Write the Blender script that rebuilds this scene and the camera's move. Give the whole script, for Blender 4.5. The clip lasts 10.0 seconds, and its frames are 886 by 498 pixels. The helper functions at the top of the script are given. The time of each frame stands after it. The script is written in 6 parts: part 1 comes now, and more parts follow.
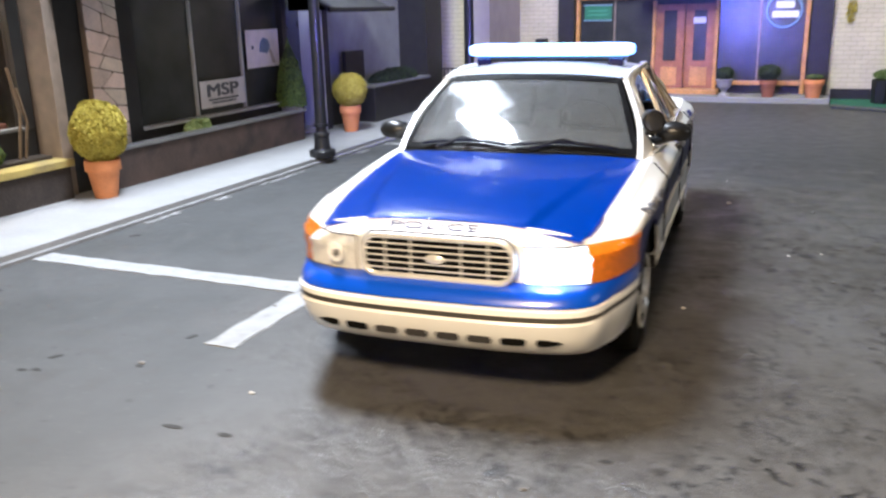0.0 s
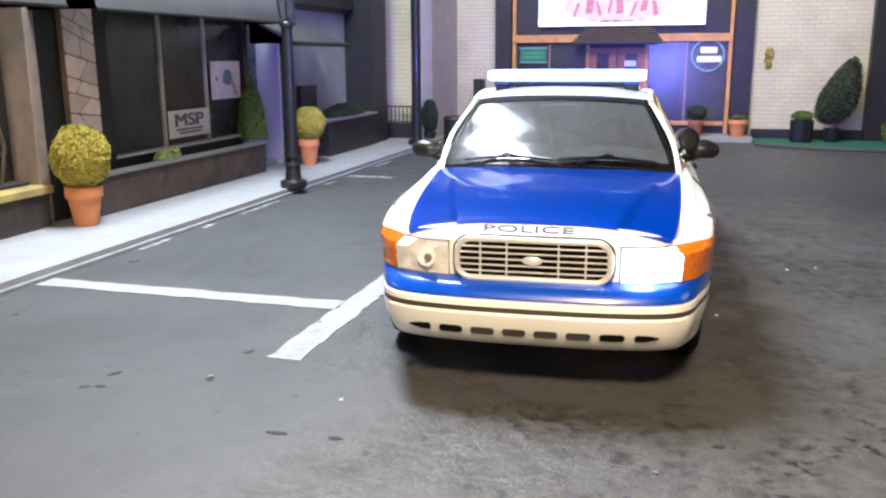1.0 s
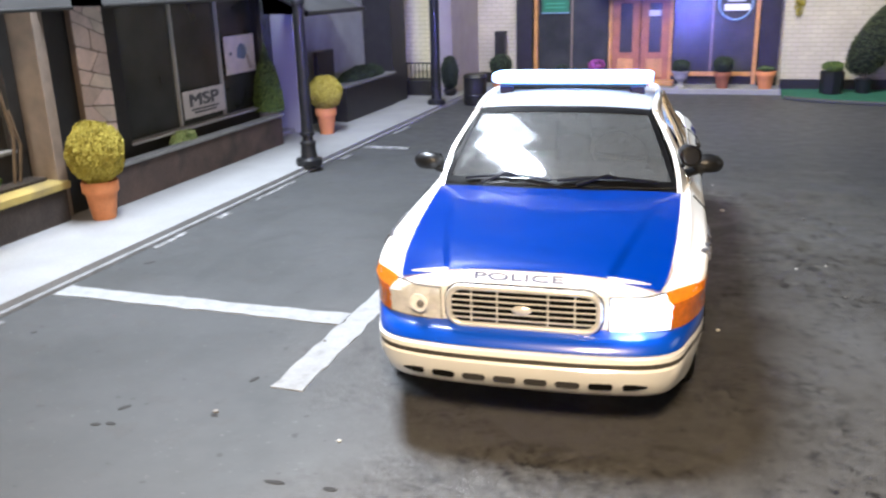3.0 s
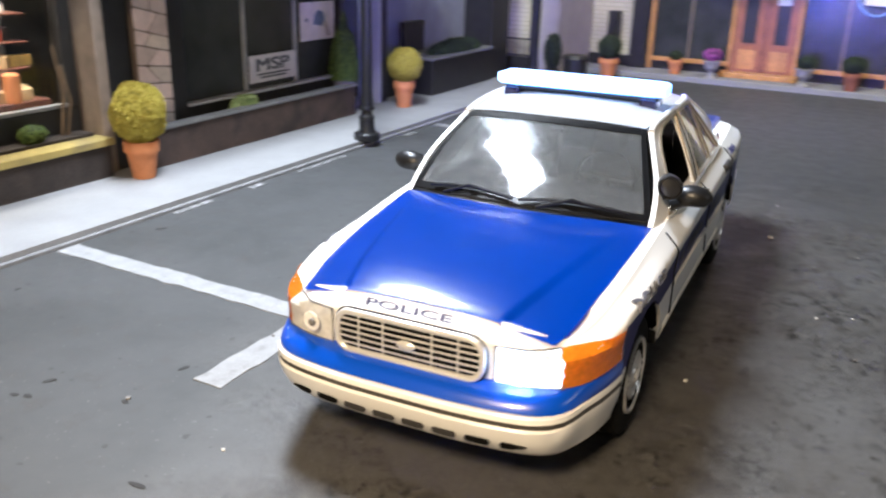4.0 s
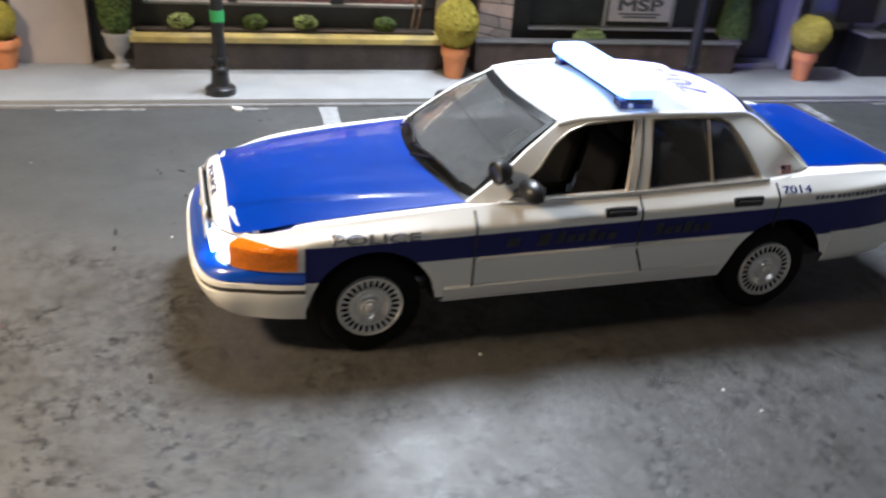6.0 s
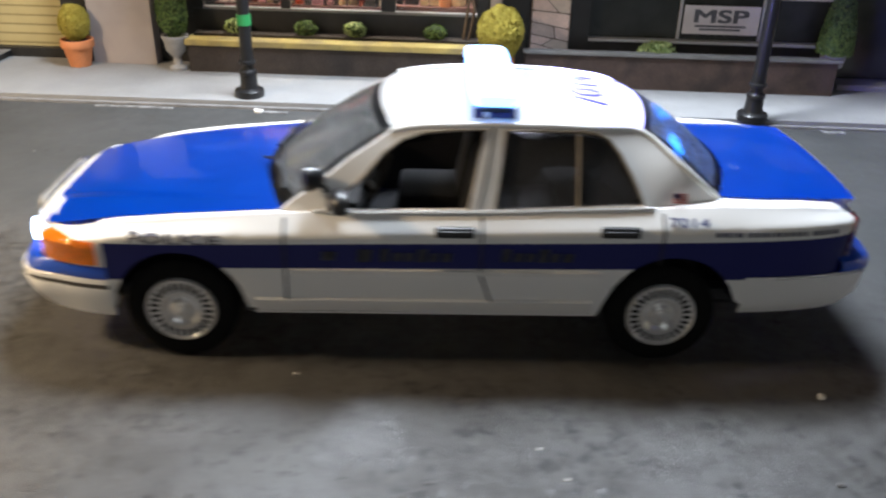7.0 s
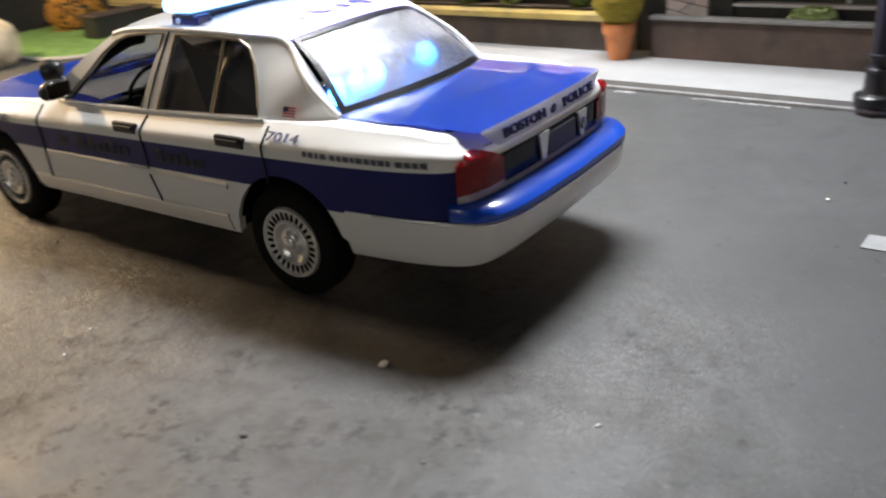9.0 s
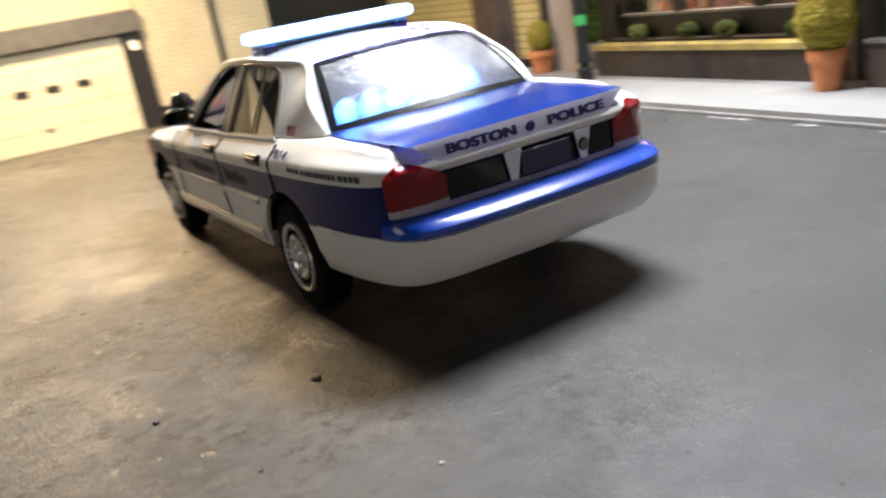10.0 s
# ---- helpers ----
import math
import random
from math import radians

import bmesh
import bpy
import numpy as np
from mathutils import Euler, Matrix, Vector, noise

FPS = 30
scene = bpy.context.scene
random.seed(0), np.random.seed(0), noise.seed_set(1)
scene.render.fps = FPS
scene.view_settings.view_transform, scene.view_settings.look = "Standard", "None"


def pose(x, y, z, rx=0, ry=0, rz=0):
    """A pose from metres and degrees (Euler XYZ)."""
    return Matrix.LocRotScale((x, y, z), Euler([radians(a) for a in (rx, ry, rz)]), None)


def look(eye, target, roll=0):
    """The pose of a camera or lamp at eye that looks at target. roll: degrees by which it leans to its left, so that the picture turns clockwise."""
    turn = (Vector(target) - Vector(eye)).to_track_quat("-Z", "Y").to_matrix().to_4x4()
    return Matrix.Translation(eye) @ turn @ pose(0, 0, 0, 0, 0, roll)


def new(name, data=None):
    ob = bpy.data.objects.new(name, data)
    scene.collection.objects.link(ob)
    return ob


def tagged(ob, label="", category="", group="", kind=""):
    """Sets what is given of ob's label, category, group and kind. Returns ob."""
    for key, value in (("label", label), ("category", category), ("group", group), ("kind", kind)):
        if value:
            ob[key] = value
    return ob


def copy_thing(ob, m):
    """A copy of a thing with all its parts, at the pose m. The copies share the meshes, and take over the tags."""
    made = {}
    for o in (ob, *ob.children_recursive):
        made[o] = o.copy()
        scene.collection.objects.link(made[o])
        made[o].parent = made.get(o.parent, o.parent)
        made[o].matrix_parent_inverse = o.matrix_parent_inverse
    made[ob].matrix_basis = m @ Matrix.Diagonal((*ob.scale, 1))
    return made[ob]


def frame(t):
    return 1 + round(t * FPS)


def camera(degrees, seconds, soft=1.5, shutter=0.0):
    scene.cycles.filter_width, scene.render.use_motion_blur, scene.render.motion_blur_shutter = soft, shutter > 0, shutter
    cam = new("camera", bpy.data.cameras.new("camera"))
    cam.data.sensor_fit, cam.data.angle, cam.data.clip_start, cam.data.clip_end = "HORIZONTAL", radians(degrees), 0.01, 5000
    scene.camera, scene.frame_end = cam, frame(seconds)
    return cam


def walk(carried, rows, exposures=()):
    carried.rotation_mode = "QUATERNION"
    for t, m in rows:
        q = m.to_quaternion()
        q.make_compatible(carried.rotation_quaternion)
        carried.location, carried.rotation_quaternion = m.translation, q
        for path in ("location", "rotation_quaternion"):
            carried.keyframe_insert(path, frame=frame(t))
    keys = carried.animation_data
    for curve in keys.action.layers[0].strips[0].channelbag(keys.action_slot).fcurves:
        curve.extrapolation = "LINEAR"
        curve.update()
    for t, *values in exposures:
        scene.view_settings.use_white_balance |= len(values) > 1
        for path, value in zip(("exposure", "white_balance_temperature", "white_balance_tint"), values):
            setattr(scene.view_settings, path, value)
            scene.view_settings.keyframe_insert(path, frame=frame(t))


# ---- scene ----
cam = camera(55.3, 10.0, soft=2.2, shutter=0.8)
PATH = [
    (0, (1.397, -3.605, 1.873), (0.739, -1.796, 1.327), -1.4),
    (0.5, (0.821, -3.951, 1.855), (0.281, -2.088, 1.368), -0.9),
    (1, (0.499, -4.033, 1.713), (0.07, -2.131, 1.268), -0.3),
    (1.5, (0.348, -4.004, 1.83), (-0.032, -2.093, 1.378), -1.7),
    (2, (0.301, -3.999, 1.994), (-0.056, -2.091, 1.51), -2.5),
    (2.5, (0.379, -3.994, 2.215), (-0.006, -2.11, 1.663), -2.8),
    (2.7, (0.477, -3.978, 2.262), (0.049, -2.113, 1.682), -2.7),
    (3.8, (1.447, -3.267, 2.44), (0.739, -1.521, 1.768), 1.7),
    (4, (1.685, -3.113, 2.5), (0.887, -1.414, 1.813), 1.5),
    (4.5, (2.811, -2.921, 2.688), (1.716, -1.401, 1.986), 3.7),
    (5, (4.03, -2.221, 2.935), (2.645, -1.001, 2.165), 5.6),
    (5.2, (4.396, -1.805, 2.955), (2.935, -0.721, 2.125), 6.4),
    (6.5, (5.558, 1.14, 3.211), (3.798, 1.414, 2.302), 2.6),
    (7, (5.321, 2.451, 3.015), (3.539, 2.492, 2.108), 1.4),
    (7.3, (5.176, 3.292, 2.91), (3.392, 3.229, 2.008), -0.6),
    (7.5, (5.058, 3.884, 2.888), (3.291, 3.741, 1.961), -0.2),
    (8, (4.864, 5.039, 2.784), (3.131, 4.638, 1.869), -3.0),
    (8.5, (4.441, 6.234, 2.491), (2.794, 5.504, 1.621), -2.5),
    (9, (3.908, 7.221, 2.214), (2.456, 6.125, 1.385), -5.3),
    (9.5, (3.21, 7.982, 2.023), (1.979, 6.58, 1.302), -7.1),
    (10, (2.445, 8.487, 1.75), (1.538, 6.812, 1.141), -10.3),
]
# One unit below is a metre of the full-size place; the model stands at 1:18.
S = 1 / 18
CAR_TURN = 3.5
STREET = pose(0, 0, 0, 0, 0, CAR_TURN)


def shrunk(m):
    m = m.copy()
    m.translation = m.translation * S
    return m


walk(cam, [(t, shrunk(STREET @ look(eye, target, roll))) for t, eye, target, roll in PATH],
     [(0.0, 0.06, 5700, 9), (2.5, 0.04, 5700, 9), (4.0, -0.08, 5700, 9), (4.5, -0.2, 5700, 8), (5.0, -0.28, 5700, 8), (6.5, -0.1, 5750, 8), (8.0, 0.0, 5800, 8), (9.0, 0.02, 6400, 10), (10.0, 0.02, 6400, 10)])

# ---- light ----
world = bpy.data.worlds.new("room_light")
world.use_nodes = True
scene.world = world
world.node_tree.nodes["Background"].inputs[0].default_value = (0.80, 0.90, 1.0, 1)
world.node_tree.nodes["Background"].inputs[1].default_value = 0.003


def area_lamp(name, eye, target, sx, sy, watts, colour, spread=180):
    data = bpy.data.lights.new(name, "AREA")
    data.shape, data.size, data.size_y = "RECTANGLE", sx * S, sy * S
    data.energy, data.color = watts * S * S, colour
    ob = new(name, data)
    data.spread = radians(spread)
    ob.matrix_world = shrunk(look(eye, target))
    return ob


area_lamp("ceiling_lamp", (-3.2, 3.05, 7.4), (-3.6, 3.5, 0), 1.3, 4.3, 1950, (0.965, 0.97, 0.98))
area_lamp("warm_ceiling_lamp", (1.3, -5.3, 5.4), (1.25, -4.7, 0), 1.2, 1.2, 1100, (1.0, 0.71, 0.41), 150)
# Added fill that brightens the driver's flank; no window is known there.
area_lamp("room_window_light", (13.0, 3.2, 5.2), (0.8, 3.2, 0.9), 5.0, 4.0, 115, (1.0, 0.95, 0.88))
# Added fill aimed at the bar's end wall, without a lamp behind it.
area_lamp("display_shelf_lamp", (1.0, 9.5, 7.0), (1.0, 14.7, 1.2), 7.0, 1.0, 370, (1.0, 0.88, 0.70), 125)
area_lamp("light_bar_flood", (-0.30, 3.06, 1.60), (-1.6, 14.7, 2.6), 1.1, 0.05, 260, (0.22, 0.20, 1.0), 110)
area_lamp("cafe_lamp", (-5.92, 0.95, 2.40), (-6.45, 0.95, 1.0), 3.1, 0.2, 120, (1.0, 0.87, 0.70), 100)



# ---- materials ----
def nodes_of(m):
    m.use_nodes = True
    return m.node_tree.nodes, m.node_tree.links, m.node_tree.nodes["Principled BSDF"]


def mat(name, colour, rough=0.6, metal=0.0, vary=0.0, vscale=4.0, grain=0.0, gscale=60.0, bump=0.0, bscale=80.0,
        dark=None, dscale=1.5, dlo=0.45, dhi=0.65, coat=0.0, random_tint=0.0, transmission=0.0, emit=None, power=0.0, alpha=1.0):
    """A procedural surface: base colour with large stains, broad variation, fine grain and relief."""
    m = bpy.data.materials.new(name)
    n, l, p = nodes_of(m)
    p.inputs["Base Color"].default_value = (*colour, 1)
    p.inputs["Roughness"].default_value = rough
    p.inputs["Metallic"].default_value = metal
    p.inputs["Coat Weight"].default_value = coat
    p.inputs["Coat Roughness"].default_value = 0.04
    p.inputs["Transmission Weight"].default_value = transmission
    p.inputs["Alpha"].default_value = alpha
    if emit:
        p.inputs["Emission Color"].default_value = (*emit, 1)
        p.inputs["Emission Strength"].default_value = power
    if not (vary or grain or bump or dark or random_tint):
        return m
    tc = n.new("ShaderNodeTexCoord")
    mp = n.new("ShaderNodeMapping")
    mp.inputs["Scale"].default_value = (1 / S, 1 / S, 1 / S)
    l.new(tc.outputs["Object"], mp.inputs["Vector"])

    def noise_tex(scale, detail):
        t = n.new("ShaderNodeTexNoise")
        t.inputs["Scale"].default_value, t.inputs["Detail"].default_value = scale, detail
        l.new(mp.outputs["Vector"], t.inputs["Vector"])
        return t.outputs["Fac"]

    def mix(a, b, fac, kind="MIX"):
        x = n.new("ShaderNodeMix")
        x.data_type, x.blend_type = "RGBA", kind
        for sock, v in ((6, a), (7, b), (0, fac)):
            if isinstance(v, (tuple, float)):
                x.inputs[sock].default_value = v
            else:
                l.new(v, x.inputs[sock])
        return x.outputs[2]

    def ramp(v, lo, hi, a=0.0, b=1.0):
        r = n.new("ShaderNodeMapRange")
        for k, q in ((1, lo), (2, hi), (3, a), (4, b)):
            r.inputs[k].default_value = q
        l.new(v, r.inputs[0])
        return r.outputs[0]

    col = (*colour, 1)
    if dark:
        col = mix(col, (*dark, 1), ramp(noise_tex(dscale, 6), dlo, dhi))
    if vary:
        v = ramp(noise_tex(vscale, 4), 0.3, 0.7, 1 - vary, 1 + vary)
        g = n.new("ShaderNodeCombineColor")
        for k in range(3):
            l.new(v, g.inputs[k])
        col = mix(col, g.outputs[0], 1.0, "MULTIPLY")
    if grain:
        v = ramp(noise_tex(gscale, 3), 0.3, 0.7, 1 - grain, 1 + grain)
        g = n.new("ShaderNodeCombineColor")
        for k in range(3):
            l.new(v, g.inputs[k])
        col = mix(col, g.outputs[0], 1.0, "MULTIPLY")
    if random_tint:
        oi = n.new("ShaderNodeObjectInfo")
        v = ramp(oi.outputs["Random"], 0, 1, 1 - random_tint, 1 + random_tint)
        g = n.new("ShaderNodeCombineColor")
        for k in range(3):
            l.new(v, g.inputs[k])
        col = mix(col, g.outputs[0], 1.0, "MULTIPLY")
    if not isinstance(col, tuple):
        l.new(col, p.inputs["Base Color"])
    if bump:
        b = n.new("ShaderNodeBump")
        b.inputs["Strength"].default_value = bump
        b.inputs["Distance"].default_value = 0.02 * S
        l.new(noise_tex(bscale, 4), b.inputs["Height"])
        l.new(b.outputs["Normal"], p.inputs["Normal"])
    return m


def leaf_mat(name, a, b):
    """Leaves that differ clump by clump between two greens."""
    m = bpy.data.materials.new(name)
    n, l, p = nodes_of(m)
    g = n.new("ShaderNodeNewGeometry")
    x = n.new("ShaderNodeMix")
    x.data_type = "RGBA"
    x.inputs[6].default_value, x.inputs[7].default_value = (*a, 1), (*b, 1)
    l.new(g.outputs["Random Per Island"], x.inputs[0])
    l.new(x.outputs[2], p.inputs["Base Color"])
    p.inputs["Roughness"].default_value = 0.75
    p.inputs["Subsurface Weight"].default_value = 0.0
    return m


WHITE = mat("car_white_paint", (0.86, 0.85, 0.82), 0.32, coat=0.6, vary=0.02, vscale=2)
BLUE = mat("car_blue_paint", (0.006, 0.072, 0.56), 0.28, coat=0.8, vary=0.05, vscale=3)
MOULDING = mat("dull_white_moulding", (0.80, 0.79, 0.76), 0.65, vary=0.05, vscale=5)
GLOSS_BLACK = mat("gloss_black", (0.006, 0.005, 0.006), 0.15, coat=0.5)
TAR = mat("dull_tar", (0.022, 0.021, 0.020), 0.8, vary=0.3, vscale=20)
TRIM = mat("pale_bronze_trim", (0.34, 0.29, 0.22), 0.3, 0.5)
MIRROR = mat("mirror_glass", (0.55, 0.56, 0.58), 0.04, 1.0)
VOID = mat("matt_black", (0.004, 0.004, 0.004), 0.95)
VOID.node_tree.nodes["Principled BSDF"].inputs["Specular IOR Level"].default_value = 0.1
BLACK = mat("black_plastic", (0.012, 0.012, 0.013), 0.35, vary=0.2, vscale=20)
RUBBER = mat("black_rubber", (0.005, 0.005, 0.005), 0.9, vary=0.2, vscale=12)
RUBBER.node_tree.nodes["Principled BSDF"].inputs["Specular IOR Level"].default_value = 0.2
CHROME = mat("chrome", (0.93, 0.92, 0.89), 0.22, 0.55)
SILVER = mat("hubcap_silver", (0.86, 0.85, 0.83), 0.22, 0.45, grain=0.08)
TINT = mat("tinted_glass", (0.48, 0.46, 0.45), 0.02, transmission=1.0)
# Same glass made darker on the far side, so the cabin reads black.
TINT_DEEP = mat("darkened_far_side_glass", (0.20, 0.19, 0.19), 0.02, transmission=1.0)
# Grey diffuse share stands in for the room mirrored in this pane.
PANE_GREY = mat("reflection_grey_glass", (0.37, 0.365, 0.37), 0.08, transmission=0.93, vary=0.1, vscale=3)
FOOT_BLUE = mat("navy_plastic", (0.012, 0.012, 0.09), 0.25, coat=0.5)
BRIGHT = mat("bright_plated_strip", (0.72, 0.72, 0.74), 0.35, 0.15)
HAZY = mat("hazy_rear_glass", (0.60, 0.63, 0.70), 0.43, coat=0.16, transmission=1.0)
HAZY.node_tree.nodes["Principled BSDF"].inputs["IOR"].default_value = 1.22
HAZY.node_tree.nodes["Principled BSDF"].inputs["Specular IOR Level"].default_value = 0.05
HAZY.node_tree.nodes["Principled BSDF"].inputs["Coat Roughness"].default_value = 0.06
CLEAR = mat("windscreen_glass", (0.60, 0.62, 0.63), 0.08, transmission=0.95)
AMBER = mat("amber_lens", (0.90, 0.30, 0.01), 0.15, coat=1.0, grain=0.15, gscale=40, bump=0.3, bscale=40)
RED = mat("red_lens", (0.46, 0.008, 0.013), 0.12, coat=1.0, grain=0.12, gscale=30, bump=0.12, bscale=40)
LAMP_CLEAR = mat("clear_lamp_lens", (0.95, 0.94, 0.91), 0.10, coat=1.0, grain=0.1, gscale=30)
LAMP_GLOW = mat("glowing_lamp_lens", (0.9, 0.92, 0.95), 0.15, emit=(0.72, 0.84, 1.0), power=1.8)
LAMP_LIT = mat("lit_strobe", (0.9, 0.95, 1), 0.3, emit=(0.5, 0.68, 1.0), power=30.0)
BAR_LIT = mat("lit_light_bar", (0.7, 0.8, 0.9), 0.25, emit=(0.20, 0.43, 1.0), power=4.6)
DECK_LIT = mat("lit_deck_led", (0.3, 0.5, 0.9), 0.3, emit=(0.03, 0.24, 1.0), power=30.0)
# Near-black colours stand in for the shade inside the cabin.
INTERIOR = mat("cabin_shade_black", (0.004, 0.004, 0.0045), 0.85, vary=0.2)
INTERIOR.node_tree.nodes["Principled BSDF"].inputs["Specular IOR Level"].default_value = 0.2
DASH = mat("dashboard_shade_black", (0.016, 0.016, 0.018), 0.7)
TEXT_BLUE = mat("navy_lettering", (0.02, 0.025, 0.12), 0.4)
ROOF_INK = mat("faded_navy_ink", (0.07, 0.07, 0.17), 0.5, dark=(0.5, 0.5, 0.53), dscale=5, dlo=0.62, dhi=0.70)
TEXT_FADED = mat("faded_navy_lettering", (0.09, 0.09, 0.17), 0.45)
TEXT_GREY = mat("grey_lettering", (0.11, 0.11, 0.13), 0.4)
FAINT_MARK = mat("faint_grey_lettering", (0.19, 0.19, 0.23), 0.5)
GREY_MARK = mat("worn_grey_lettering", (0.085, 0.088, 0.10), 0.5, vary=0.3, vscale=14)
FLAG_RED = mat("flag_red", (0.5, 0.05, 0.04), 0.5)
PAPER = mat("white_card", (0.78, 0.77, 0.74), 0.7, vary=0.04)



def asphalt():
    """Painted road surface: soft broad tone, patches where dark flecks crowd, fine grit."""
    m = bpy.data.materials.new("painted_asphalt")
    n, l, p = nodes_of(m)
    tc, mp = n.new("ShaderNodeTexCoord"), n.new("ShaderNodeMapping")
    mp.inputs["Scale"].default_value = (1 / S, 1 / S, 1 / S)
    l.new(tc.outputs["Object"], mp.inputs["Vector"])

    def fac(scale, detail, lo, hi, a=0.0, b=1.0, rough=0.5):
        t, r = n.new("ShaderNodeTexNoise"), n.new("ShaderNodeMapRange")
        t.inputs["Scale"].default_value, t.inputs["Detail"].default_value, t.inputs["Roughness"].default_value = scale, detail, rough
        l.new(mp.outputs["Vector"], t.inputs["Vector"])
        for k, q in ((1, lo), (2, hi), (3, a), (4, b)):
            r.inputs[k].default_value = q
        l.new(t.outputs["Fac"], r.inputs[0])
        return r.outputs[0]

    def times(a, b):
        q = n.new("ShaderNodeMath")
        q.operation = "MULTIPLY"
        l.new(a, q.inputs[0])
        l.new(b, q.inputs[1])
        return q.outputs[0]

    def blend(a, b, f):
        x = n.new("ShaderNodeMix")
        x.data_type = "RGBA"
        for sock, v in ((6, a), (7, b), (0, f)):
            if isinstance(v, tuple):
                x.inputs[sock].default_value = v
            else:
                l.new(v, x.inputs[sock])
        return x.outputs[2]

    # lane mask: real flecks crowd here; its tone also evens out the lamps' falloff
    sep, wob, lane = n.new("ShaderNodeSeparateXYZ"), n.new("ShaderNodeMath"), n.new("ShaderNodeMapRange")
    l.new(mp.outputs["Vector"], sep.inputs[0])
    wob.operation = "ADD"
    l.new(sep.outputs["X"], wob.inputs[0])
    l.new(fac(0.5, 4, 0.2, 0.8, -1.6, 1.6), wob.inputs[1])
    for k, q in ((1, -1.7), (2, 0.5), (3, 0.0), (4, 1.0)):
        lane.inputs[k].default_value = q
    lane.interpolation_type = "SMOOTHSTEP"
    l.new(wob.outputs[0], lane.inputs[0])
    # fewer flecks beyond the bays, and a tone that holds the lighting there
    far_wob, far = n.new("ShaderNodeMath"), n.new("ShaderNodeMapRange")
    far_wob.operation = "ADD"
    l.new(sep.outputs["Y"], far_wob.inputs[0])
    l.new(fac(0.7, 4, 0.2, 0.8, -1.5, 1.5), far_wob.inputs[1])
    for k, q in ((1, 4.5), (2, 8.0), (3, 1.0), (4, 0.12)):
        far.inputs[k].default_value = q
    far.interpolation_type = "SMOOTHSTEP"
    l.new(far_wob.outputs[0], far.inputs[0])
    # dark tone ends near the car's shadow edge, so it partly paints that shade
    side = n.new("ShaderNodeMapRange")
    for k, q in ((1, 1.2), (2, 2.2), (3, 1.0), (4, 0.42)):
        side.inputs[k].default_value = q
    side.interpolation_type = "SMOOTHSTEP"
    l.new(wob.outputs[0], side.inputs[0])
    stained_shade = times(times(lane.outputs[0], far.outputs[0]), side.outputs[0])
    far_tone = n.new("ShaderNodeMath")
    far_tone.operation = "SUBTRACT"
    far_tone.inputs[0].default_value = 1.0
    l.new(far.outputs[0], far_tone.inputs[1])
    crowd = fac(0.8, 4, 0.40, 0.56, 0.38, 1.0)
    # bay, lane, patch and far tones carry part of the street's uneven lighting
    col = blend((0.060, 0.062, 0.063, 1), (0.047, 0.049, 0.049, 1), fac(0.8, 5, 0.4, 0.65))
    col = blend(col, (0.106, 0.107, 0.108, 1), times(lane.outputs[0], far.outputs[0]))
    col = blend(col, (0.076, 0.074, 0.071, 1), stained_shade)
    col = blend(col, (0.062, 0.065, 0.069, 1), times(lane.outputs[0], far_tone.outputs[0]))
    spread = times(times(crowd, fac(2.2, 5, 0.44, 0.58)), times(lane.outputs[0], far.outputs[0]))
    crowd = times(crowd, stained_shade)
    col = blend(col, (0.030, 0.027, 0.024, 1), times(crowd, fac(7.0, 10, 0.46, 0.60, 0, 0.75, 0.74)))
    col = blend(col, (0.010, 0.009, 0.009, 1), times(spread, fac(12.0, 7, 0.525, 0.57, 0, 0.95, 0.68)))
    col = blend(col, (0.105, 0.102, 0.096, 1), times(spread, fac(9.0, 6, 0.57, 0.63, 0, 0.7, 0.6)))
    col = blend(col, (0.052, 0.050, 0.048, 1), fac(5.5, 6, 0.57, 0.64, 0, 0.6, 0.65))
    col = blend(col, (0.16, 0.16, 0.16, 1), fac(26.0, 2, 0.66, 0.76, 0, 0.5))
    col = blend(col, (0.03, 0.028, 0.027, 1), fac(10.0, 1, 0.735, 0.76, 0, 0.85))
    l.new(col, p.inputs["Base Color"])
    # smooth paint is dull, the rough patch has a greasy shine on its bumps
    shine = n.new("ShaderNodeMix")
    shine.data_type = "FLOAT"
    l.new(times(lane.outputs[0], far.outputs[0]), shine.inputs[0])
    l.new(fac(5.0, 4, 0.3, 0.7, 0.52, 0.66), shine.inputs[2])
    l.new(fac(3.0, 6, 0.35, 0.65, 0.30, 0.52), shine.inputs[3])
    l.new(shine.outputs[0], p.inputs["Roughness"])
    p.inputs["Specular IOR Level"].default_value = 0.5
    fine, coarse = n.new("ShaderNodeBump"), n.new("ShaderNodeBump")
    fine.inputs["Strength"].default_value, fine.inputs["Distance"].default_value = 0.08, 0.006 * S
    l.new(fac(70.0, 5, 0.2, 0.8), fine.inputs["Height"])
    coarse.inputs["Strength"].default_value, coarse.inputs["Distance"].default_value = 0.32, 0.022 * S
    l.new(times(crowd, fac(11.0, 8, 0.38, 0.62, 0, 1, 0.72)), coarse.inputs["Height"])
    l.new(fine.outputs["Normal"], coarse.inputs["Normal"])
    l.new(coarse.outputs["Normal"], p.inputs["Normal"])
    return m


ASPHALT = asphalt()
WALKWAY = mat("pale_concrete", (0.262, 0.264, 0.266), 0.8, vary=0.07, vscale=2.5, grain=0.05, gscale=40, bump=0.15, bscale=60, dark=(0.25, 0.25, 0.26), dscale=1.7, dlo=0.55, dhi=0.75)
TAPE = mat("worn_white_road_paint", (0.27, 0.275, 0.28), 0.7, vary=0.10, vscale=8, grain=0.08, dark=(0.20, 0.20, 0.20), dscale=9, dlo=0.55, dhi=0.75)
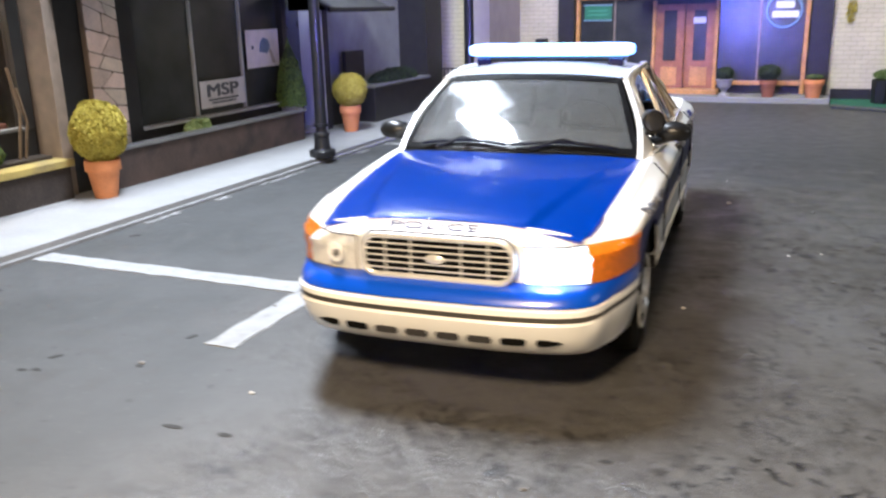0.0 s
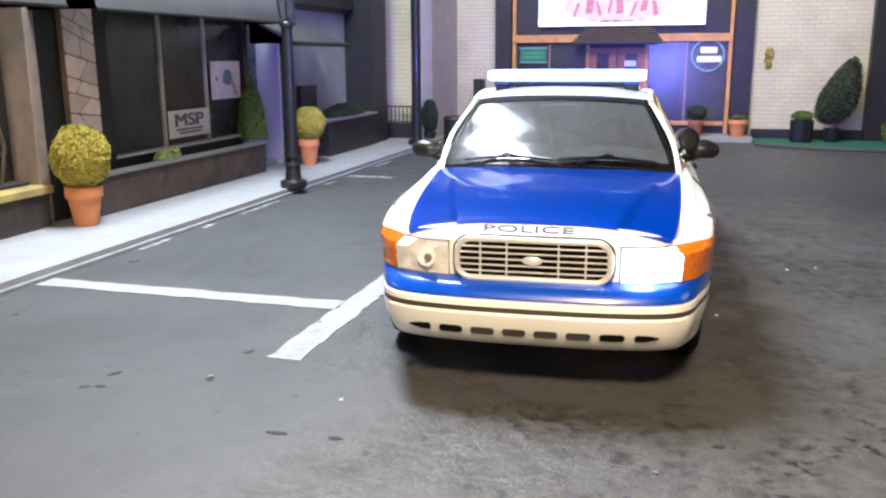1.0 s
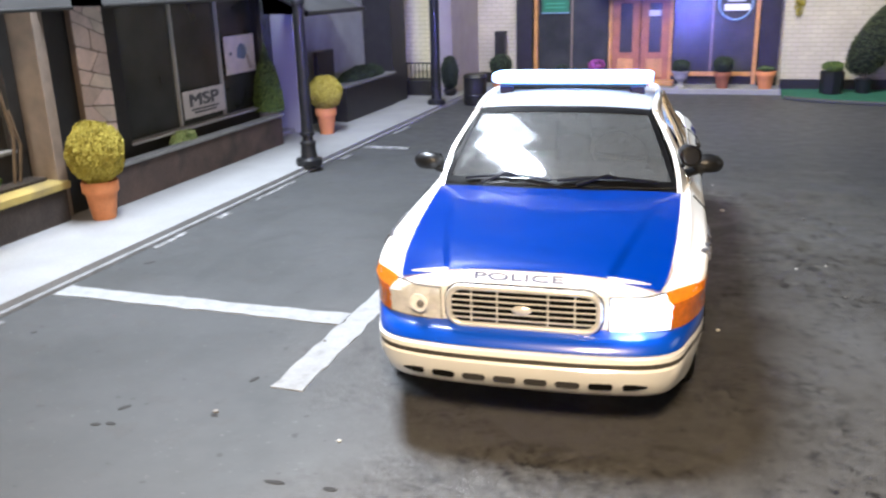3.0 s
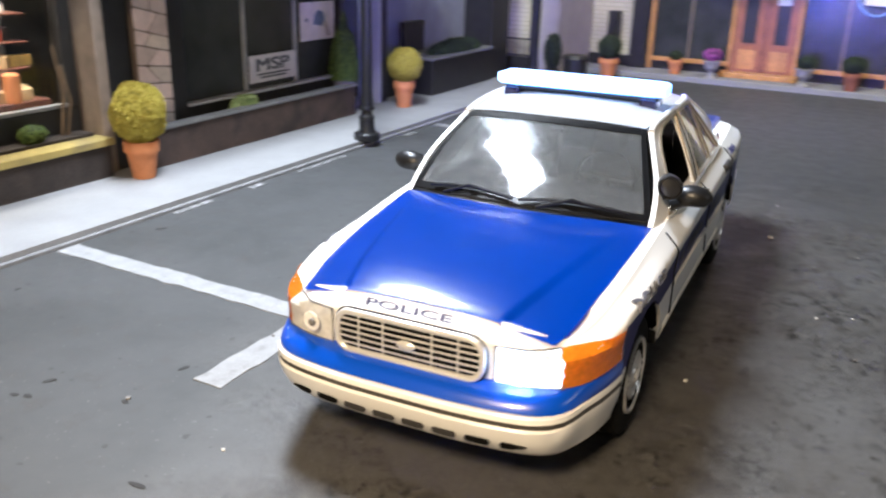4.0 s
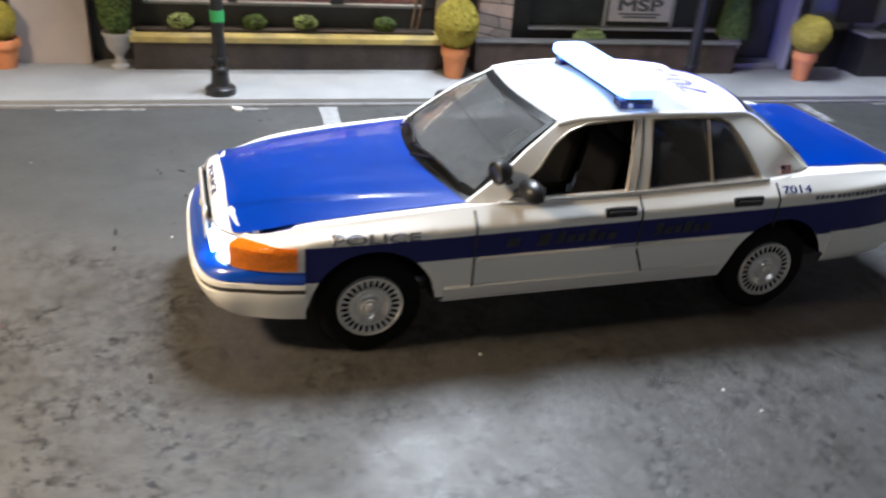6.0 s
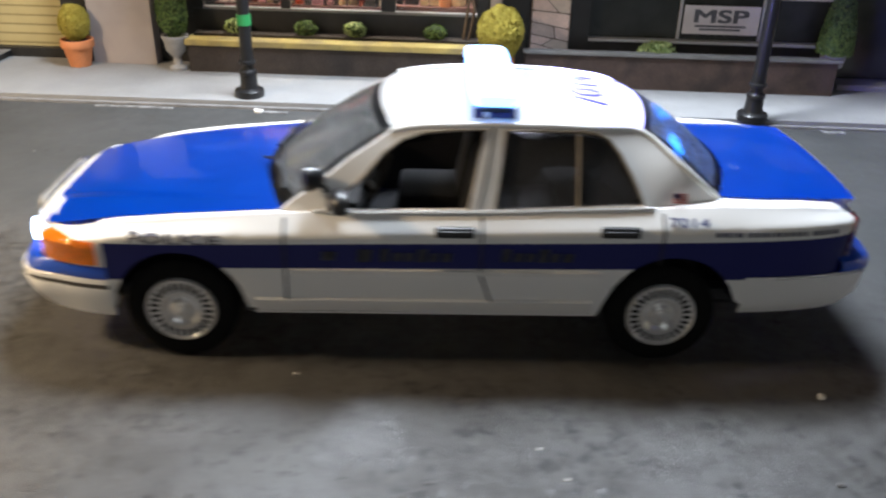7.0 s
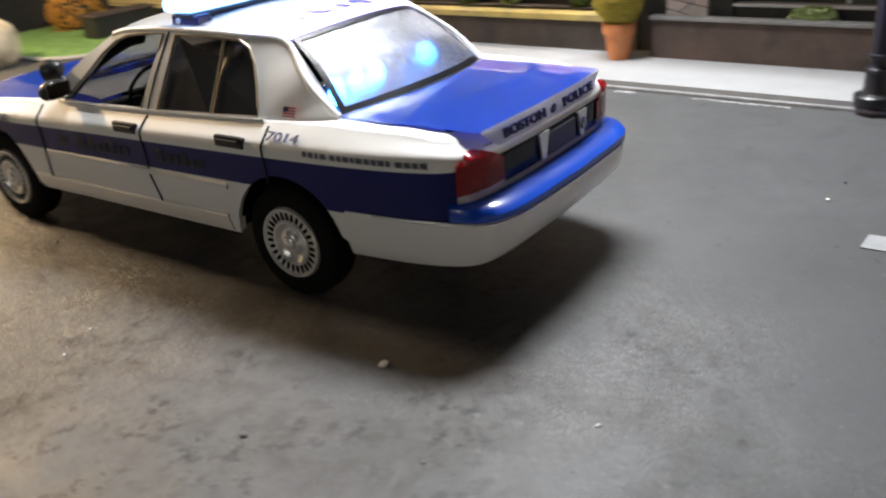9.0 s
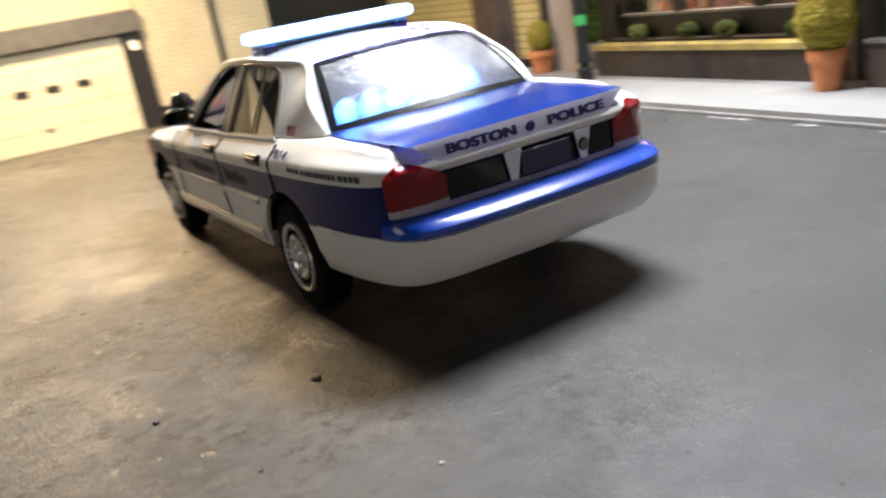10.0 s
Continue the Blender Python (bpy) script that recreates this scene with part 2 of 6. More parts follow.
FADED = mat("faded_white_paint", (0.25, 0.25, 0.255), 0.8, vary=0.3, vscale=9, grain=0.2, dark=(0.13, 0.13, 0.13), dscale=12, dlo=0.45, dhi=0.6)
DARKWOOD = mat("black_painted_wood", (0.014, 0.013, 0.012), 0.45, vary=0.3, vscale=6, bump=0.1)
BROWNWALL = mat("brown_plaster", (0.066, 0.043, 0.034), 0.7, vary=0.25, vscale=3, grain=0.10, gscale=30, bump=0.2, bscale=30, dark=(0.035, 0.024, 0.02), dscale=2.5, dlo=0.5, dhi=0.65)
SILL_YELLOW = mat("yellow_ochre_wood", (0.42, 0.33, 0.10), 0.6, vary=0.2, vscale=3, grain=0.1, dark=(0.20, 0.16, 0.07), dscale=3)
SILL_GREY = mat("weathered_grey_wood", (0.17, 0.168, 0.165), 0.42, vary=0.15, vscale=5, grain=0.1)
TAN_POST = mat("tan_wood", (0.22, 0.17, 0.13), 0.7, vary=0.2, vscale=5)
BRANCH = mat("brown_bark", (0.10, 0.065, 0.035), 0.8, vary=0.3, vscale=10)
MORTAR = mat("dark_mortar", (0.20, 0.15, 0.125), 0.9, bump=0.3)
STONE = mat("pale_pink_flagstone", (0.70, 0.56, 0.51), 0.85, vary=0.12, vscale=6, grain=0.1, bump=0.4, bscale=30, random_tint=0.15)
SHOPGLASS = mat("dark_shop_glass", (0.034, 0.037, 0.034), 0.24, coat=0.0, vary=0.35, vscale=2)
GREYGLASS = mat("dusty_grey_glass", (0.27, 0.275, 0.25), 0.35, vary=0.2, vscale=2)
ALU = mat("dull_aluminium", (0.50, 0.50, 0.51), 0.45, 0.3)
CREAM_PLAIN = mat("cream_plaster", (0.60, 0.56, 0.43), 0.85, vary=0.06, vscale=2, bump=0.2)
GREYWALL = mat("grey_pink_plaster", (0.36, 0.32, 0.31), 0.85, vary=0.08, vscale=3, bump=0.2)
TERRA = mat("terracotta", (0.58, 0.22, 0.085), 0.75, vary=0.12, vscale=7, grain=0.06, bump=0.15)
TERRA_BROWN = mat("brown_clay", (0.25, 0.09, 0.05), 0.75, vary=0.15, vscale=7)
URN = mat("grey_stone_urn", (0.30, 0.29, 0.28), 0.8, vary=0.15, vscale=8, bump=0.3)
SOIL = mat("soil", (0.03, 0.022, 0.016), 0.95, bump=0.6, bscale=30)
AWNING = mat("grey_canvas", (0.15, 0.15, 0.152), 0.8, vary=0.08, vscale=3, bump=0.1)
SHINGLE = mat("brown_black_shingle", (0.045, 0.034, 0.028), 0.8, vary=0.2, vscale=5)
ORANGEWOOD = mat("varnished_orange_wood", (0.50, 0.25, 0.08), 0.45, vary=0.2, vscale=6, grain=0.15, gscale=25)
DOORWOOD = mat("red_brown_wood", (0.30, 0.115, 0.05), 0.45, vary=0.2, vscale=6, grain=0.15, gscale=25)
FELT = mat("green_felt", (0.02, 0.12, 0.07), 0.95, vary=0.15, vscale=5, bump=0.3)
GRASSY = mat("grass_mat_green", (0.10, 0.20, 0.05), 0.95, vary=0.25, vscale=5, grain=0.2, gscale=40, bump=0.4)
ROCK = mat("pale_boulder", (0.52, 0.44, 0.31), 0.9, vary=0.15, vscale=5, bump=0.8, bscale=8, dark=(0.25, 0.2, 0.13), dscale=4, dlo=0.5, dhi=0.7)
CONE_ORANGE = mat("traffic_orange", (0.85, 0.14, 0.02), 0.5)
GARAGE = mat("cream_garage_paint", (0.68, 0.63, 0.46), 0.6, vary=0.06, vscale=2, dark=(0.5, 0.45, 0.3), dscale=1.5, dlo=0.6, dhi=0.8)
GREEN_SIGN = mat("green_sign", (0.02, 0.16, 0.07), 0.5, vary=0.1)
SIGN_BLUE = mat("steel_blue_ring", (0.20, 0.32, 0.40), 0.4)
SHELF_RED = mat("red_shelf_goods", (0.42, 0.07, 0.03), 0.7, vary=0.3, vscale=9, random_tint=0.35)
SHELF_TAN = mat("tan_shelf_goods", (0.48, 0.33, 0.17), 0.7, vary=0.3, vscale=9, random_tint=0.35)
SHELF_PALE = mat("pale_shelf_goods", (0.62, 0.55, 0.48), 0.7, vary=0.3, vscale=9, random_tint=0.3)
SHELF_ROSE = mat("rose_shelf_goods", (0.55, 0.25, 0.27), 0.7, vary=0.3, vscale=12, random_tint=0.3)
SHELF_DARK = mat("dark_shelf_goods", (0.05, 0.04, 0.04), 0.6, vary=0.3, vscale=9, random_tint=0.3)
SHELF_OCHRE = mat("ochre_shelf_goods", (0.55, 0.38, 0.10), 0.7, vary=0.3, vscale=9, random_tint=0.3)
SHELF_BOARD = mat("red_brown_board", (0.12, 0.045, 0.03), 0.6, vary=0.3, vscale=6, grain=0.2)
DARKBROWN = mat("black_brown_plaster", (0.034, 0.026, 0.022), 0.8, vary=0.3, vscale=5, grain=0.2, gscale=40, bump=0.4, bscale=40)
LEAF_YELLOW = leaf_mat("yellow_green_leaves", (0.33, 0.27, 0.03), (0.50, 0.42, 0.07))
LEAF_ORANGE = leaf_mat("orange_brown_leaves", (0.30, 0.12, 0.015), (0.48, 0.25, 0.03))
LEAF_GREEN = leaf_mat("mid_green_leaves", (0.05, 0.10, 0.02), (0.14, 0.19, 0.04))
LEAF_PALE = leaf_mat("pale_green_leaves", (0.22, 0.30, 0.10), (0.40, 0.46, 0.20))
LEAF_SHRUB = leaf_mat("dull_shrub_leaves", (0.025, 0.036, 0.014), (0.075, 0.09, 0.035))
LEAF_DARK = leaf_mat("dark_green_leaves", (0.012, 0.025, 0.010), (0.04, 0.06, 0.022))
FLOWER = leaf_mat("purple_flowers", (0.25, 0.05, 0.22), (0.45, 0.12, 0.3))


def brick_mat(name, a, b, mortar, size, bump=0.5):
    """Thin painted courses with shallow joints."""
    m = bpy.data.materials.new(name)
    n, l, p = nodes_of(m)
    tc, mp, bt = n.new("ShaderNodeTexCoord"), n.new("ShaderNodeMapping"), n.new("ShaderNodeTexBrick")
    sep, comb = n.new("ShaderNodeSeparateXYZ"), n.new("ShaderNodeCombineXYZ")
    add = n.new("ShaderNodeMath")
    mp.inputs["Scale"].default_value = (1 / S, 1 / S, 1 / S)
    l.new(tc.outputs["Object"], mp.inputs["Vector"])
    l.new(mp.outputs["Vector"], sep.inputs[0])
    l.new(sep.outputs["X"], add.inputs[0])
    l.new(sep.outputs["Y"], add.inputs[1])
    l.new(add.outputs[0], comb.inputs["X"])
    l.new(sep.outputs["Z"], comb.inputs["Y"])
    l.new(comb.outputs[0], bt.inputs["Vector"])
    bt.inputs["Color1"].default_value, bt.inputs["Color2"].default_value, bt.inputs["Mortar"].default_value = (*a, 1), (*b, 1), (*mortar, 1)
    bt.inputs["Scale"].default_value = 1.0
    bt.inputs["Brick Width"].default_value, bt.inputs["Row Height"].default_value, bt.inputs["Mortar Size"].default_value = size[0], size[1], size[2]
    ns = n.new("ShaderNodeTexNoise")
    ns.inputs["Scale"].default_value, ns.inputs["Detail"].default_value = 1.6, 5
    l.new(mp.outputs["Vector"], ns.inputs["Vector"])
    r = n.new("ShaderNodeMapRange")
    for k, q in ((1, 0.3), (2, 0.7), (3, 0.86), (4, 1.08)):
        r.inputs[k].default_value = q
    l.new(ns.outputs["Fac"], r.inputs[0])
    x = n.new("ShaderNodeMix")
    x.data_type, x.blend_type = "RGBA", "MULTIPLY"
    x.inputs[0].default_value = 1.0
    g = n.new("ShaderNodeCombineColor")
    for k in range(3):
        l.new(r.outputs[0], g.inputs[k])
    l.new(bt.outputs["Color"], x.inputs[6])
    l.new(g.outputs[0], x.inputs[7])
    l.new(x.outputs[2], p.inputs["Base Color"])
    p.inputs["Roughness"].default_value = 0.85
    bp = n.new("ShaderNodeBump")
    bp.invert = True
    bp.inputs["Strength"].default_value, bp.inputs["Distance"].default_value = bump, 0.02 * S
    l.new(bt.outputs["Fac"], bp.inputs["Height"])
    l.new(bp.outputs["Normal"], p.inputs["Normal"])
    return m


CREAM = brick_mat("cream_painted_brick", (0.58, 0.53, 0.38), (0.54, 0.49, 0.35), (0.44, 0.40, 0.28), (0.22, 0.085, 0.008), 0.35)
SIDING = brick_mat("yellow_siding", (0.50, 0.42, 0.20), (0.48, 0.40, 0.19), (0.28, 0.23, 0.1), (30.0, 0.12, 0.012))


# ---- mesh helpers ----
def part(name, bm, material, parent=None, label="", smooth=False, m=None):
    """Links a bmesh as one mesh object, under a thing or a part."""
    bm.transform(Matrix.Scale(S, 4))
    me = bpy.data.meshes.new(name)
    bm.to_mesh(me)
    bm.free()
    if smooth:
        me.polygons.foreach_set("use_smooth", [True] * len(me.polygons))
        me.set_sharp_from_angle(angle=radians(38))
    me.materials.append(material)
    ob = new(name, me)
    if m is not None:
        ob.matrix_basis = shrunk(m)
    ob.parent = parent
    if label:
        ob["label"] = label
    return ob


def shared(name, me, parent, m):
    ob = new(name, me)
    ob.matrix_basis = shrunk(m)
    ob.parent = parent
    return ob


def thing(name, m, label, category, group="", kind=""):
    """An Empty at the base of a thing."""
    ob = new(name)
    ob.empty_display_size = 0.01
    ob.matrix_world = shrunk(m)
    return tagged(ob, label, category, group, kind)


def box(bm, x0, x1, y0, y1, z0, z1, bevel=0.0):
    r = bmesh.ops.create_cube(bm, size=1)
    v = r["verts"]
    bmesh.ops.transform(bm, matrix=Matrix.LocRotScale(((x0 + x1) / 2, (y0 + y1) / 2, (z0 + z1) / 2), None, (x1 - x0, y1 - y0, z1 - z0)), verts=v)
    if bevel:
        e = list({e for q in v for e in q.link_edges})
        bmesh.ops.bevel(bm, geom=e, offset=bevel, segments=2, affect="EDGES", profile=0.5)
    return bm


def boxed(*a, bevel=0.0):
    return box(bmesh.new(), *a, bevel)


def lathe(profile, seg=24, bm=None, axis="z"):
    """Turns (radius, height) pairs round an axis."""
    bm = bm or bmesh.new()
    rings = []
    for r, h in profile:
        ring = []
        for k in range(seg):
            a = 2 * math.pi * k / seg
            p = (r * math.cos(a), r * math.sin(a), h) if axis == "z" else (h, r * math.cos(a), r * math.sin(a))
            ring.append(bm.verts.new(p))
        rings.append(ring)
    for a, b in zip(rings, rings[1:]):
        for k in range(seg):
            bm.faces.new((a[k], a[(k + 1) % seg], b[(k + 1) % seg], b[k]))
    for ring in (rings[0], rings[-1]):
        bm.faces.new(ring)
    bmesh.ops.recalc_face_normals(bm, faces=bm.faces)
    return bm


def tube(points, r, seg=8, bm=None, closed=False):
    bm = bm or bmesh.new()
    pts = [Vector(p) for p in points]
    rings = []
    n = len(pts)
    for i, p in enumerate(pts):
        a, b = pts[(i - 1) % n if closed else max(i - 1, 0)], pts[(i + 1) % n if closed else min(i + 1, n - 1)]
        d = (b - a).normalized()
        u = d.cross(Vector((0.13, 0.27, 1))).normalized()
        w = d.cross(u).normalized()
        rings.append([bm.verts.new(p + r * (math.cos(2 * math.pi * k / seg) * u + math.sin(2 * math.pi * k / seg) * w)) for k in range(seg)])
    pairs = list(zip(rings, rings[1:])) + ([(rings[-1], rings[0])] if closed else [])
    for a, b in pairs:
        for k in range(seg):
            bm.faces.new((a[k], a[(k + 1) % seg], b[(k + 1) % seg], b[k]))
    if not closed:
        bm.faces.new(rings[0])
        bm.faces.new(rings[-1])
    bmesh.ops.recalc_face_normals(bm, faces=bm.faces)
    return bm


def sheet(fn, nu, nv, thick=0.0, bm=None):
    """A curved sheet from fn(u, v) with u and v from 0 to 1; thick gives it a back and a rim."""
    bm = bm or bmesh.new()
    g = [[bm.verts.new(fn(i / nu, j / nv)) for j in range(nv + 1)] for i in range(nu + 1)]
    f = [bm.faces.new((g[i][j], g[i + 1][j], g[i + 1][j + 1], g[i][j + 1])) for i in range(nu) for j in range(nv)]
    if thick:
        bmesh.ops.solidify(bm, geom=f, thickness=thick)
        bmesh.ops.recalc_face_normals(bm, faces=bm.faces)
    return bm


def prism(outline, depth, place):
    """A flat outline of (a, b) given a depth; place(a, b, d) puts it in space."""
    bm = bmesh.new()
    lo = [bm.verts.new(place(a, b, 0)) for a, b in outline]
    hi = [bm.verts.new(place(a, b, depth)) for a, b in outline]
    bm.faces.new(lo)
    bm.faces.new(hi)
    k = len(outline)
    for i in range(k):
        bm.faces.new((lo[i], lo[(i + 1) % k], hi[(i + 1) % k], hi[i]))
    bmesh.ops.recalc_face_normals(bm, faces=bm.faces)
    return bm


def lettering(name, words, width, height, material, parent, m, depth=0.004, bold=0.0, label=""):
    """Raised letters of the built-in font, fitted to a width and a height, in the plane of m, about its middle."""
    cu = bpy.data.curves.new(name, "FONT")
    cu.body, cu.extrude = words, 0.02
    cu.align_x, cu.align_y = "CENTER", "CENTER"
    ob = bpy.data.objects.new(name, cu)
    me = bpy.data.meshes.new_from_object(ob)
    bpy.data.objects.remove(ob)
    me.name = name
    co = np.empty(len(me.vertices) * 3)
    me.vertices.foreach_get("co", co)
    co = co.reshape(-1, 3)
    lo, hi = co.min(0), co.max(0)
    co = (co - (lo + hi) / 2) / (hi - lo) * np.array([width - 2 * bold, height - bold, depth * 2])
    if bold:
        faces = [tuple(f.vertices) for f in me.polygons]
        verts, polys = [], []
        for k, (a, b) in enumerate(((0, 0), (-1, 0.5), (1, 0.5), (-1, -0.5), (1, -0.5), (0.5, 0.25), (-0.5, -0.25))):
            n0 = len(verts)
            verts += [tuple(q) for q in (co + np.array([a * bold, b * bold, -0.0006 * k])) * S]
            polys += [tuple(i + n0 for i in f) for f in faces]
        bpy.data.meshes.remove(me)
        me = bpy.data.meshes.new(name)
        me.from_pydata(verts, [], polys)
    else:
        me.vertices.foreach_set("co", (co * S).ravel())
    me.materials.clear()
    me.materials.append(material)
    return_ob = new(name, me)
    return_ob.matrix_basis = shrunk(m)
    return_ob.parent = parent
    if label:
        return_ob["label"] = label
    return return_ob


def bend(ob, fn):
    """Moves every vertex of lettering by fn(x, y, z), in metres of the full-size place."""
    for v in ob.data.vertices:
        v.co = Vector(fn(*(v.co / S))) * S
    ob.matrix_basis = Matrix()


def interp(table):
    xs, ys = [a for a, _ in table], [b for _, b in table]
    return lambda v: float(np.interp(v, xs, ys))


def smooth_line(points, count):
    """A Catmull-Rom line through the points, in even steps."""
    p = np.array(points, float)
    p = np.vstack([2 * p[0] - p[1], p, 2 * p[-1] - p[-2]])
    out = []
    for i in range(1, len(p) - 2):
        for t in np.linspace(0, 1, 24, endpoint=False):
            a, b, c, d = p[i - 1], p[i], p[i + 1], p[i + 2]
            out.append(0.5 * (2 * b + (c - a) * t + (2 * a - 5 * b + 4 * c - d) * t * t + (3 * b - a - 3 * c + d) * t ** 3))
    out.append(p[-2])
    out = np.array(out)
    run = np.concatenate([[0], np.cumsum(np.linalg.norm(np.diff(out, axis=0), axis=1))])
    s = np.linspace(0, run[-1], count)
    return np.stack([np.interp(s, run, out[:, k]) for k in range(out.shape[1])], 1)

# ---- the car: y runs from its nose to its tail, x to the driver's side ----
HALF_OUTLINE = [(0, 0.06), (0.3, 0.065), (0.55, 0.09), (0.70, 0.13), (0.79, 0.20), (0.855, 0.32), (0.90, 0.47), (0.925, 0.65), (0.945, 1.0), (0.955, 1.6),
                (0.957, 2.5), (0.957, 3.4), (0.95, 4.0), (0.935, 4.4), (0.905, 4.7), (0.86, 4.90), (0.80, 5.0), (0.70, 5.055), (0.5, 5.085), (0, 5.10)]
HALF = smooth_line(HALF_OUTLINE, 150)
PLAN = np.vstack([HALF, HALF[-2:0:-1] * [-1, 1]])
TURN_IN = np.roll(PLAN, -1, 0) - np.roll(PLAN, 1, 0)
TURN_IN = np.stack([-TURN_IN[:, 1], TURN_IN[:, 0]], 1) / np.linalg.norm(TURN_IN, axis=1)[:, None]
top_z = interp([(0.06, 0.876), (0.075, 0.870), (0.10, 0.846), (0.13, 0.820), (0.2, 0.810), (0.32, 0.824), (0.47, 0.855), (0.65, 0.882), (1.0, 0.918), (1.5, 0.955), (1.8, 0.968), (2.75, 0.985), (3.7, 1.015), (4.2, 1.03), (4.7, 1.02), (5.05, 0.985), (5.1, 0.98)])
deck_in = interp([(0.06, 0.115), (0.2, 0.135), (0.4, 0.18), (0.7, 0.20), (1.2, 0.195), (1.6, 0.17), (1.75, 0.12), (4.0, 0.12), (4.3, 0.24), (4.8, 0.21), (5.0, 0.13), (5.1, 0.09)])


def arch_z(y):
    """The height of the lower edge of the body: sill, wheel arches, valances."""
    z = 0.33 if 0.5 < y < 4.1 else (0.36 if y < 1 else 0.43)
    for cy, r in ((0.995, 0.405), (3.925, 0.412)):
        if abs(y - cy) < r:
            z = max(z, 0.335 + math.sqrt(r * r - (y - cy) ** 2))
    return z


def flank(i, z, extra=0.0):
    """A point of the body's side at plan point i and height z."""
    x, y = PLAN[i % len(PLAN)]
    t = top_z(y)
    crease = min(0.815 + 0.026 * y, t - 0.06)
    off = float(np.interp(z, [0.30, 0.40, 0.44, 0.62, 0.70, crease - 0.010, crease + 0.010, t - 0.02, t], [0.045, 0.020, 0.010, 0.008, 0.010, 0.000, 0.012, 0.085, 0.105])) - extra
    nx, ny = TURN_IN[i % len(PLAN)]
    return Vector((x + nx * off, y + ny * off, z))


def swell(i):
    """How far a bumper stands proud: full across the ends, little along the flanks."""
    return 0.05 + 0.95 * abs(TURN_IN[i % len(PLAN)][1]) ** 3


def belt_band(keep, zs, closed=False, thick=0.0, taper=False):
    """A strip along the plan: keep(y, x) chooses the stretch, zs are (height or function of y, proud)."""
    idx = [i for i in range(len(PLAN)) if keep(PLAN[i][1], PLAN[i][0])]
    if not closed:
        gap = next((k for k in range(len(idx) - 1) if idx[k + 1] - idx[k] > 1), None)
        if gap is not None:
            idx = idx[gap + 1:] + idx[:gap + 1]
    bm = bmesh.new()
    ends = [swell(i) if taper else 1.0 for i in idx]
    rows = [[bm.verts.new(flank(i, z(PLAN[i][1]) if callable(z) else z, out * k)) for z, out in zs] for i, k in zip(idx, ends)]
    pairs = list(zip(rows, rows[1:])) + ([(rows[-1], rows[0])] if closed else [])
    for a, b in pairs:
        for k in range(len(zs) - 1):
            bm.faces.new((a[k], b[k], b[k + 1], a[k + 1]))
    if thick:
        bmesh.ops.recalc_face_normals(bm, faces=bm.faces)
        bmesh.ops.solidify(bm, geom=bm.faces[:], thickness=thick)
    bmesh.ops.recalc_face_normals(bm, faces=bm.faces)
    return bm


def on_flank(side, y, z, out):
    """A point of the car's side at y and z, so far proud."""
    f = float(np.interp(y, HALF[:, 1], np.arange(len(HALF))))
    i = min(int(f), len(HALF) - 2)
    p = flank(i, z, out).lerp(flank(i + 1, z, out), f - i)
    return Vector((side * p.x, p.y, p.z))


def livery():
    """White paint with the blue side stripe at a fixed height."""
    m = bpy.data.materials.new("car_white_with_blue_stripe")
    n, l, p = nodes_of(m)
    tc, sep = n.new("ShaderNodeTexCoord"), n.new("ShaderNodeSeparateXYZ")
    l.new(tc.outputs["Object"], sep.inputs[0])

    def calc(op, a, b):
        q = n.new("ShaderNodeMath")
        q.operation = op
        for k, v in enumerate((a, b)):
            if isinstance(v, float):
                q.inputs[k].default_value = v
            else:
                l.new(v, q.inputs[k])
        return q.outputs[0]

    y, z = sep.outputs["Y"], sep.outputs["Z"]
    edge = calc("ADD", calc("MULTIPLY", y, 0.010), calc("SUBTRACT", 0.632 * S, calc("ADD", calc("MULTIPLY", calc("LESS_THAN", y, 0.90 * S), 0.09 * S), calc("MULTIPLY", calc("GREATER_THAN", y, 4.1 * S), 0.075 * S))))
    lo = calc("GREATER_THAN", z, edge)
    hi = calc("LESS_THAN", z, calc("ADD", calc("MULTIPLY", y, 0.018), 0.778 * S))
    x = n.new("ShaderNodeMix")
    x.data_type = "RGBA"
    x.inputs[6].default_value, x.inputs[7].default_value = (0.86, 0.85, 0.82, 1), (0.008, 0.011, 0.125, 1)
    l.new(calc("MULTIPLY", calc("MULTIPLY", lo, hi), calc("GREATER_THAN", y, 0.57 * S)), x.inputs[0])
    l.new(x.outputs[2], p.inputs["Base Color"])
    p.inputs["Roughness"].default_value, p.inputs["Coat Weight"].default_value, p.inputs["Coat Roughness"].default_value = 0.45, 0.12, 0.06
    p.inputs["Specular IOR Level"].default_value = 0.3
    return m


LIVERY = livery()
CAR = thing("police_car", STREET, "blue and white die-cast model police sedan with lit roof light bar", "police car")

levels = (0.0, 0.06, 0.14, 0.24, 0.36, 0.48, 0.58, 0.66, 0.72, 0.76, 0.79, 0.815, 0.84, 0.865, 0.89, 0.92, 0.96, 0.985, 1.0)


def body_shell():
    bm = bmesh.new()
    rows = []
    for i in range(len(PLAN)):
        y = PLAN[i][1]
        zb, zt = arch_z(y), top_z(y)
        row = [bm.verts.new(flank(i, zb + 0.02, -0.05))]
        row += [bm.verts.new(flank(i, zb + (zt - zb) * k)) for k in levels]
        x, yy = PLAN[i]
        nx, ny = TURN_IN[i]
        d = deck_in(y)
        yr = yy + ny * (d + 0.05)
        rim_z = top_z(yr) + 0.036 * max(0.0, (yr - 4.25) / 0.8) ** 3 if y > 4.5 else zt
        rim_drop = 0.034 * min(1.0, max(0.0, (abs(x) - 0.42) / 0.16)) if y < 0.5 else 0.0
        row.append(bm.verts.new((x + nx * (d + 0.05), yy + ny * (d + 0.05), rim_z - 0.004 - rim_drop)))
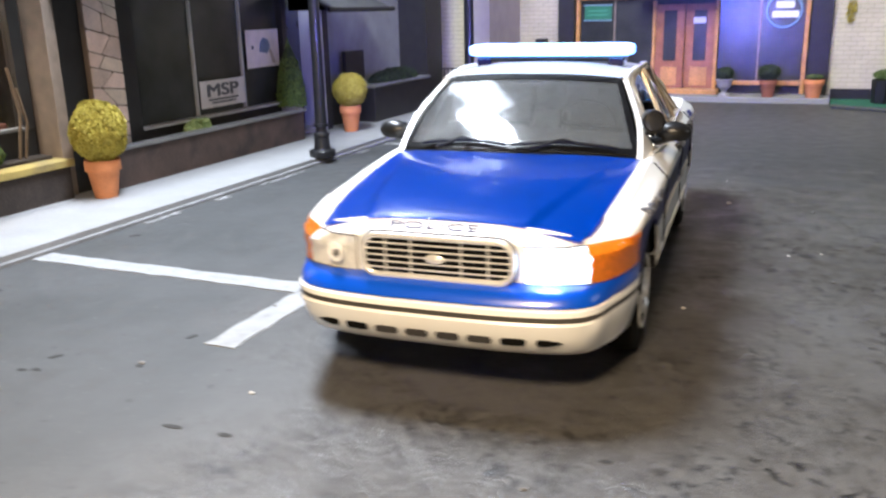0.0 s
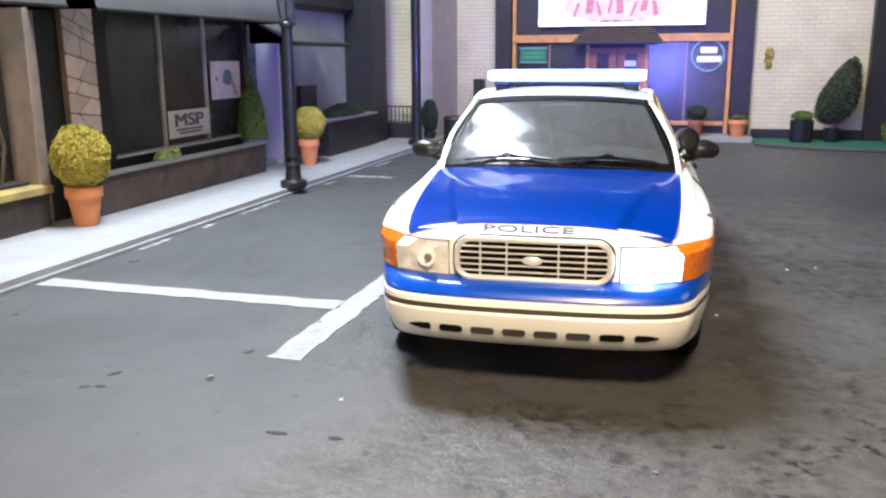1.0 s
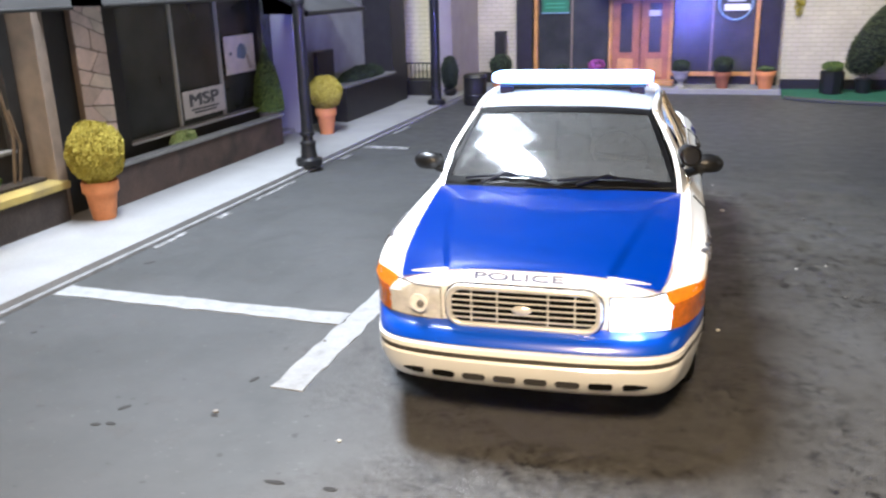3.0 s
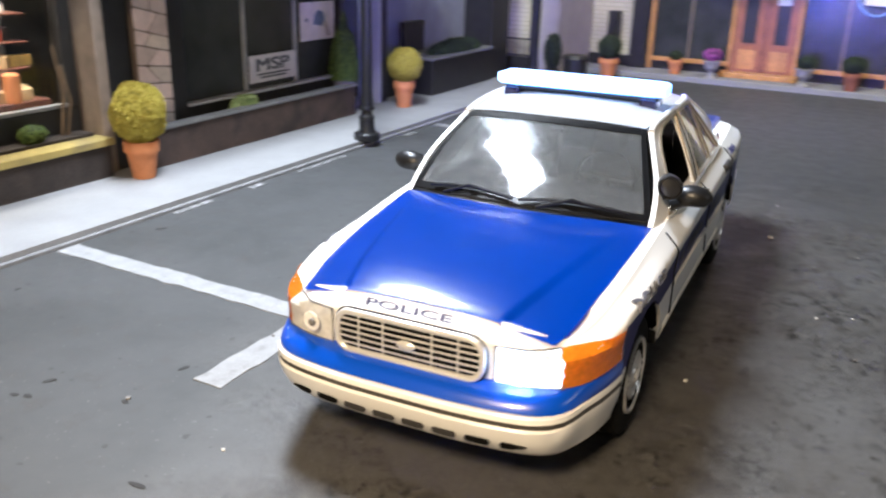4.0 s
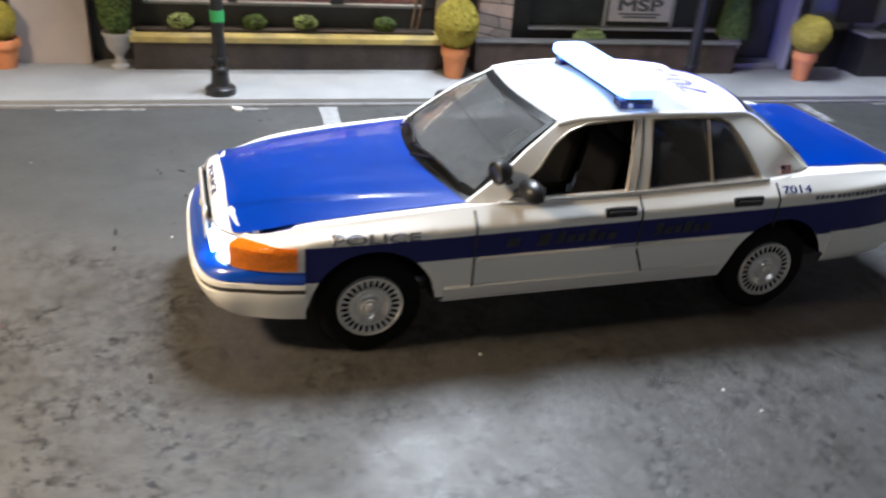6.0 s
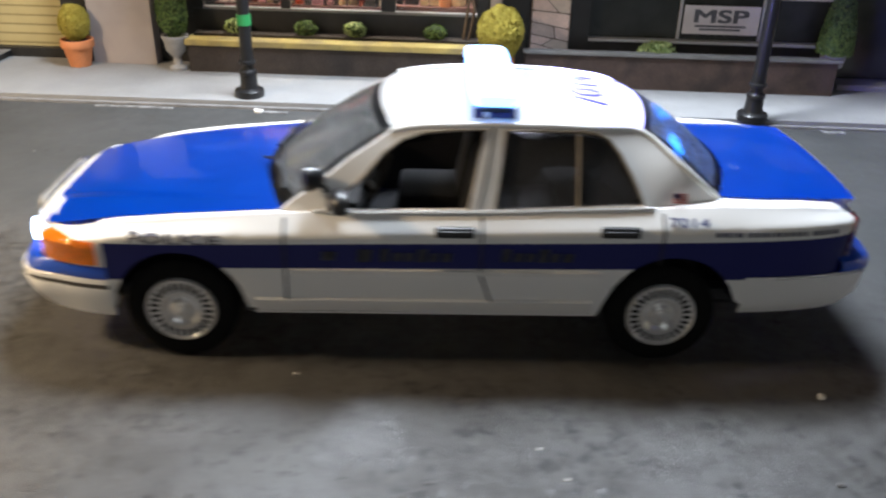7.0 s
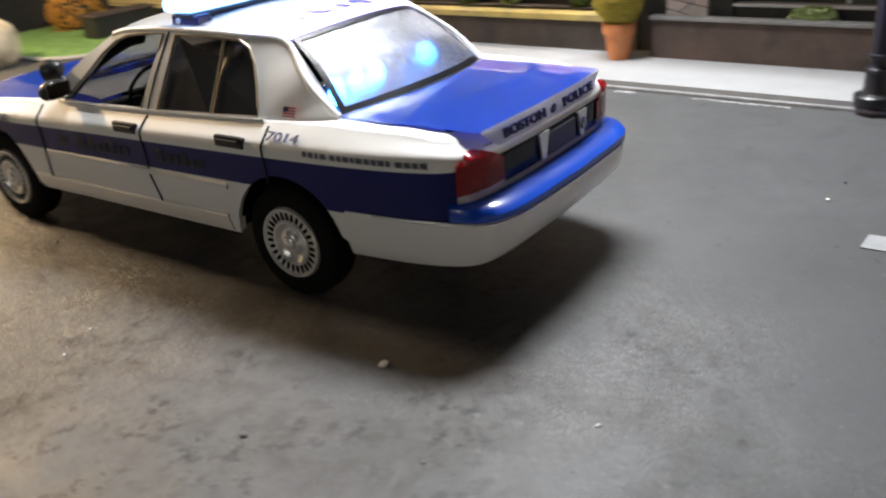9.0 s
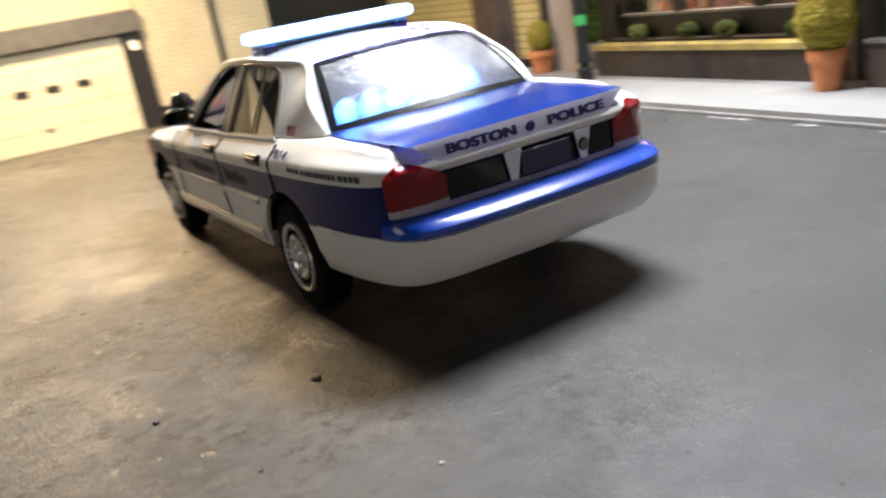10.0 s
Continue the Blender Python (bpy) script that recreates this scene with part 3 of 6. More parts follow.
        row.append(bm.verts.new((x + nx * (d + 0.055), yy + ny * (d + 0.055), rim_z - 0.05 - rim_drop)))
        rows.append(row)
    for a, b in zip(rows, rows[1:] + rows[:1]):
        for k in range(len(a) - 1):
            bm.faces.new((a[k], b[k], b[k + 1], a[k + 1]))
    bmesh.ops.recalc_face_normals(bm, faces=bm.faces)
    return bm


part("body", body_shell(), LIVERY, CAR, "white body with navy side stripe", True)


def nose_y(x):
    return float(np.interp(abs(x), HALF[:40, 0], HALF[:40, 1]))


def bonnet(u, v):
    s = 2 * v - 1
    y = 0.10 + u * 1.48
    hw = float(np.interp(y, [0.1, 0.25, 0.45, 0.8, 1.2, 1.6], [0.655, 0.695, 0.728, 0.758, 0.780, 0.795]))
    x = s * hw
    yf, yr = nose_y(x) + 0.112 * (1 - 0.45 * s * s), 1.60 - 0.17 * (1 - s * s)
    y = yf + u * (yr - yf)
    x = s * float(np.interp(y, [0.1, 0.25, 0.45, 0.8, 1.2, 1.6], [0.655, 0.695, 0.728, 0.758, 0.780, 0.795]))
    edge = top_z(max(y, 0.2)) + 0.010
    middle = float(np.interp(y, [0.15, 0.22, 0.30, 0.40, 0.52, 0.8, 1.2, 1.6], [0.864, 0.889, 0.910, 0.929, 0.944, 0.970, 0.997, 1.016]))
    crease = float(np.interp(y, [0.1, 0.3, 0.9, 1.6], [0.60, 0.63, 0.74, 0.86]))
    step = min(1.0, max(0.0, (crease + 0.045 - abs(s)) / 0.06))
    ridge = 0.019 * step * step * (3 - 2 * step) * float(np.interp(y, [0.1, 0.2, 0.5, 1.1, 1.5], [0.5, 1.0, 0.9, 0.45, 0.0])) - 0.006
    return Vector((x, y, edge + (middle - edge) * (1 - abs(s) ** 3) + ridge))


part("bonnet", sheet(bonnet, 34, 90, 0.02), BLUE, CAR, "glossy blue bonnet", True)


def boot(u, v):
    s = 2 * v - 1
    yf = 4.20 + 0.16 * (1 - s * s)
    y = yf + u * (5.04 + 0.03 * (1 - s * s) - yf)
    hw = float(np.interp(y, [4.2, 4.5, 4.9, 5.1], [0.69, 0.70, 0.68, 0.66]))
    return Vector((s * hw, y, top_z(y) + 0.008 + 0.03 * (1 - s ** 4) * (1 - 0.8 * u ** 3) + 0.034 * u ** 3 - 0.006 * max(0, u - 0.9) / 0.1))


part("boot_lid", sheet(boot, 20, 30, 0.02), BLUE, CAR, "glossy blue boot lid", True)


def boot_face(u, v):
    s = 2 * v - 1
    return Vector((s * (0.655 - 0.13 * u * abs(s) ** 3), 5.047 + 0.03 * (1 - s * s) + 0.022 * u, 1.022 + 0.008 * (1 - s * s) - 0.10 * u))


lip = part("boot_lip", sheet(boot_face, 4, 24, 0.02), WHITE, CAR, "white strip along the boot edge", True)

# glass and roof


def lerp(a, b, t):
    return a + (b - a) * t


def screen_low(s):
    return Vector((s * 0.785, 1.655 - 0.19 * (1 - s * s), 0.975 + 0.04 * (1 - s * s)))


def screen_top(s):
    return Vector((s * 0.605, 2.245 - 0.10 * (1 - s * s), 1.388 + 0.035 * (1 - s * s)))


def rear_low(s):
    return Vector((s * 0.675, 4.19 + 0.15 * (1 - s * s), 1.035 + 0.03 * (1 - s * s)))


def rear_top(s):
    return Vector((s * 0.535, 3.735 + 0.09 * (1 - s * s), 1.385 + 0.04 * (1 - s * s)))


def glass_sheet(low, high, bulge, a0, a1, s1):
    def fn(u, v):
        s = (2 * v - 1) * s1
        t = lerp(a0, a1, u)
        p = low(s).lerp(high(s), t)
        return p + Vector((0, -bulge * math.sin(math.pi * t) * 0.6, abs(bulge) * math.sin(math.pi * t)))
    return fn


windscreen = part("windscreen", sheet(glass_sheet(screen_low, screen_top, 0.025, 0.0, 1.0, 1.0), 14, 24, 0.008), CLEAR, CAR, "clear windscreen with a dark border", True)
back_glass = part("rear_window", sheet(glass_sheet(rear_low, rear_top, -0.025, 0.0, 1.0, 1.0), 12, 24, 0.008), HAZY, CAR, "sloping rear window", True)
back_glass.visible_shadow = False
windscreen.visible_shadow = False


def border(low, high, bulge, inner, name, parent):
    """The black edge round a screen."""
    fn = glass_sheet(low, high, bulge, 0, 1, 1)
    bm = bmesh.new()

    def strip(u0, u1, v0, v1, nu, nv):
        sheet(lambda a, b: fn(lerp(u0, u1, a), lerp(v0, v1, b)) + Vector((0, 0, 0.006)), nu, nv, 0.004, bm)
    e = inner
    strip(0, e * 1.3, 0, 1, 2, 24)
    strip(1 - e * 1.6, 1, 0, 1, 2, 24)
    strip(0, 1, 0, e * 0.5, 12, 2)
    strip(0, 1, 1 - e * 0.5, 1, 12, 2)
    part("border", bm, BLACK, parent, "black rubber border", True)


border(screen_low, screen_top, 0.025, 0.05, "border", windscreen)
border(rear_low, rear_top, -0.025, 0.05, "border", back_glass)

roof_edge = interp([(2.145, 0.605), (2.245, 0.605), (2.6, 0.635), (3.0, 0.64), (3.4, 0.615), (3.735, 0.535), (3.83, 0.535)])
roof_side_z = interp([(2.1, 1.388), (2.4, 1.412), (2.8, 1.428), (3.2, 1.42), (3.5, 1.402), (3.735, 1.385), (3.85, 1.385)])


def roof(u, v):
    s = 2 * v - 1
    a, b = screen_top(s), rear_top(s)
    y = lerp(a.y, b.y, u)
    x = s * roof_edge(lerp(2.245, 3.735, u))
    swell = 0.035 + 0.02 * math.sin(math.pi * u)
    return Vector((x, y, roof_side_z(y if abs(s) > 0.99 else lerp(2.245, 3.735, u)) + swell * (1 - abs(s) ** 2.6)))


part("roof", sheet(roof, 26, 30, 0.02), WHITE, CAR, "white roof", True)
# Added dark sheet keeps the roof's white underside from brightening the rear window.
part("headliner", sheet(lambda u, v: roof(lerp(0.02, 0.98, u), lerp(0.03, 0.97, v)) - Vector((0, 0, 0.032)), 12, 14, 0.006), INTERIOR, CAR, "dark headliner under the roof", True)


def pane_x(y, z):
    """Half width of the cabin's side at height z."""
    t = (z - 0.97) / 0.43
    lowx = float(np.interp(y, [1.6, 1.9, 3.3, 3.75, 3.95, 4.2], [0.80, 0.85, 0.86, 0.87, 0.86, 0.72]))
    highx = float(np.interp(y, [2.2, 2.6, 3.0, 3.4, 3.8], [0.640, 0.674, 0.680, 0.656, 0.560]))
    return lerp(lowx, highx, t) + 0.018 * math.sin(math.pi * min(1, max(0, t)))


SIDE = [(1.60, 0.965), (1.80, 1.105), (2.0, 1.245), (2.24, 1.388), (2.42, 1.420), (2.8, 1.438), (3.2, 1.432), (3.5, 1.415), (3.72, 1.388), (3.9, 1.265), (4.06, 1.14),
        (4.19, 1.035), (4.19, 1.0), (3.7, 0.985), (2.75, 0.955), (1.9, 0.94)]
FRONT_PANE = [(1.86, 0.978), (2.08, 1.155), (2.20, 1.28), (2.31, 1.352), (2.44, 1.391), (2.60, 1.406), (2.79, 1.412), (2.692, 0.986), (2.3, 0.982)]
REAR_PANE = [(2.849, 0.996), (2.909, 1.410), (3.1, 1.411), (3.3, 1.405), (3.44, 1.393), (3.52, 1.358), (3.585, 1.285), (3.65, 1.18), (3.70, 1.08), (3.725, 1.028), (3.3, 1.010)]


def loop_edges(bm, pts, side, steps=4):
    fine = []
    k = len(pts)
    for i in range(k):
        (a, b), (c, d) = pts[i], pts[(i + 1) % k]
        fine += [(lerp(a, c, t / steps), lerp(b, d, t / steps)) for t in range(steps)]
    vs = [bm.verts.new((side * pane_x(y, z), y, z)) for y, z in fine]
    return [bm.edges.new((vs[i], vs[(i + 1) % len(vs)])) for i in range(len(vs))]


for side in (-1, 1):
    bm = bmesh.new()
    e = loop_edges(bm, SIDE, side) + loop_edges(bm, FRONT_PANE, side) + loop_edges(bm, REAR_PANE, side)
    bmesh.ops.triangle_fill(bm, edges=e, use_beauty=True, use_dissolve=False, normal=(side, 0, 0))
    for f in bm.faces:
        if f.normal.x * side < 0:
            f.normal_flip()
    inner = bmesh.ops.extrude_face_region(bm, geom=bm.faces[:])
    bmesh.ops.translate(bm, verts=[q for q in inner["geom"] if isinstance(q, bmesh.types.BMVert)], vec=(-side * 0.03, 0, 0))
    bmesh.ops.recalc_face_normals(bm, faces=bm.faces)
    part("side_frame", bm, WHITE, CAR, "white cabin frame round the side windows", True)
    def rear_pillar(u, v):
        p = rear_low(side).lerp(rear_top(side), v)
        y = float(np.interp(p.z, [1.035, 1.14, 1.265, 1.388], [4.19, 4.06, 3.90, 3.72]))
        q = Vector((side * (pane_x(y, p.z) - 0.004), y - 0.004, p.z))
        return (p - Vector((0, 0.006, 0.004))).lerp(q, u) + Vector((0, 0.012 * math.sin(math.pi * u), 0))
    part("rear_pillar", sheet(rear_pillar, 8, 16, 0.01), WHITE, CAR, "rounded white pillar beside the rear window", True)
    rail = smooth_line([(y, z) for y, z in SIDE[3:12]], 40)
    part("roof_rail", tube([(side * (pane_x(y, z) - 0.012), y, z - 0.006) for y, z in rail], 0.022, 10), WHITE, CAR, "rounded white roof edge", True)
    for pane, opened in ((FRONT_PANE, side > 0), (REAR_PANE, False)):
        ring = [(side * (pane_x(y, z) + 0.004), y, z) for y, z in pane]
        if not opened:
            bm = bmesh.new()
            vs = [bm.verts.new((side * (pane_x(y, z) - 0.012), y, z)) for y, z in pane]
            bm.faces.new(vs)
            bmesh.ops.solidify(bm, geom=bm.faces[:], thickness=0.008)
            pane_ob = part("side_window", bm, PANE_GREY if side > 0 else TINT_DEEP, CAR, "dark tinted side window")
            pane_ob.visible_shadow = False
        part("window_trim", tube(ring, 0.009, 6, closed=True), TRIM, CAR)
    part("window_divider", tube([(side * (pane_x(3.33, 1.01) + 0.002), 3.335, 1.01), (side * (pane_x(3.33, 1.375) + 0.002), 3.335, 1.395)], 0.010, 6), TRIM, CAR, "thin pale window divider")
    part("pillar_seam", tube([(side * (pane_x(y, z) + 0.001), y, z) for y, z in ((2.752, 0.975), (2.775, 1.08), (2.80, 1.20), (2.82, 1.31), (2.838, 1.425))], 0.006, 6), BLACK, CAR, "dark gap between the doors", True)
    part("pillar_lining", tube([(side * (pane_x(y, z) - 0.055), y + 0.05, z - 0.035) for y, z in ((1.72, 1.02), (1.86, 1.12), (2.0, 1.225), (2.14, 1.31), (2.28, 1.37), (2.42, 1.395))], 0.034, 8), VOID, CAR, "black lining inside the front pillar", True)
    # bright strip under the windows
    part("belt_moulding", tube([(side * (pane_x(y, top_z(y)) + 0.012), y, top_z(y) + 0.004) for y in np.linspace(1.8, 3.78, 24)], 0.010, 6), CHROME, CAR, "thin bright moulding")

# cowl and wipers


def cowl(u, v):
    s = 2 * v - 1
    a = bonnet(1, v) + Vector((0, 0.004, -0.012))
    return a.lerp(screen_low(s) + Vector((0, 0.02, 0.0)), u)


part("cowl", sheet(cowl, 4, 24, 0.01), BLACK, CAR, "black cowl below the windscreen")
for x0, x1 in ((-0.62, -0.02), (0.02, 0.66)):
    pts = []
    for t in np.linspace(0, 1, 9):
        x = lerp(x0, x1, t)
        s = x / 0.785
        q = screen_low(s).lerp(screen_top(s), 0.035 + 0.045 * math.sin(math.pi * t))
        pts.append(q + Vector((0, -0.02, 0.025)))
    wiper = part("wiper", tube(pts, 0.012, 6), BLACK, CAR)
    part("wiper_arm", tube([pts[1] + Vector((0.05, -0.08, -0.02)), pts[4] + Vector((0, -0.02, 0.02)), pts[5]], 0.010, 6), BLACK, wiper)

# front: bumper, grille, lamps


def front_part(y, x):
    return y < 0.575


def rear_part(y, x):
    return y > 4.325


bump = part("front_bumper", belt_band(front_part, [(0.275, -0.03), (0.28, 0.07), (0.32, 0.12), (0.40, 0.15), (0.464, 0.16), (0.478, 0.15)], thick=0.02, taper=True), WHITE, CAR, "cream white front bumper", True)
part("rubbing_strip", belt_band(front_part, [(0.476, 0.09), (0.478, 0.152), (0.504, 0.152), (0.508, 0.09)], thick=0.01, taper=True), mat("grey_rubbing_strip", (0.05, 0.046, 0.04), 0.5), bump, "dark grey rubbing strip", True)
part("bumper_trim", belt_band(front_part, [(0.504, 0.09), (0.506, 0.158), (0.532, 0.155), (0.545, 0.09)], thick=0.01, taper=True), WHITE, bump, "bright upper bumper edge", True)
part("front_valance", belt_band(lambda y, x: y < 0.60, [(0.533, 0.06), (0.545, 0.135), (0.58, 0.12), (0.61, 0.07), (0.624, 0.004)], thick=0.01, taper=True), BLUE, CAR, "blue panel above the bumper", True)


def on_nose(x, z, out, tapered=False):
    """A point on the front of the plan at x, and height z, so far proud."""
    f = float(np.interp(abs(x), HALF[:45, 0], np.arange(45)))
    i = min(int(f), 43)
    a, b = (flank(k, z, out * swell(k) if tapered else out) for k in (i, i + 1))
    q = a.lerp(b, f - i)
    return Vector((math.copysign(q.x, x) if x else 0, q.y, z))


LAMP_EDGE = mat("lamp_edge_grey", (0.16, 0.155, 0.15), 0.5)
SLOT_GREY = mat("slot_grey", (0.03, 0.028, 0.028), 0.8)
for k in range(8):
    x = -0.553 + k * 0.158
    w = 0.060 if 0 < k < 7 else 0.056
    tip = 0.2 if k == 0 else 0.85
    tail_tip = 0.2 if k == 7 else 0.85
    bm = bmesh.new()
    pts = [(-w, 0.0), (-w * 0.85, 0.022 * tip), (0, 0.020 if 0 < k < 7 else 0.017), (w * 0.85, 0.022 * tail_tip), (w, 0.0), (w * 0.85, -0.022 * tail_tip), (0, -0.020 if 0 < k < 7 else -0.017), (-w * 0.85, -0.022 * tip)]
    f = [bm.verts.new(on_nose(x + a, 0.372 + b, 0.150, True)) for a, b in pts]
    bm.faces.new(f)
    r = bmesh.ops.extrude_face_region(bm, geom=bm.faces[:])
    bmesh.ops.translate(bm, verts=[q for q in r["geom"] if isinstance(q, bmesh.types.BMVert)], vec=(0, 0.02, 0))
    bmesh.ops.recalc_face_normals(bm, faces=bm.faces)
    part("air_slot", bm, VOID if k in (0, 1, 6, 7) else SLOT_GREY, bump, "dark air slot")



def rounded(hw, hh, r, n=6):
    pts = []
    for cx, cz, a0 in ((hw - r, hh - r, 0), (-hw + r, hh - r, 90), (-hw + r, -hh + r, 180), (hw - r, -hh + r, 270)):
        pts += [(cx + r * math.cos(radians(a0 + 90 * k / n)), cz + r * math.sin(radians(a0 + 90 * k / n))) for k in range(n + 1)]
    return pts


GZ = 0.724
GY = -0.004
backing = prism(rounded(0.374, 0.088, 0.062), 0.03, lambda a, b, d: (a, GY + 0.040 + 0.04 * a * a + d, GZ + b))
grille = part("grille", backing, VOID, CAR, "chrome grille with dark openings")
part("surround", tube([(a, GY + 0.032 + 0.04 * a * a, GZ + b) for a, b in rounded(0.386, 0.100, 0.072)], 0.0165, 10, closed=True), CHROME, grille, "chrome grille surround", True)
for k in range(5):
    z = GZ - 0.062 + 0.031 * k
    part("bar", tube([(x, GY + 0.030 + 0.04 * x * x, z) for x in np.linspace(-0.372, 0.372, 9)], 0.0052, 6), CHROME, grille, "", True)
for x in (-0.265, -0.13, 0.13, 0.265):
    part("bar", tube([(x, GY + 0.032 + 0.04 * x * x, GZ - 0.092), (x, GY + 0.032 + 0.04 * x * x, GZ + 0.092)], 0.0052, 6), CHROME, grille, "", True)
part("outline", tube([(a, GY + 0.044 + 0.04 * a * a, GZ + b) for a, b in rounded(0.405, 0.119, 0.088)], 0.005, 6, closed=True), BLACK, grille, "dark gap round the grille", True)
badge = bmesh.new()
bmesh.ops.create_uvsphere(badge, u_segments=20, v_segments=10, radius=1, matrix=Matrix.Translation((0, GY + 0.020, GZ)) @ Matrix.Diagonal((0.052, 0.014, 0.024, 1)))
part("badge", badge, CHROME, grille, "plain oval badge", True)


def lamp_patch(x0, x1, z0, z1, out, thick, side):
    def fn(u, v):
        x = lerp(x0, x1, u)
        z = lerp(z0(x) if callable(z0) else z0, z1(x) if callable(z1) else z1, v)
        p = on_nose(x, z, out)
        return Vector((side * p.x, p.y, p.z))
    return sheet(fn, 10, 4, thick)


for side in (-1, 1):
    lit = side > 0
    head = part("headlight", lamp_patch(0.440, 0.735, lambda x: 0.622 + 0.02 * (x - 0.4), lambda x: 0.798 - 0.02 * (x - 0.4), 0.012, 0.02, side), LAMP_GLOW if lit else LAMP_CLEAR, CAR, "flashing headlight" if lit else "clear headlight", True)
    bulb = lathe([(0.0, 0.003), (0.03, 0.004), (0.046, 0.006), (0.05, 0.004), (0.05, 0.0)] if not lit else [(0.0, 0.0), (0.07, 0.0), (0.07, 0.006), (0.04, 0.011), (0.0, 0.012)], 20)
    part("reflector", bulb, LAMP_LIT if lit else LAMP_CLEAR, head, "glowing strobe" if lit else "round reflector", True, m=pose(side * 0.555, 0.060, 0.71, 90, 0, side * 9))
    part("bezel", tube([(lambda p: (side * p.x, p.y, p.z))(on_nose(x, z, 0.016)) for x, z in ((0.432, 0.617), (0.58, 0.621), (0.737, 0.626), (0.737, 0.794), (0.58, 0.800), (0.432, 0.803))], 0.006, 6, closed=True), LAMP_EDGE, head, "thin grey lamp edge", True)
    if not lit:
        part("bulb", lathe([(0.0, 0.0), (0.020, 0.0), (0.018, 0.014), (0.0, 0.018)], 12), LAMP_EDGE, head, "dark bulb cap", True, m=pose(side * 0.54, 0.046, 0.715, 90, 0, side * 9))
    # amber corner, wrapping from the front to the flank

    def corner(u, v):
        lo = int(np.argmin(np.abs(HALF[:60, 0] - 0.74)))
        hi = int(np.argmin(np.abs(HALF[:, 1] - 0.55)))
        f = lerp(lo, hi, u)
        i = int(f)
        z = lerp(0.626 + 0.012 * u, 0.794, v)
        p = flank(i, z, 0.012).lerp(flank(i + 1, z, 0.012), f - i)
        return Vector((side * p.x, p.y, p.z))
    amber = part("corner_lamp", sheet(corner, 14, 5, 0.016), AMBER, CAR, "amber corner lamp", True)

lettering("bonnet_lettering", "POLICE", 0.46, 0.038, TEXT_FADED, CAR, pose(-0.028, 0.0965, 0.8685, 46, 0, 0), depth=0.0035, bold=0.0008, label="navy POLICE lettering")
for side in (-1, 1):
    words = lettering("wing_lettering", "POLICE", 0.54, 0.054, TEXT_GREY, CAR, Matrix(), depth=0.002, bold=0.0022, label="grey POLICE lettering")
    bend(words, lambda a, b, c: on_flank(side, 1.0 + side * a, 0.832 + b, 0.014 + c))

# flanks: doors, handles, mouldings, lettering
for side in (-1, 1):
    def along(y, z, out):
        i = int(np.argmin(np.abs(HALF[:, 1] - y)))
        p = flank(i, z, out)
        return Vector((side * p.x, p.y, p.z))
    for y, zl in ((1.63, 0.36), (2.775, 0.36), (3.83, 0.70)):
        line = [on_flank(side, y + (0.38 * max(0, 0.62 - z) if y == 2.775 else 0), z, 0.003) for z in np.linspace(zl, top_z(y) - 0.02, 24)]
        part("door_seam", tube(line, 0.0068, 6), BLACK, CAR, "dark door gap", True)
    part("side_moulding", belt_band(lambda y, x: 1.66 < y < 3.50 and x * side > 0, [(0.615, 0.0), (0.62, 0.014), (0.645, 0.014), (0.652, 0.0)], thick=0.004), MOULDING, CAR, "white side moulding", True)
    part("sill_step", belt_band(lambda y, x: 1.40 < y < 3.46 and x * side > 0, [(0.345, 0.0), (0.36, 0.010), (0.44, 0.012), (0.452, 0.0)], thick=0.004), WHITE, CAR, "", True)
    for y in (2.61, 3.565):
        z = 0.80 + 0.036 * y - 0.02 * (y - 2.6)
        p = along(y, z, 0.0)
        plate = part("door_handle", boxed(-0.02, 0.016, -0.115, 0.115, -0.034, 0.034, bevel=0.012), BLACK, CAR, "black door handle", m=Matrix.Translation(p))
        part("grip", boxed(-0.01, 0.012, -0.09, 0.09, -0.012, 0.012, bevel=0.006), mat("grip_grey", (0.03, 0.03, 0.03), 0.4) if "grip_grey" not in bpy.data.materials else bpy.data.materials["grip_grey"], plate, m=Matrix.Translation((side * 0.016, 0, 0.004)))
    # unreadable gilt words on the stripe
    marks = [(1.84, 1.92, 0.735, 0.06), (2.05, 2.13, 0.74, 0.085)]
    for start, count, zz in ((2.18, 6, 0.738), (2.89, 6, 0.746)):
        for k in range(count):
            tall = k in (0, 3)
            marks.append((start + 0.072 * k, start + 0.072 * k + (0.058 if k % 2 else 0.050), zz + (0.008 if tall else -0.004), 0.088 if tall else 0.058))
    for y0, y1, zz, hh in marks:
        ys = np.linspace(y0, y1, 4)
        bm = bmesh.new()
        low = [bm.verts.new(on_flank(side, y, zz - hh / 2, 0.004)) for y in ys]
        top = [bm.verts.new(on_flank(side, y + 0.012, zz + hh / 2, 0.004)) for y in ys]
        for k in range(3):
            bm.faces.new((low[k], low[k + 1], top[k + 1], top[k]))
        bmesh.ops.solidify(bm, geom=bm.faces[:], thickness=0.002)
        bmesh.ops.recalc_face_normals(bm, faces=bm.faces)
        part("stripe_lettering", bm, GREY_MARK, CAR, "worn lettering bar")
    y = 4.13
    for k in range(17):
        wide = (0.030, 0.036, 0.024, 0.040, 0.032)[k % 5]
        bm = bmesh.new()
        q = [bm.verts.new(on_flank(side, yy, zz, 0.004)) for yy, zz in ((y, 0.888), (y + wide, 0.888), (y + wide, 0.918), (y, 0.918))]
        bm.faces.new(q)
        bmesh.ops.solidify(bm, geom=bm.faces[:], thickness=0.002)
        bmesh.ops.recalc_face_normals(bm, faces=bm.faces)
        part("rear_lettering", bm, FAINT_MARK, CAR, "small lettering bar")
        y += wide + (0.028 if k in (3, 12) else 0.010)
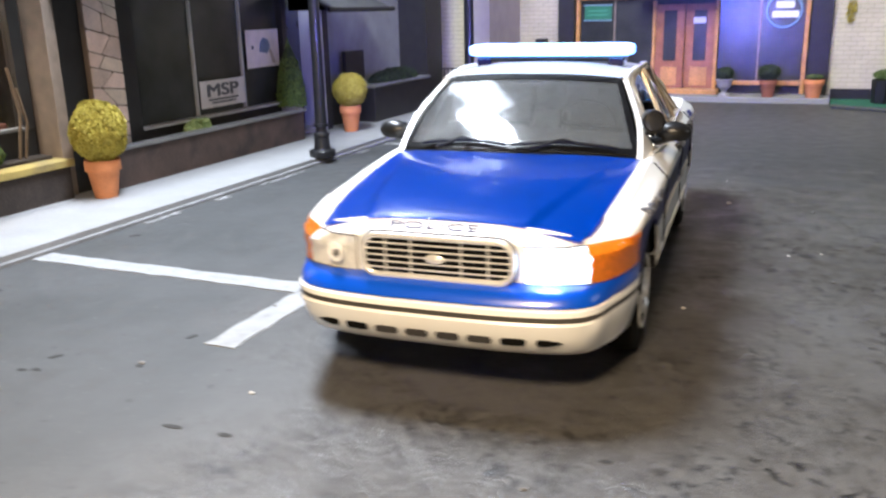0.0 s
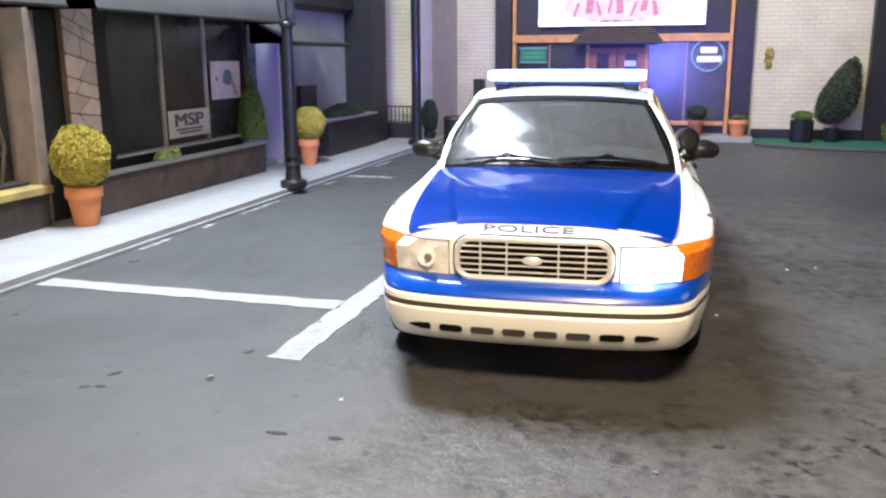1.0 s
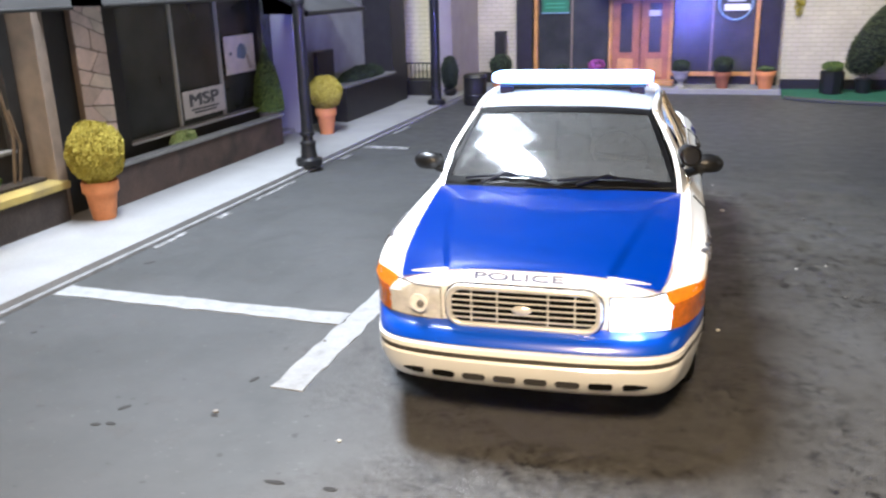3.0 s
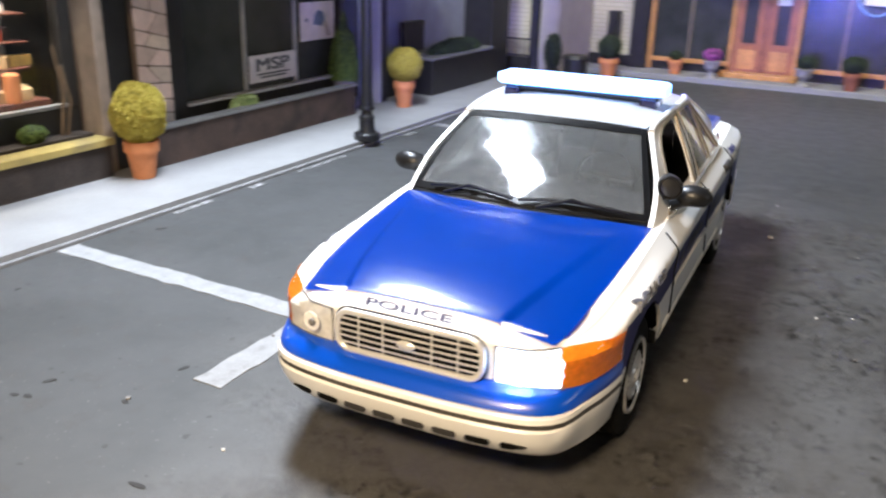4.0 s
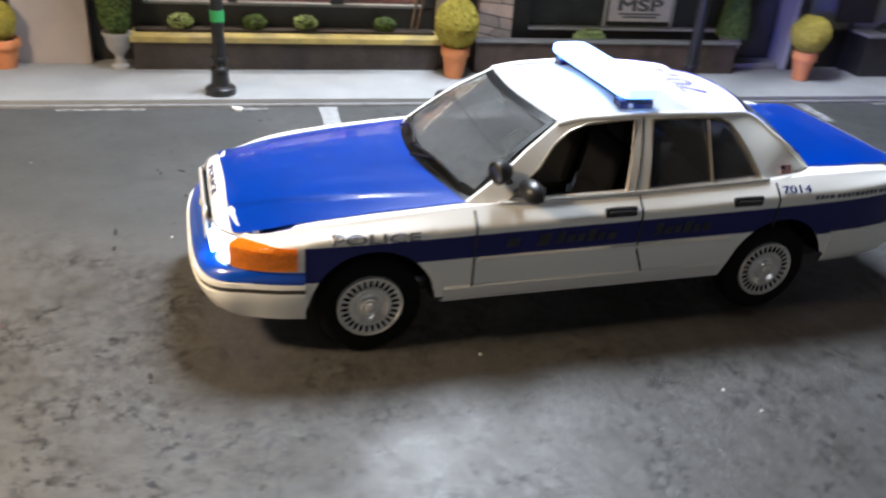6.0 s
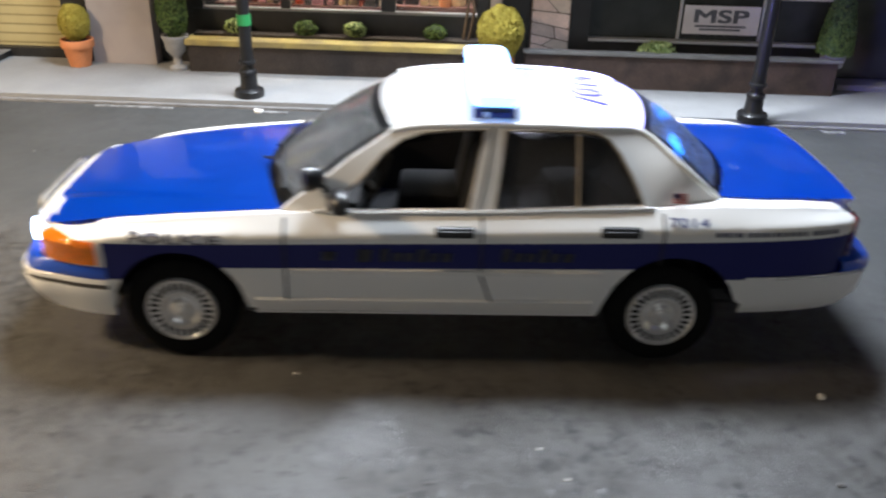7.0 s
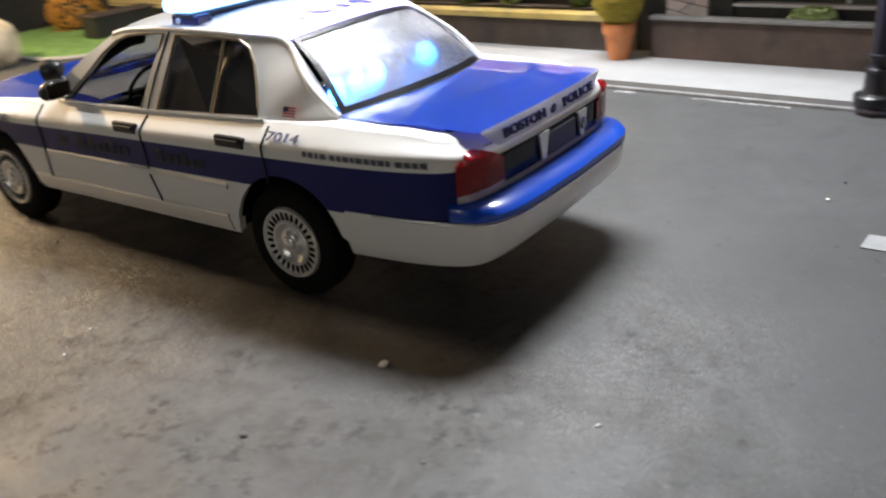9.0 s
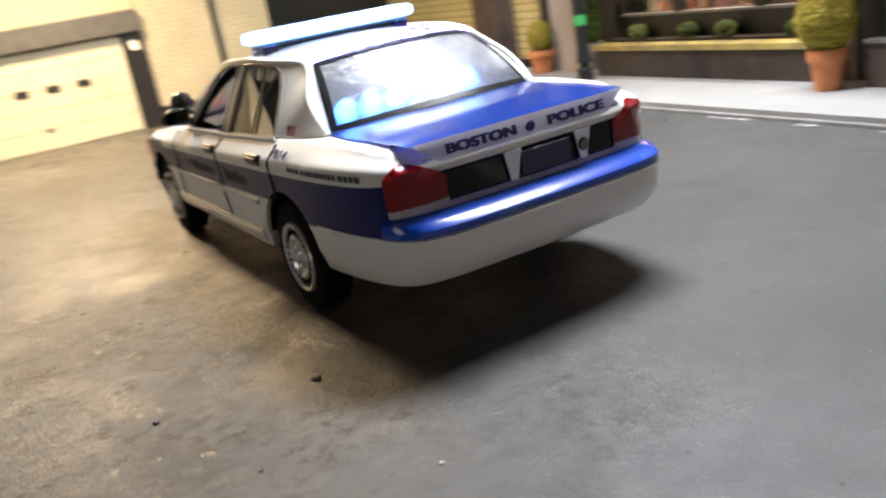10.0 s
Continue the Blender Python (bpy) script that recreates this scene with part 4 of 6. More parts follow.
    words = lettering("fleet_number", "7014", 0.23, 0.040, TEXT_BLUE, CAR, Matrix(), depth=0.003, bold=0.0010, label="navy fleet number")
    bend(words, lambda a, b, c: on_flank(side, 3.975 + side * a, 0.966 + b, 0.022 + c))
    fz, fy = 1.068, 3.935
    fx = pane_x(fy, fz) + 0.006
    flag = part("flag", boxed(-0.003, 0.003, -0.042, 0.042, -0.027, 0.027), PAPER, CAR, "small flag sticker", m=pose(side * fx, fy, fz, 0, -side * 20, 0) @ Matrix.Rotation(side * 0.10, 4, "Z"))
    for k in range(4):
        part("red_band", boxed(-0.0045, 0.0045, -0.042, 0.042, -0.004, 0.004), FLAG_RED, flag, m=Matrix.Translation((0, 0, -0.0225 + 0.015 * k)))
    part("canton", boxed(-0.005, 0.005, -0.042, -0.006, 0.0, 0.027), TEXT_BLUE, flag, "navy corner")

words = lettering("roof_number", "7014", 0.70, 0.21, ROOF_INK, CAR, Matrix(), depth=0.003, label="large navy roof number")


def on_roof(a, b, c):
    x, y = -0.06 - a, 3.47 - b
    s = x / roof_edge(y)
    u = (y - screen_top(s).y) / (rear_top(s).y - screen_top(s).y)
    return Vector((x, y, roof(u, (s + 1) / 2).z + 0.009 + c))


bend(words, on_roof)

# wheels


def wheel(label):
    tyre = lathe([(0.17, -0.10), (0.30, -0.10), (0.325, -0.085), (0.336, -0.05), (0.336, 0.05), (0.328, 0.08), (0.305, 0.097), (0.27, 0.101), (0.245, 0.097), (0.222, 0.098), (0.214, 0.085), (0.17, 0.07)], 44, axis="x")
    t = part("wheel", tyre, RUBBER, CAR, label, True)
    cap = lathe([(0.214, 0.076), (0.214, 0.098), (0.206, 0.110), (0.197, 0.109), (0.190, 0.100), (0.136, 0.092), (0.130, 0.105), (0.118, 0.108), (0.108, 0.098), (0.084, 0.084), (0.074, 0.086), (0.064, 0.104), (0.052, 0.110), (0.044, 0.106), (0.0, 0.106)], 48, axis="x")
    rim = part("hubcap", cap, SILVER, t, "silver vented hubcap", True)
    slot = boxed(-0.004, 0.004, -0.0098, 0.0098, -0.023, 0.023, bevel=0.003)
    first = part("vent", slot, VOID, rim, m=pose(0.0985, 0, 0, 0, 0, 0))
    n = 27
    for k in range(n):
        mm = Matrix.Rotation(2 * math.pi * k / n, 4, "X") @ Matrix.Translation((0.0975, 0, 0.163))
        if k == 0:
            first.matrix_basis = shrunk(mm)
        else:
            shared("vent", first.data, rim, mm)
    part("cap_centre", lathe([(0.036, 0.109), (0.038, 0.116), (0.030, 0.122), (0.0, 0.124)], 20, axis="x"), SILVER, rim, "raised round centre", True)
    return t


first_wheel = wheel("black tyre with vented silver hubcap")
spots = [(0.815, 0.98), (0.815, 3.893), (-0.815, 0.98), (-0.815, 3.893)]
first_wheel.matrix_basis = shrunk(pose(spots[0][0], spots[0][1], 0.335))
for x, y in spots[1:]:
    w = copy_thing(first_wheel, shrunk(pose(x, y, 0.335, 0, 0, 0 if x > 0 else 180)))
    w.parent = CAR
# dark wells and floor pan
part("floor_pan", boxed(-0.78, 0.78, 0.40, 4.80, 0.34, 0.46, bevel=0.04), BLACK, CAR, "black underbody")
for x, y in spots:
    r = 0.400 if y < 2 else 0.408
    y = y + (0.015 if y < 2 else 0.032)
    part("wheel_well", sheet(lambda u, v: Vector((math.copysign(lerp(0.45, 0.925, u), x), y + r * math.cos(lerp(0.26, math.pi - 0.26, v)), 0.335 + r * math.sin(lerp(0.26, math.pi - 0.26, v)))), 2, 20, 0.012), RUBBER, CAR, "black wheel arch liner")
    part("inner_well", boxed(-0.02, 0.02, -0.40, 0.40, -0.02, 0.40), RUBBER, CAR, m=Matrix.Translation((math.copysign(0.45, x), y, 0.335)))
# Unseen boxes added to stop light leaking down past the sills.
for x in (-0.85, 0.85):
    part("sill_floor", boxed(x - 0.075, x + 0.075, 1.38, 3.46, 0.35, 0.43), BLACK, CAR)

# tail: lamps, panel, bumper


def on_tail(x, z, out):
    j = 100 + int(np.argmin(np.abs(HALF[100:, 0] - abs(x))))
    q = flank(j, z, out)
    return Vector((math.copysign(q.x, x) if x else 0, q.y, z))


for side in (-1, 1):
    def tail(u, v, z0=0.742, z1=0.968, u0=0.53):
        lo = 100 + int(np.argmin(np.abs(HALF[100:, 0] - u0)))
        hi = 100 + int(np.argmin(np.abs(HALF[100:, 1] - 4.98)))
        f = lerp(lo, hi, u)
        i = int(f)
        zt = z1 - 0.10 * (1 - u) ** 2.2 - 0.075 * u ** 6
        z = lerp(z0 + 0.012 * (1 - u), zt, v)
        p = flank(i, z, 0.016).lerp(flank(min(i + 1, 149), z, 0.016), f - i)
        return Vector((side * p.x, p.y, p.z))
    lamp = part("tail_lamp", sheet(tail, 16, 6, 0.02), RED, CAR, "ribbed red tail lamp", True)
    part("reverse_lens", sheet(lambda u, v: tail(u, v * 0.17 - 0.17) + Vector((0, 0.002, 0)), 16, 2, 0.02), LAMP_CLEAR, lamp, "clear lower lens", True)

panel = part("number_plate_panel", sheet(lambda u, v: on_tail(lerp(-0.59, 0.59, v), lerp(0.74, 0.945, u), 0.006), 3, 20, 0.02), GLOSS_BLACK, CAR, "dark recessed panel")
part("number_plate", boxed(-0.155, 0.155, -0.008, 0.008, -0.06, 0.06, bevel=0.004), mat("dark_plate", (0.05, 0.05, 0.07), 0.4), panel, "small dark number plate", m=pose(-0.06, 5.108, 0.805))
for x in (0.135, -0.31):
    bm = prism([(-0.045, 0.075), (0.06, 0.075), (0.035, -0.07), (-0.005, -0.07)], 0.012, lambda a, b, d: (a, d, b))
    part("strobe_bracket", bm, CHROME, panel, "bright triangular bracket", m=pose(x, 5.104, 0.808))
part("rear_strobe", lathe([(0, 0), (0.035, 0), (0.03, 0.010), (0, 0.014)], 20), TINT, panel, "round clear strobe", True, m=pose(-0.30, 5.118, 0.81, -90, 0, 0))
part("tail_trim", sheet(lambda u, v: on_tail(lerp(-0.80, 0.80, v), lerp(0.705, 0.735, u), 0.014), 2, 40, 0.012), BRIGHT, CAR, "bright strip above the bumper", True)
lettering("boot_lettering", "BOSTON", 0.40, 0.050, TEXT_BLUE, CAR, pose(0.29, 5.091, 0.977, 78, 0, 178), bold=0.005, label="navy BOSTON lettering")
lettering("boot_lettering", "POLICE", 0.38, 0.050, TEXT_BLUE, CAR, pose(-0.30, 5.091, 0.977, 78, 0, 182), bold=0.005, label="navy POLICE lettering")
part("boot_emblem", lathe([(0, 0), (0.03, 0), (0.026, 0.006), (0, 0.008)], 16), TEXT_BLUE, CAR, "round navy emblem", True, m=pose(0.0, 5.093, 0.972, -100, 0, 0))
rbump = part("rear_bumper", belt_band(rear_part, [(0.36, -0.03), (0.365, 0.06), (0.44, 0.12), (0.54, 0.145), (0.60, 0.15), (0.615, 0.14)], thick=0.008, taper=True), WHITE, CAR, "white rear bumper", True)
part("bumper_top", belt_band(lambda y, x: y > 4.95, [(0.607, 0.08), (0.625, 0.16), (0.655, 0.16), (0.685, 0.125), (0.70, 0.03), (0.705, -0.01)], thick=0.01, taper=True), BLUE, rbump, "blue bumper top", True)
part("bumper_line", belt_band(lambda y, x: y > 4.5, [(0.596, 0.12), (0.600, 0.157), (0.610, 0.157), (0.614, 0.12)], thick=0.004, taper=True), CHROME, rbump, "thin bright line", True)

# mirrors and spotlight
for side in (-1, 1):
    bm = bmesh.new()
    bmesh.ops.create_uvsphere(bm, u_segments=20, v_segments=12, radius=1, matrix=Matrix.Diagonal((0.115, 0.075, 0.07, 1)))
    for q in bm.verts:
        if q.co.y > 0.035:
            q.co.y = 0.035
        if q.co.z < -0.05:
            q.co.z = -0.05
    mirror = part("door_mirror", bm, BLACK, CAR, "black door mirror", True, m=pose(side * 0.965, 1.965, 1.068 + 0.014 * side, 0, 0, side * 8))
    part("mirror_glass", boxed(-0.09, 0.09, 0.034, 0.040, -0.045, 0.05, bevel=0.002), MIRROR, mirror, "mirror glass")
    part("mirror_arm", tube([(0, 0, -0.02), (-side * 0.14, -0.03, -0.06)], 0.03, 8), BLACK, mirror, "", True)
spot = part("spotlight", lathe([(0.0, -0.07), (0.035, -0.065), (0.062, -0.035), (0.072, 0.01), (0.074, 0.045), (0.066, 0.052), (0.06, 0.04), (0.0, 0.035)], 22), BLACK, CAR, "black pillar spotlight", True, m=pose(0.85, 1.80, 1.175, 95, 0, 20))
part("spot_arm", tube([(0.85, 1.83, 1.16), (0.82, 1.88, 1.09), (0.77, 1.84, 1.06)], 0.016, 8), BLACK, CAR, "spotlight arm", True)
part("spot_lens", lathe([(0, 0.040), (0.058, 0.041), (0.045, 0.048), (0, 0.05)], 20), mat("spot_glass", (0.05, 0.05, 0.055), 0.1, 0.3), spot, "round lens", True)

# light bar
bar_base = part("light_bar", boxed(-0.56, 0.56, 2.76, 2.94, 1.475, 1.512, bevel=0.012), BLACK, CAR, "lit roof light bar on a black base")


def bar_lens(u, v):
    a = 2 * math.pi * v
    e = 0.42
    cy = math.copysign(abs(math.cos(a)) ** e, math.cos(a)) * 0.145
    cz = math.copysign(abs(math.sin(a)) ** e, math.sin(a)) * 0.044
    t = 2 * u - 1
    k = (1 - abs(t) ** 16) ** 0.5 if abs(t) < 1 else 0.0
    return Vector((0.615 * t, 2.85 + cy * (0.72 + 0.28 * k), 1.560 + cz * (0.72 + 0.28 * k)))


lens = sheet(bar_lens, 40, 28)
bmesh.ops.remove_doubles(lens, verts=lens.verts, dist=0.0005)
bmesh.ops.holes_fill(lens, edges=[e for e in lens.edges if e.is_boundary], sides=0)
bmesh.ops.recalc_face_normals(lens, faces=lens.faces)
part("bar_lens", lens, BAR_LIT, bar_base, "glowing blue-white lens", True)
for x in (-0.5, 0.5):
    part("bar_foot", boxed(x - 0.055, x + 0.055, 2.725, 2.975, 1.425, 1.500, bevel=0.012), FOOT_BLUE, bar_base, "dark blue mounting foot")
    part("foot_bolt", lathe([(0, 0), (0.018, 0), (0.018, 0.010), (0, 0.014)], 10), BRIGHT, bar_base, "bright bolt", m=pose(x + math.copysign(0.056, x), 2.80, 1.465, 0, math.copysign(90, x), 0))

# cabin
part("dashboard", sheet(lambda u, v: Vector((lerp(-0.70, 0.70, v), 1.62 + 0.42 * u - 0.12 * (1 - (2 * v - 1) ** 2) * (1 - u), 0.985 - 0.03 * u ** 3 + 0.010 * math.sin(9 * v))), 6, 16, 0.05), DASH, CAR, "dashboard coloured near black for cabin shade", True)
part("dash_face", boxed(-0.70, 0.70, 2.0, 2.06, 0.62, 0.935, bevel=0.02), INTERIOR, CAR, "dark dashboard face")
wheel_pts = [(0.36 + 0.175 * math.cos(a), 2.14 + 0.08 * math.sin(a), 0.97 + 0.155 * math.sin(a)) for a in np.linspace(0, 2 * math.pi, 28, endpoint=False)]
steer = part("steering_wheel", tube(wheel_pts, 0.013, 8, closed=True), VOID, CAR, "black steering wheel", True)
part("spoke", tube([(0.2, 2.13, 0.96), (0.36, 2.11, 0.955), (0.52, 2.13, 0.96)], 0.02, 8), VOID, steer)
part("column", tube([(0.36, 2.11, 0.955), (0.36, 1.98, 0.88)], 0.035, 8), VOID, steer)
# Dark panels added to hide the shell's white inside behind the windows.
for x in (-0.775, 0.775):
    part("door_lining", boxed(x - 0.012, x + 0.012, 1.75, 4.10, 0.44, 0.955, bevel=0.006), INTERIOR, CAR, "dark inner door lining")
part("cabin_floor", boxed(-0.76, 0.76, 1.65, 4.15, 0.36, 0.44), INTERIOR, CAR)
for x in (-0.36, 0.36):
    seat = part("front_seat", boxed(x - 0.27, x + 0.27, 2.25, 2.75, 0.44, 0.68, bevel=0.05), INTERIOR, CAR, "front seat coloured near black for cabin shade", True)
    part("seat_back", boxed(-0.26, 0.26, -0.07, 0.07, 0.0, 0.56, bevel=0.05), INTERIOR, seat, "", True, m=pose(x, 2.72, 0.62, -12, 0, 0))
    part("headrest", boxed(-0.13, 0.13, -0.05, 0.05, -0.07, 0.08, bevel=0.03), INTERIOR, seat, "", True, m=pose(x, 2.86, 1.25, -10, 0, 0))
bench = part("rear_seat", boxed(-0.68, 0.68, 3.30, 3.80, 0.44, 0.68, bevel=0.05), INTERIOR, CAR, "rear bench coloured near black for cabin shade", True)
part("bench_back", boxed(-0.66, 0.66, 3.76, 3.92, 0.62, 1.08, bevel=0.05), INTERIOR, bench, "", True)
# Unseen plate added to keep strobe light from leaking below the tail.
part("boot_floor", boxed(-0.70, 0.70, 4.15, 4.98, 0.44, 0.47), VOID, CAR, "unseen black plate that blocks strobe light in the boot")
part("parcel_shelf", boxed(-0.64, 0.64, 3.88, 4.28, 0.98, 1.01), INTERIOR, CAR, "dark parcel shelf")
part("cabin_partition", boxed(-0.64, 0.64, 2.98, 3.0, 0.62, 1.30), TINT, CAR, "clear screen behind the front seats")
for x0, x1, lamps in ((0.06, 0.56, (0.15, 0.31, 0.47)), (-0.46, -0.20, (-0.33,))):
    strobe = part("deck_strobe", boxed(x0, x1, 3.89, 3.97, 1.012, 1.155, bevel=0.01), BLACK, CAR, "blue strobe unit behind the rear window")
    for x in lamps:
        part("strobe_lens", lathe([(0.0, 0.0), (0.068, 0.0), (0.064, 0.014), (0.042, 0.030), (0.0, 0.036)], 20), DECK_LIT, strobe, "glowing blue dome", True, m=pose(x, 3.97, 1.085, -80, 0, 0))
part("room_mirror", boxed(-0.11, 0.11, 2.10, 2.125, 1.30, 1.355, bevel=0.01), BLACK, CAR, "inside mirror")


def out_of_true(p):
    """The old casting: its nose sits a little to the driver's side and its roof leans the other way."""
    return (0.036 - 0.012 * p.x) * max(0.0, 1 - p.y / 1.9) - 0.032 * min(1.3, max(0.0, (p.z - 0.98) / 0.42))


def settle(ob, m):
    m = m @ ob.matrix_basis
    back = m.inverted().to_3x3()
    for v in ob.data.vertices:
        v.co += back @ Vector((out_of_true((m @ v.co) / S) * S, 0, 0))
    for child in ob.children:
        settle(child, m)


for ob in list(CAR.children):
    if "hubcap" not in ob.get("label", ""):
        settle(ob, Matrix())

# ---- the street: x across (shops at minus), y along it towards the bar ----
rng = np.random.default_rng(7)
WALK_H = 0.08


def slab(name, bm, material, label, category, kind="structure"):
    return tagged(part(name, bm, material), label, category, kind=kind)


def ground_sheet():
    bm = bmesh.new()
    xs, ys = np.linspace(-40, 40, 41), np.linspace(-40, 40, 41)
    g = [[bm.verts.new((x, y, 0)) for y in ys] for x in xs]
    for i in range(40):
        for j in range(40):
            bm.faces.new((g[i][j], g[i + 1][j], g[i + 1][j + 1], g[i][j + 1]))
    return bm


slab("ground", ground_sheet(), ASPHALT, "grey painted asphalt street with dark worn patches", "street")


def blot(cx, cy, rx, ry, z, seed, n=40):
    r = np.random.default_rng(seed)
    k = 1 + 0.10 * r.standard_normal(n)
    k = (k + np.roll(k, 1) + np.roll(k, -1)) / 3
    bm = bmesh.new()
    bm.faces.new([bm.verts.new((cx + rx * k[i] * math.cos(2 * math.pi * i / n), cy + ry * k[i] * math.sin(2 * math.pi * i / n), z)) for i in range(n)])
    return bm


# pavement with a low kerb, and the bar's own step
corner = [(-4.82 + 0.70 * math.cos(a), -4.40 - 0.70 * math.sin(a)) for a in np.linspace(0, math.pi / 2, 10)]
slab("pavement", prism([(-9.0, 15.2), (-4.12, 15.2)] + corner + [(-9.0, -5.10)], WALK_H, lambda a, b, d: (a, b, d)), WALKWAY, "pale grey concrete pavement along the shops", "pavement")
slab("kerb", boxed(-4.115, -4.07, -4.40, 12.2, -0.02, 0.035, bevel=0.01), mat("kerb_grey", (0.20, 0.20, 0.205), 0.8, vary=0.2, vscale=6), "worn grey kerb edge", "kerb")
slab("bar_step", boxed(-4.1, 1.95, 13.87, 15.2, -0.02, 0.10, bevel=0.012), WALKWAY, "pale concrete step before the bar", "step")


def road_line(x0, x1, y0, y1, seed):
    """A flat brush-painted line with uneven edges."""
    r = np.random.default_rng(seed)
    n = 24
    long_y = (y1 - y0) > (x1 - x0)
    bm = bmesh.new()
    a, b = [], []
    for i in range(n + 1):
        t = i / n
        j, k = 0.008 * r.standard_normal(2)
        if long_y:
            a.append(bm.verts.new((x0 + j, lerp(y0, y1, t), 0.007)))
            b.append(bm.verts.new((x1 + k, lerp(y0, y1, t), 0.007)))
        else:
            a.append(bm.verts.new((lerp(x0, x1, t), y0 + j, 0.007)))
            b.append(bm.verts.new((lerp(x0, x1, t), y1 + k, 0.007)))
    for i in range(n):
        bm.faces.new((a[i], a[i + 1], b[i + 1], b[i]))
    low = bmesh.ops.extrude_face_region(bm, geom=bm.faces[:])
    bmesh.ops.translate(bm, verts=[q for q in low["geom"] if isinstance(q, bmesh.types.BMVert)], vec=(0, 0, -0.012))
    bmesh.ops.recalc_face_normals(bm, faces=bm.faces)
    return bm


for x0, x1, y0, y1 in ((-1.55, -1.345, 0.20, 2.30), (-4.05, -1.552, 1.19, 1.39), (-1.58, -1.385, 6.44, 8.6)):
    slab("road_line", road_line(x0, x1, y0, y1, int(100 * y0)), TAPE, "white painted parking bay line", "road marking")

for k, (y0, y1) in enumerate(((2.45, 2.95), (3.5, 3.72), (4.3, 5.2), (6.6, 6.85), (-1.6, -0.7), (0.3, 0.62), (8.6, 9.3))):
    slab("kerb_paint", road_line(-4.045 + 0.01 * (k % 3), -3.985 + 0.02 * (k % 2), y0, y1, 900 + k), FADED, "patch of old white paint along the kerb", "road marking")

slab("road_line", road_line(-4.04, -3.35, 7.40, 7.54, 77), FADED, "faded stub of a white bay line", "road marking")

# facade shells behind the shop fronts, one per building
def wall(name, x0, x1, y0, y1, z0, z1, material, label):
    return slab(name, boxed(x0, x1, y0, y1, z0, z1), material, label, "wall")


wall("wall_shops", -6.9, -6.7, -9.0, 15.2, 0.0, 4.6, DARKWOOD, "dark back wall inside the shops")
wall("wall_upper_shops", -6.7, -5.42, -1.2, 12.3, 2.55, 4.6, DARKWOOD, "black painted upper facade above the shops")
wall("shop_floor", -6.7, -5.76, -1.2, 8.3, 0.082, 0.14, DARKWOOD, "dark shop floor")
wall("shop_ceiling", -6.7, -5.76, -1.2, 8.3, 2.50, 2.545, CREAM_PLAIN, "pale shop ceiling")

# --- garage bay and plaster pier beyond the cafe
wall("wall_siding", -6.1, -5.85, -9.0, -2.62, WALK_H, 4.0, SIDING, "yellow clapboard wall")
wall("wall_siding_plinth", -5.85, -5.72, -9.0, -2.55, WALK_H, 0.20, DARKWOOD, "dark plinth under the yellow wall")
wall("wall_post", -5.9, -5.62, -2.60, -2.25, WALK_H, 4.0, DARKWOOD, "black corner post")
wall("wall_pier", -6.2, -5.55, -2.24, -1.42, WALK_H, 4.0, GREYWALL, "grey pink plaster pier")
wall("wall_recess", -6.0, -5.75, -1.41, -0.93, WALK_H, 4.0, DARKWOOD, "black recess beside the cafe")

# --- cafe front
CAFE = thing("cafe_front", pose(0, 0, 0), "cafe shop front with yellow sill and lit display windows", "shop front")
part("low_wall", boxed(-5.75, -5.30, -0.90, 2.86, WALK_H, 0.415), DARKBROWN, CAFE, "dark brown rough low wall")
part("sill", boxed(-5.78, -5.265, -0.93, 1.05, 0.415, 0.488, bevel=0.008), SILL_YELLOW, CAFE, "yellow ochre wooden sill")
part("sill", boxed(-5.78, -5.265, 1.056, 2.90, 0.415, 0.488, bevel=0.008), SILL_YELLOW, CAFE, "yellow ochre wooden sill")
part("planting_ledge", boxed(-5.74, -5.50, -0.88, 2.84, 0.49, 0.52), SOIL, CAFE, "dark planting ledge")
part("lower_panel", boxed(-5.80, -5.72, -0.93, 2.86, 0.49, 0.785, bevel=0.005), DARKWOOD, CAFE, "black panel under the windows")
for y0, y1 in ((-0.93, -0.78), (0.22, 0.34), (1.50, 1.68), (2.72, 2.86)):
    part("mullion", boxed(-5.82, -5.70, y0, y1, 0.79, 2.5, bevel=0.006), DARKWOOD, CAFE, "black mullion")
part("window_rail", boxed(-5.80, -5.69, -0.78, 2.72, 0.786, 0.82, bevel=0.004), SILL_GREY, CAFE, "grey window rail")
part("window_rail", boxed(-5.80, -5.69, -0.78, 2.72, 2.42, 2.5, bevel=0.004), DARKWOOD, CAFE)
for y0, y1 in ((-0.78, 0.22), (0.34, 1.50), (1.68, 2.72)):
    pane = part("pane", boxed(-5.762, -5.752, y0, y1, 0.82, 2.42), mat("cafe_glass", (0.80, 0.81, 0.80), 0.05, transmission=1.0) if "cafe_glass" not in bpy.data.materials else bpy.data.materials["cafe_glass"], CAFE, "clear shop pane")
    pane.visible_shadow = False
part("side_post", boxed(-5.72, -5.40, 2.88, 3.02, WALK_H, 2.55, bevel=0.01), TAN_POST, CAFE, "tan wooden post")
part("shop_lamp", boxed(-6.5, -5.95, -0.6, 2.6, 2.47, 2.495), mat("lit_shop_panel", (1, 0.9, 0.7), 0.5, emit=(1.0, 0.85, 0.66), power=5.0), CAFE, "lit ceiling panel of the cafe")

part("back_panel", boxed(-6.69, -6.62, -0.78, 1.60, 0.16, 2.45), SHELF_ROSE, CAFE, "pale rose back panel")
part("back_panel", boxed(-6.69, -6.62, 1.61, 2.72, 0.16, 2.45), SHELF_PALE, CAFE, "pale back panel")

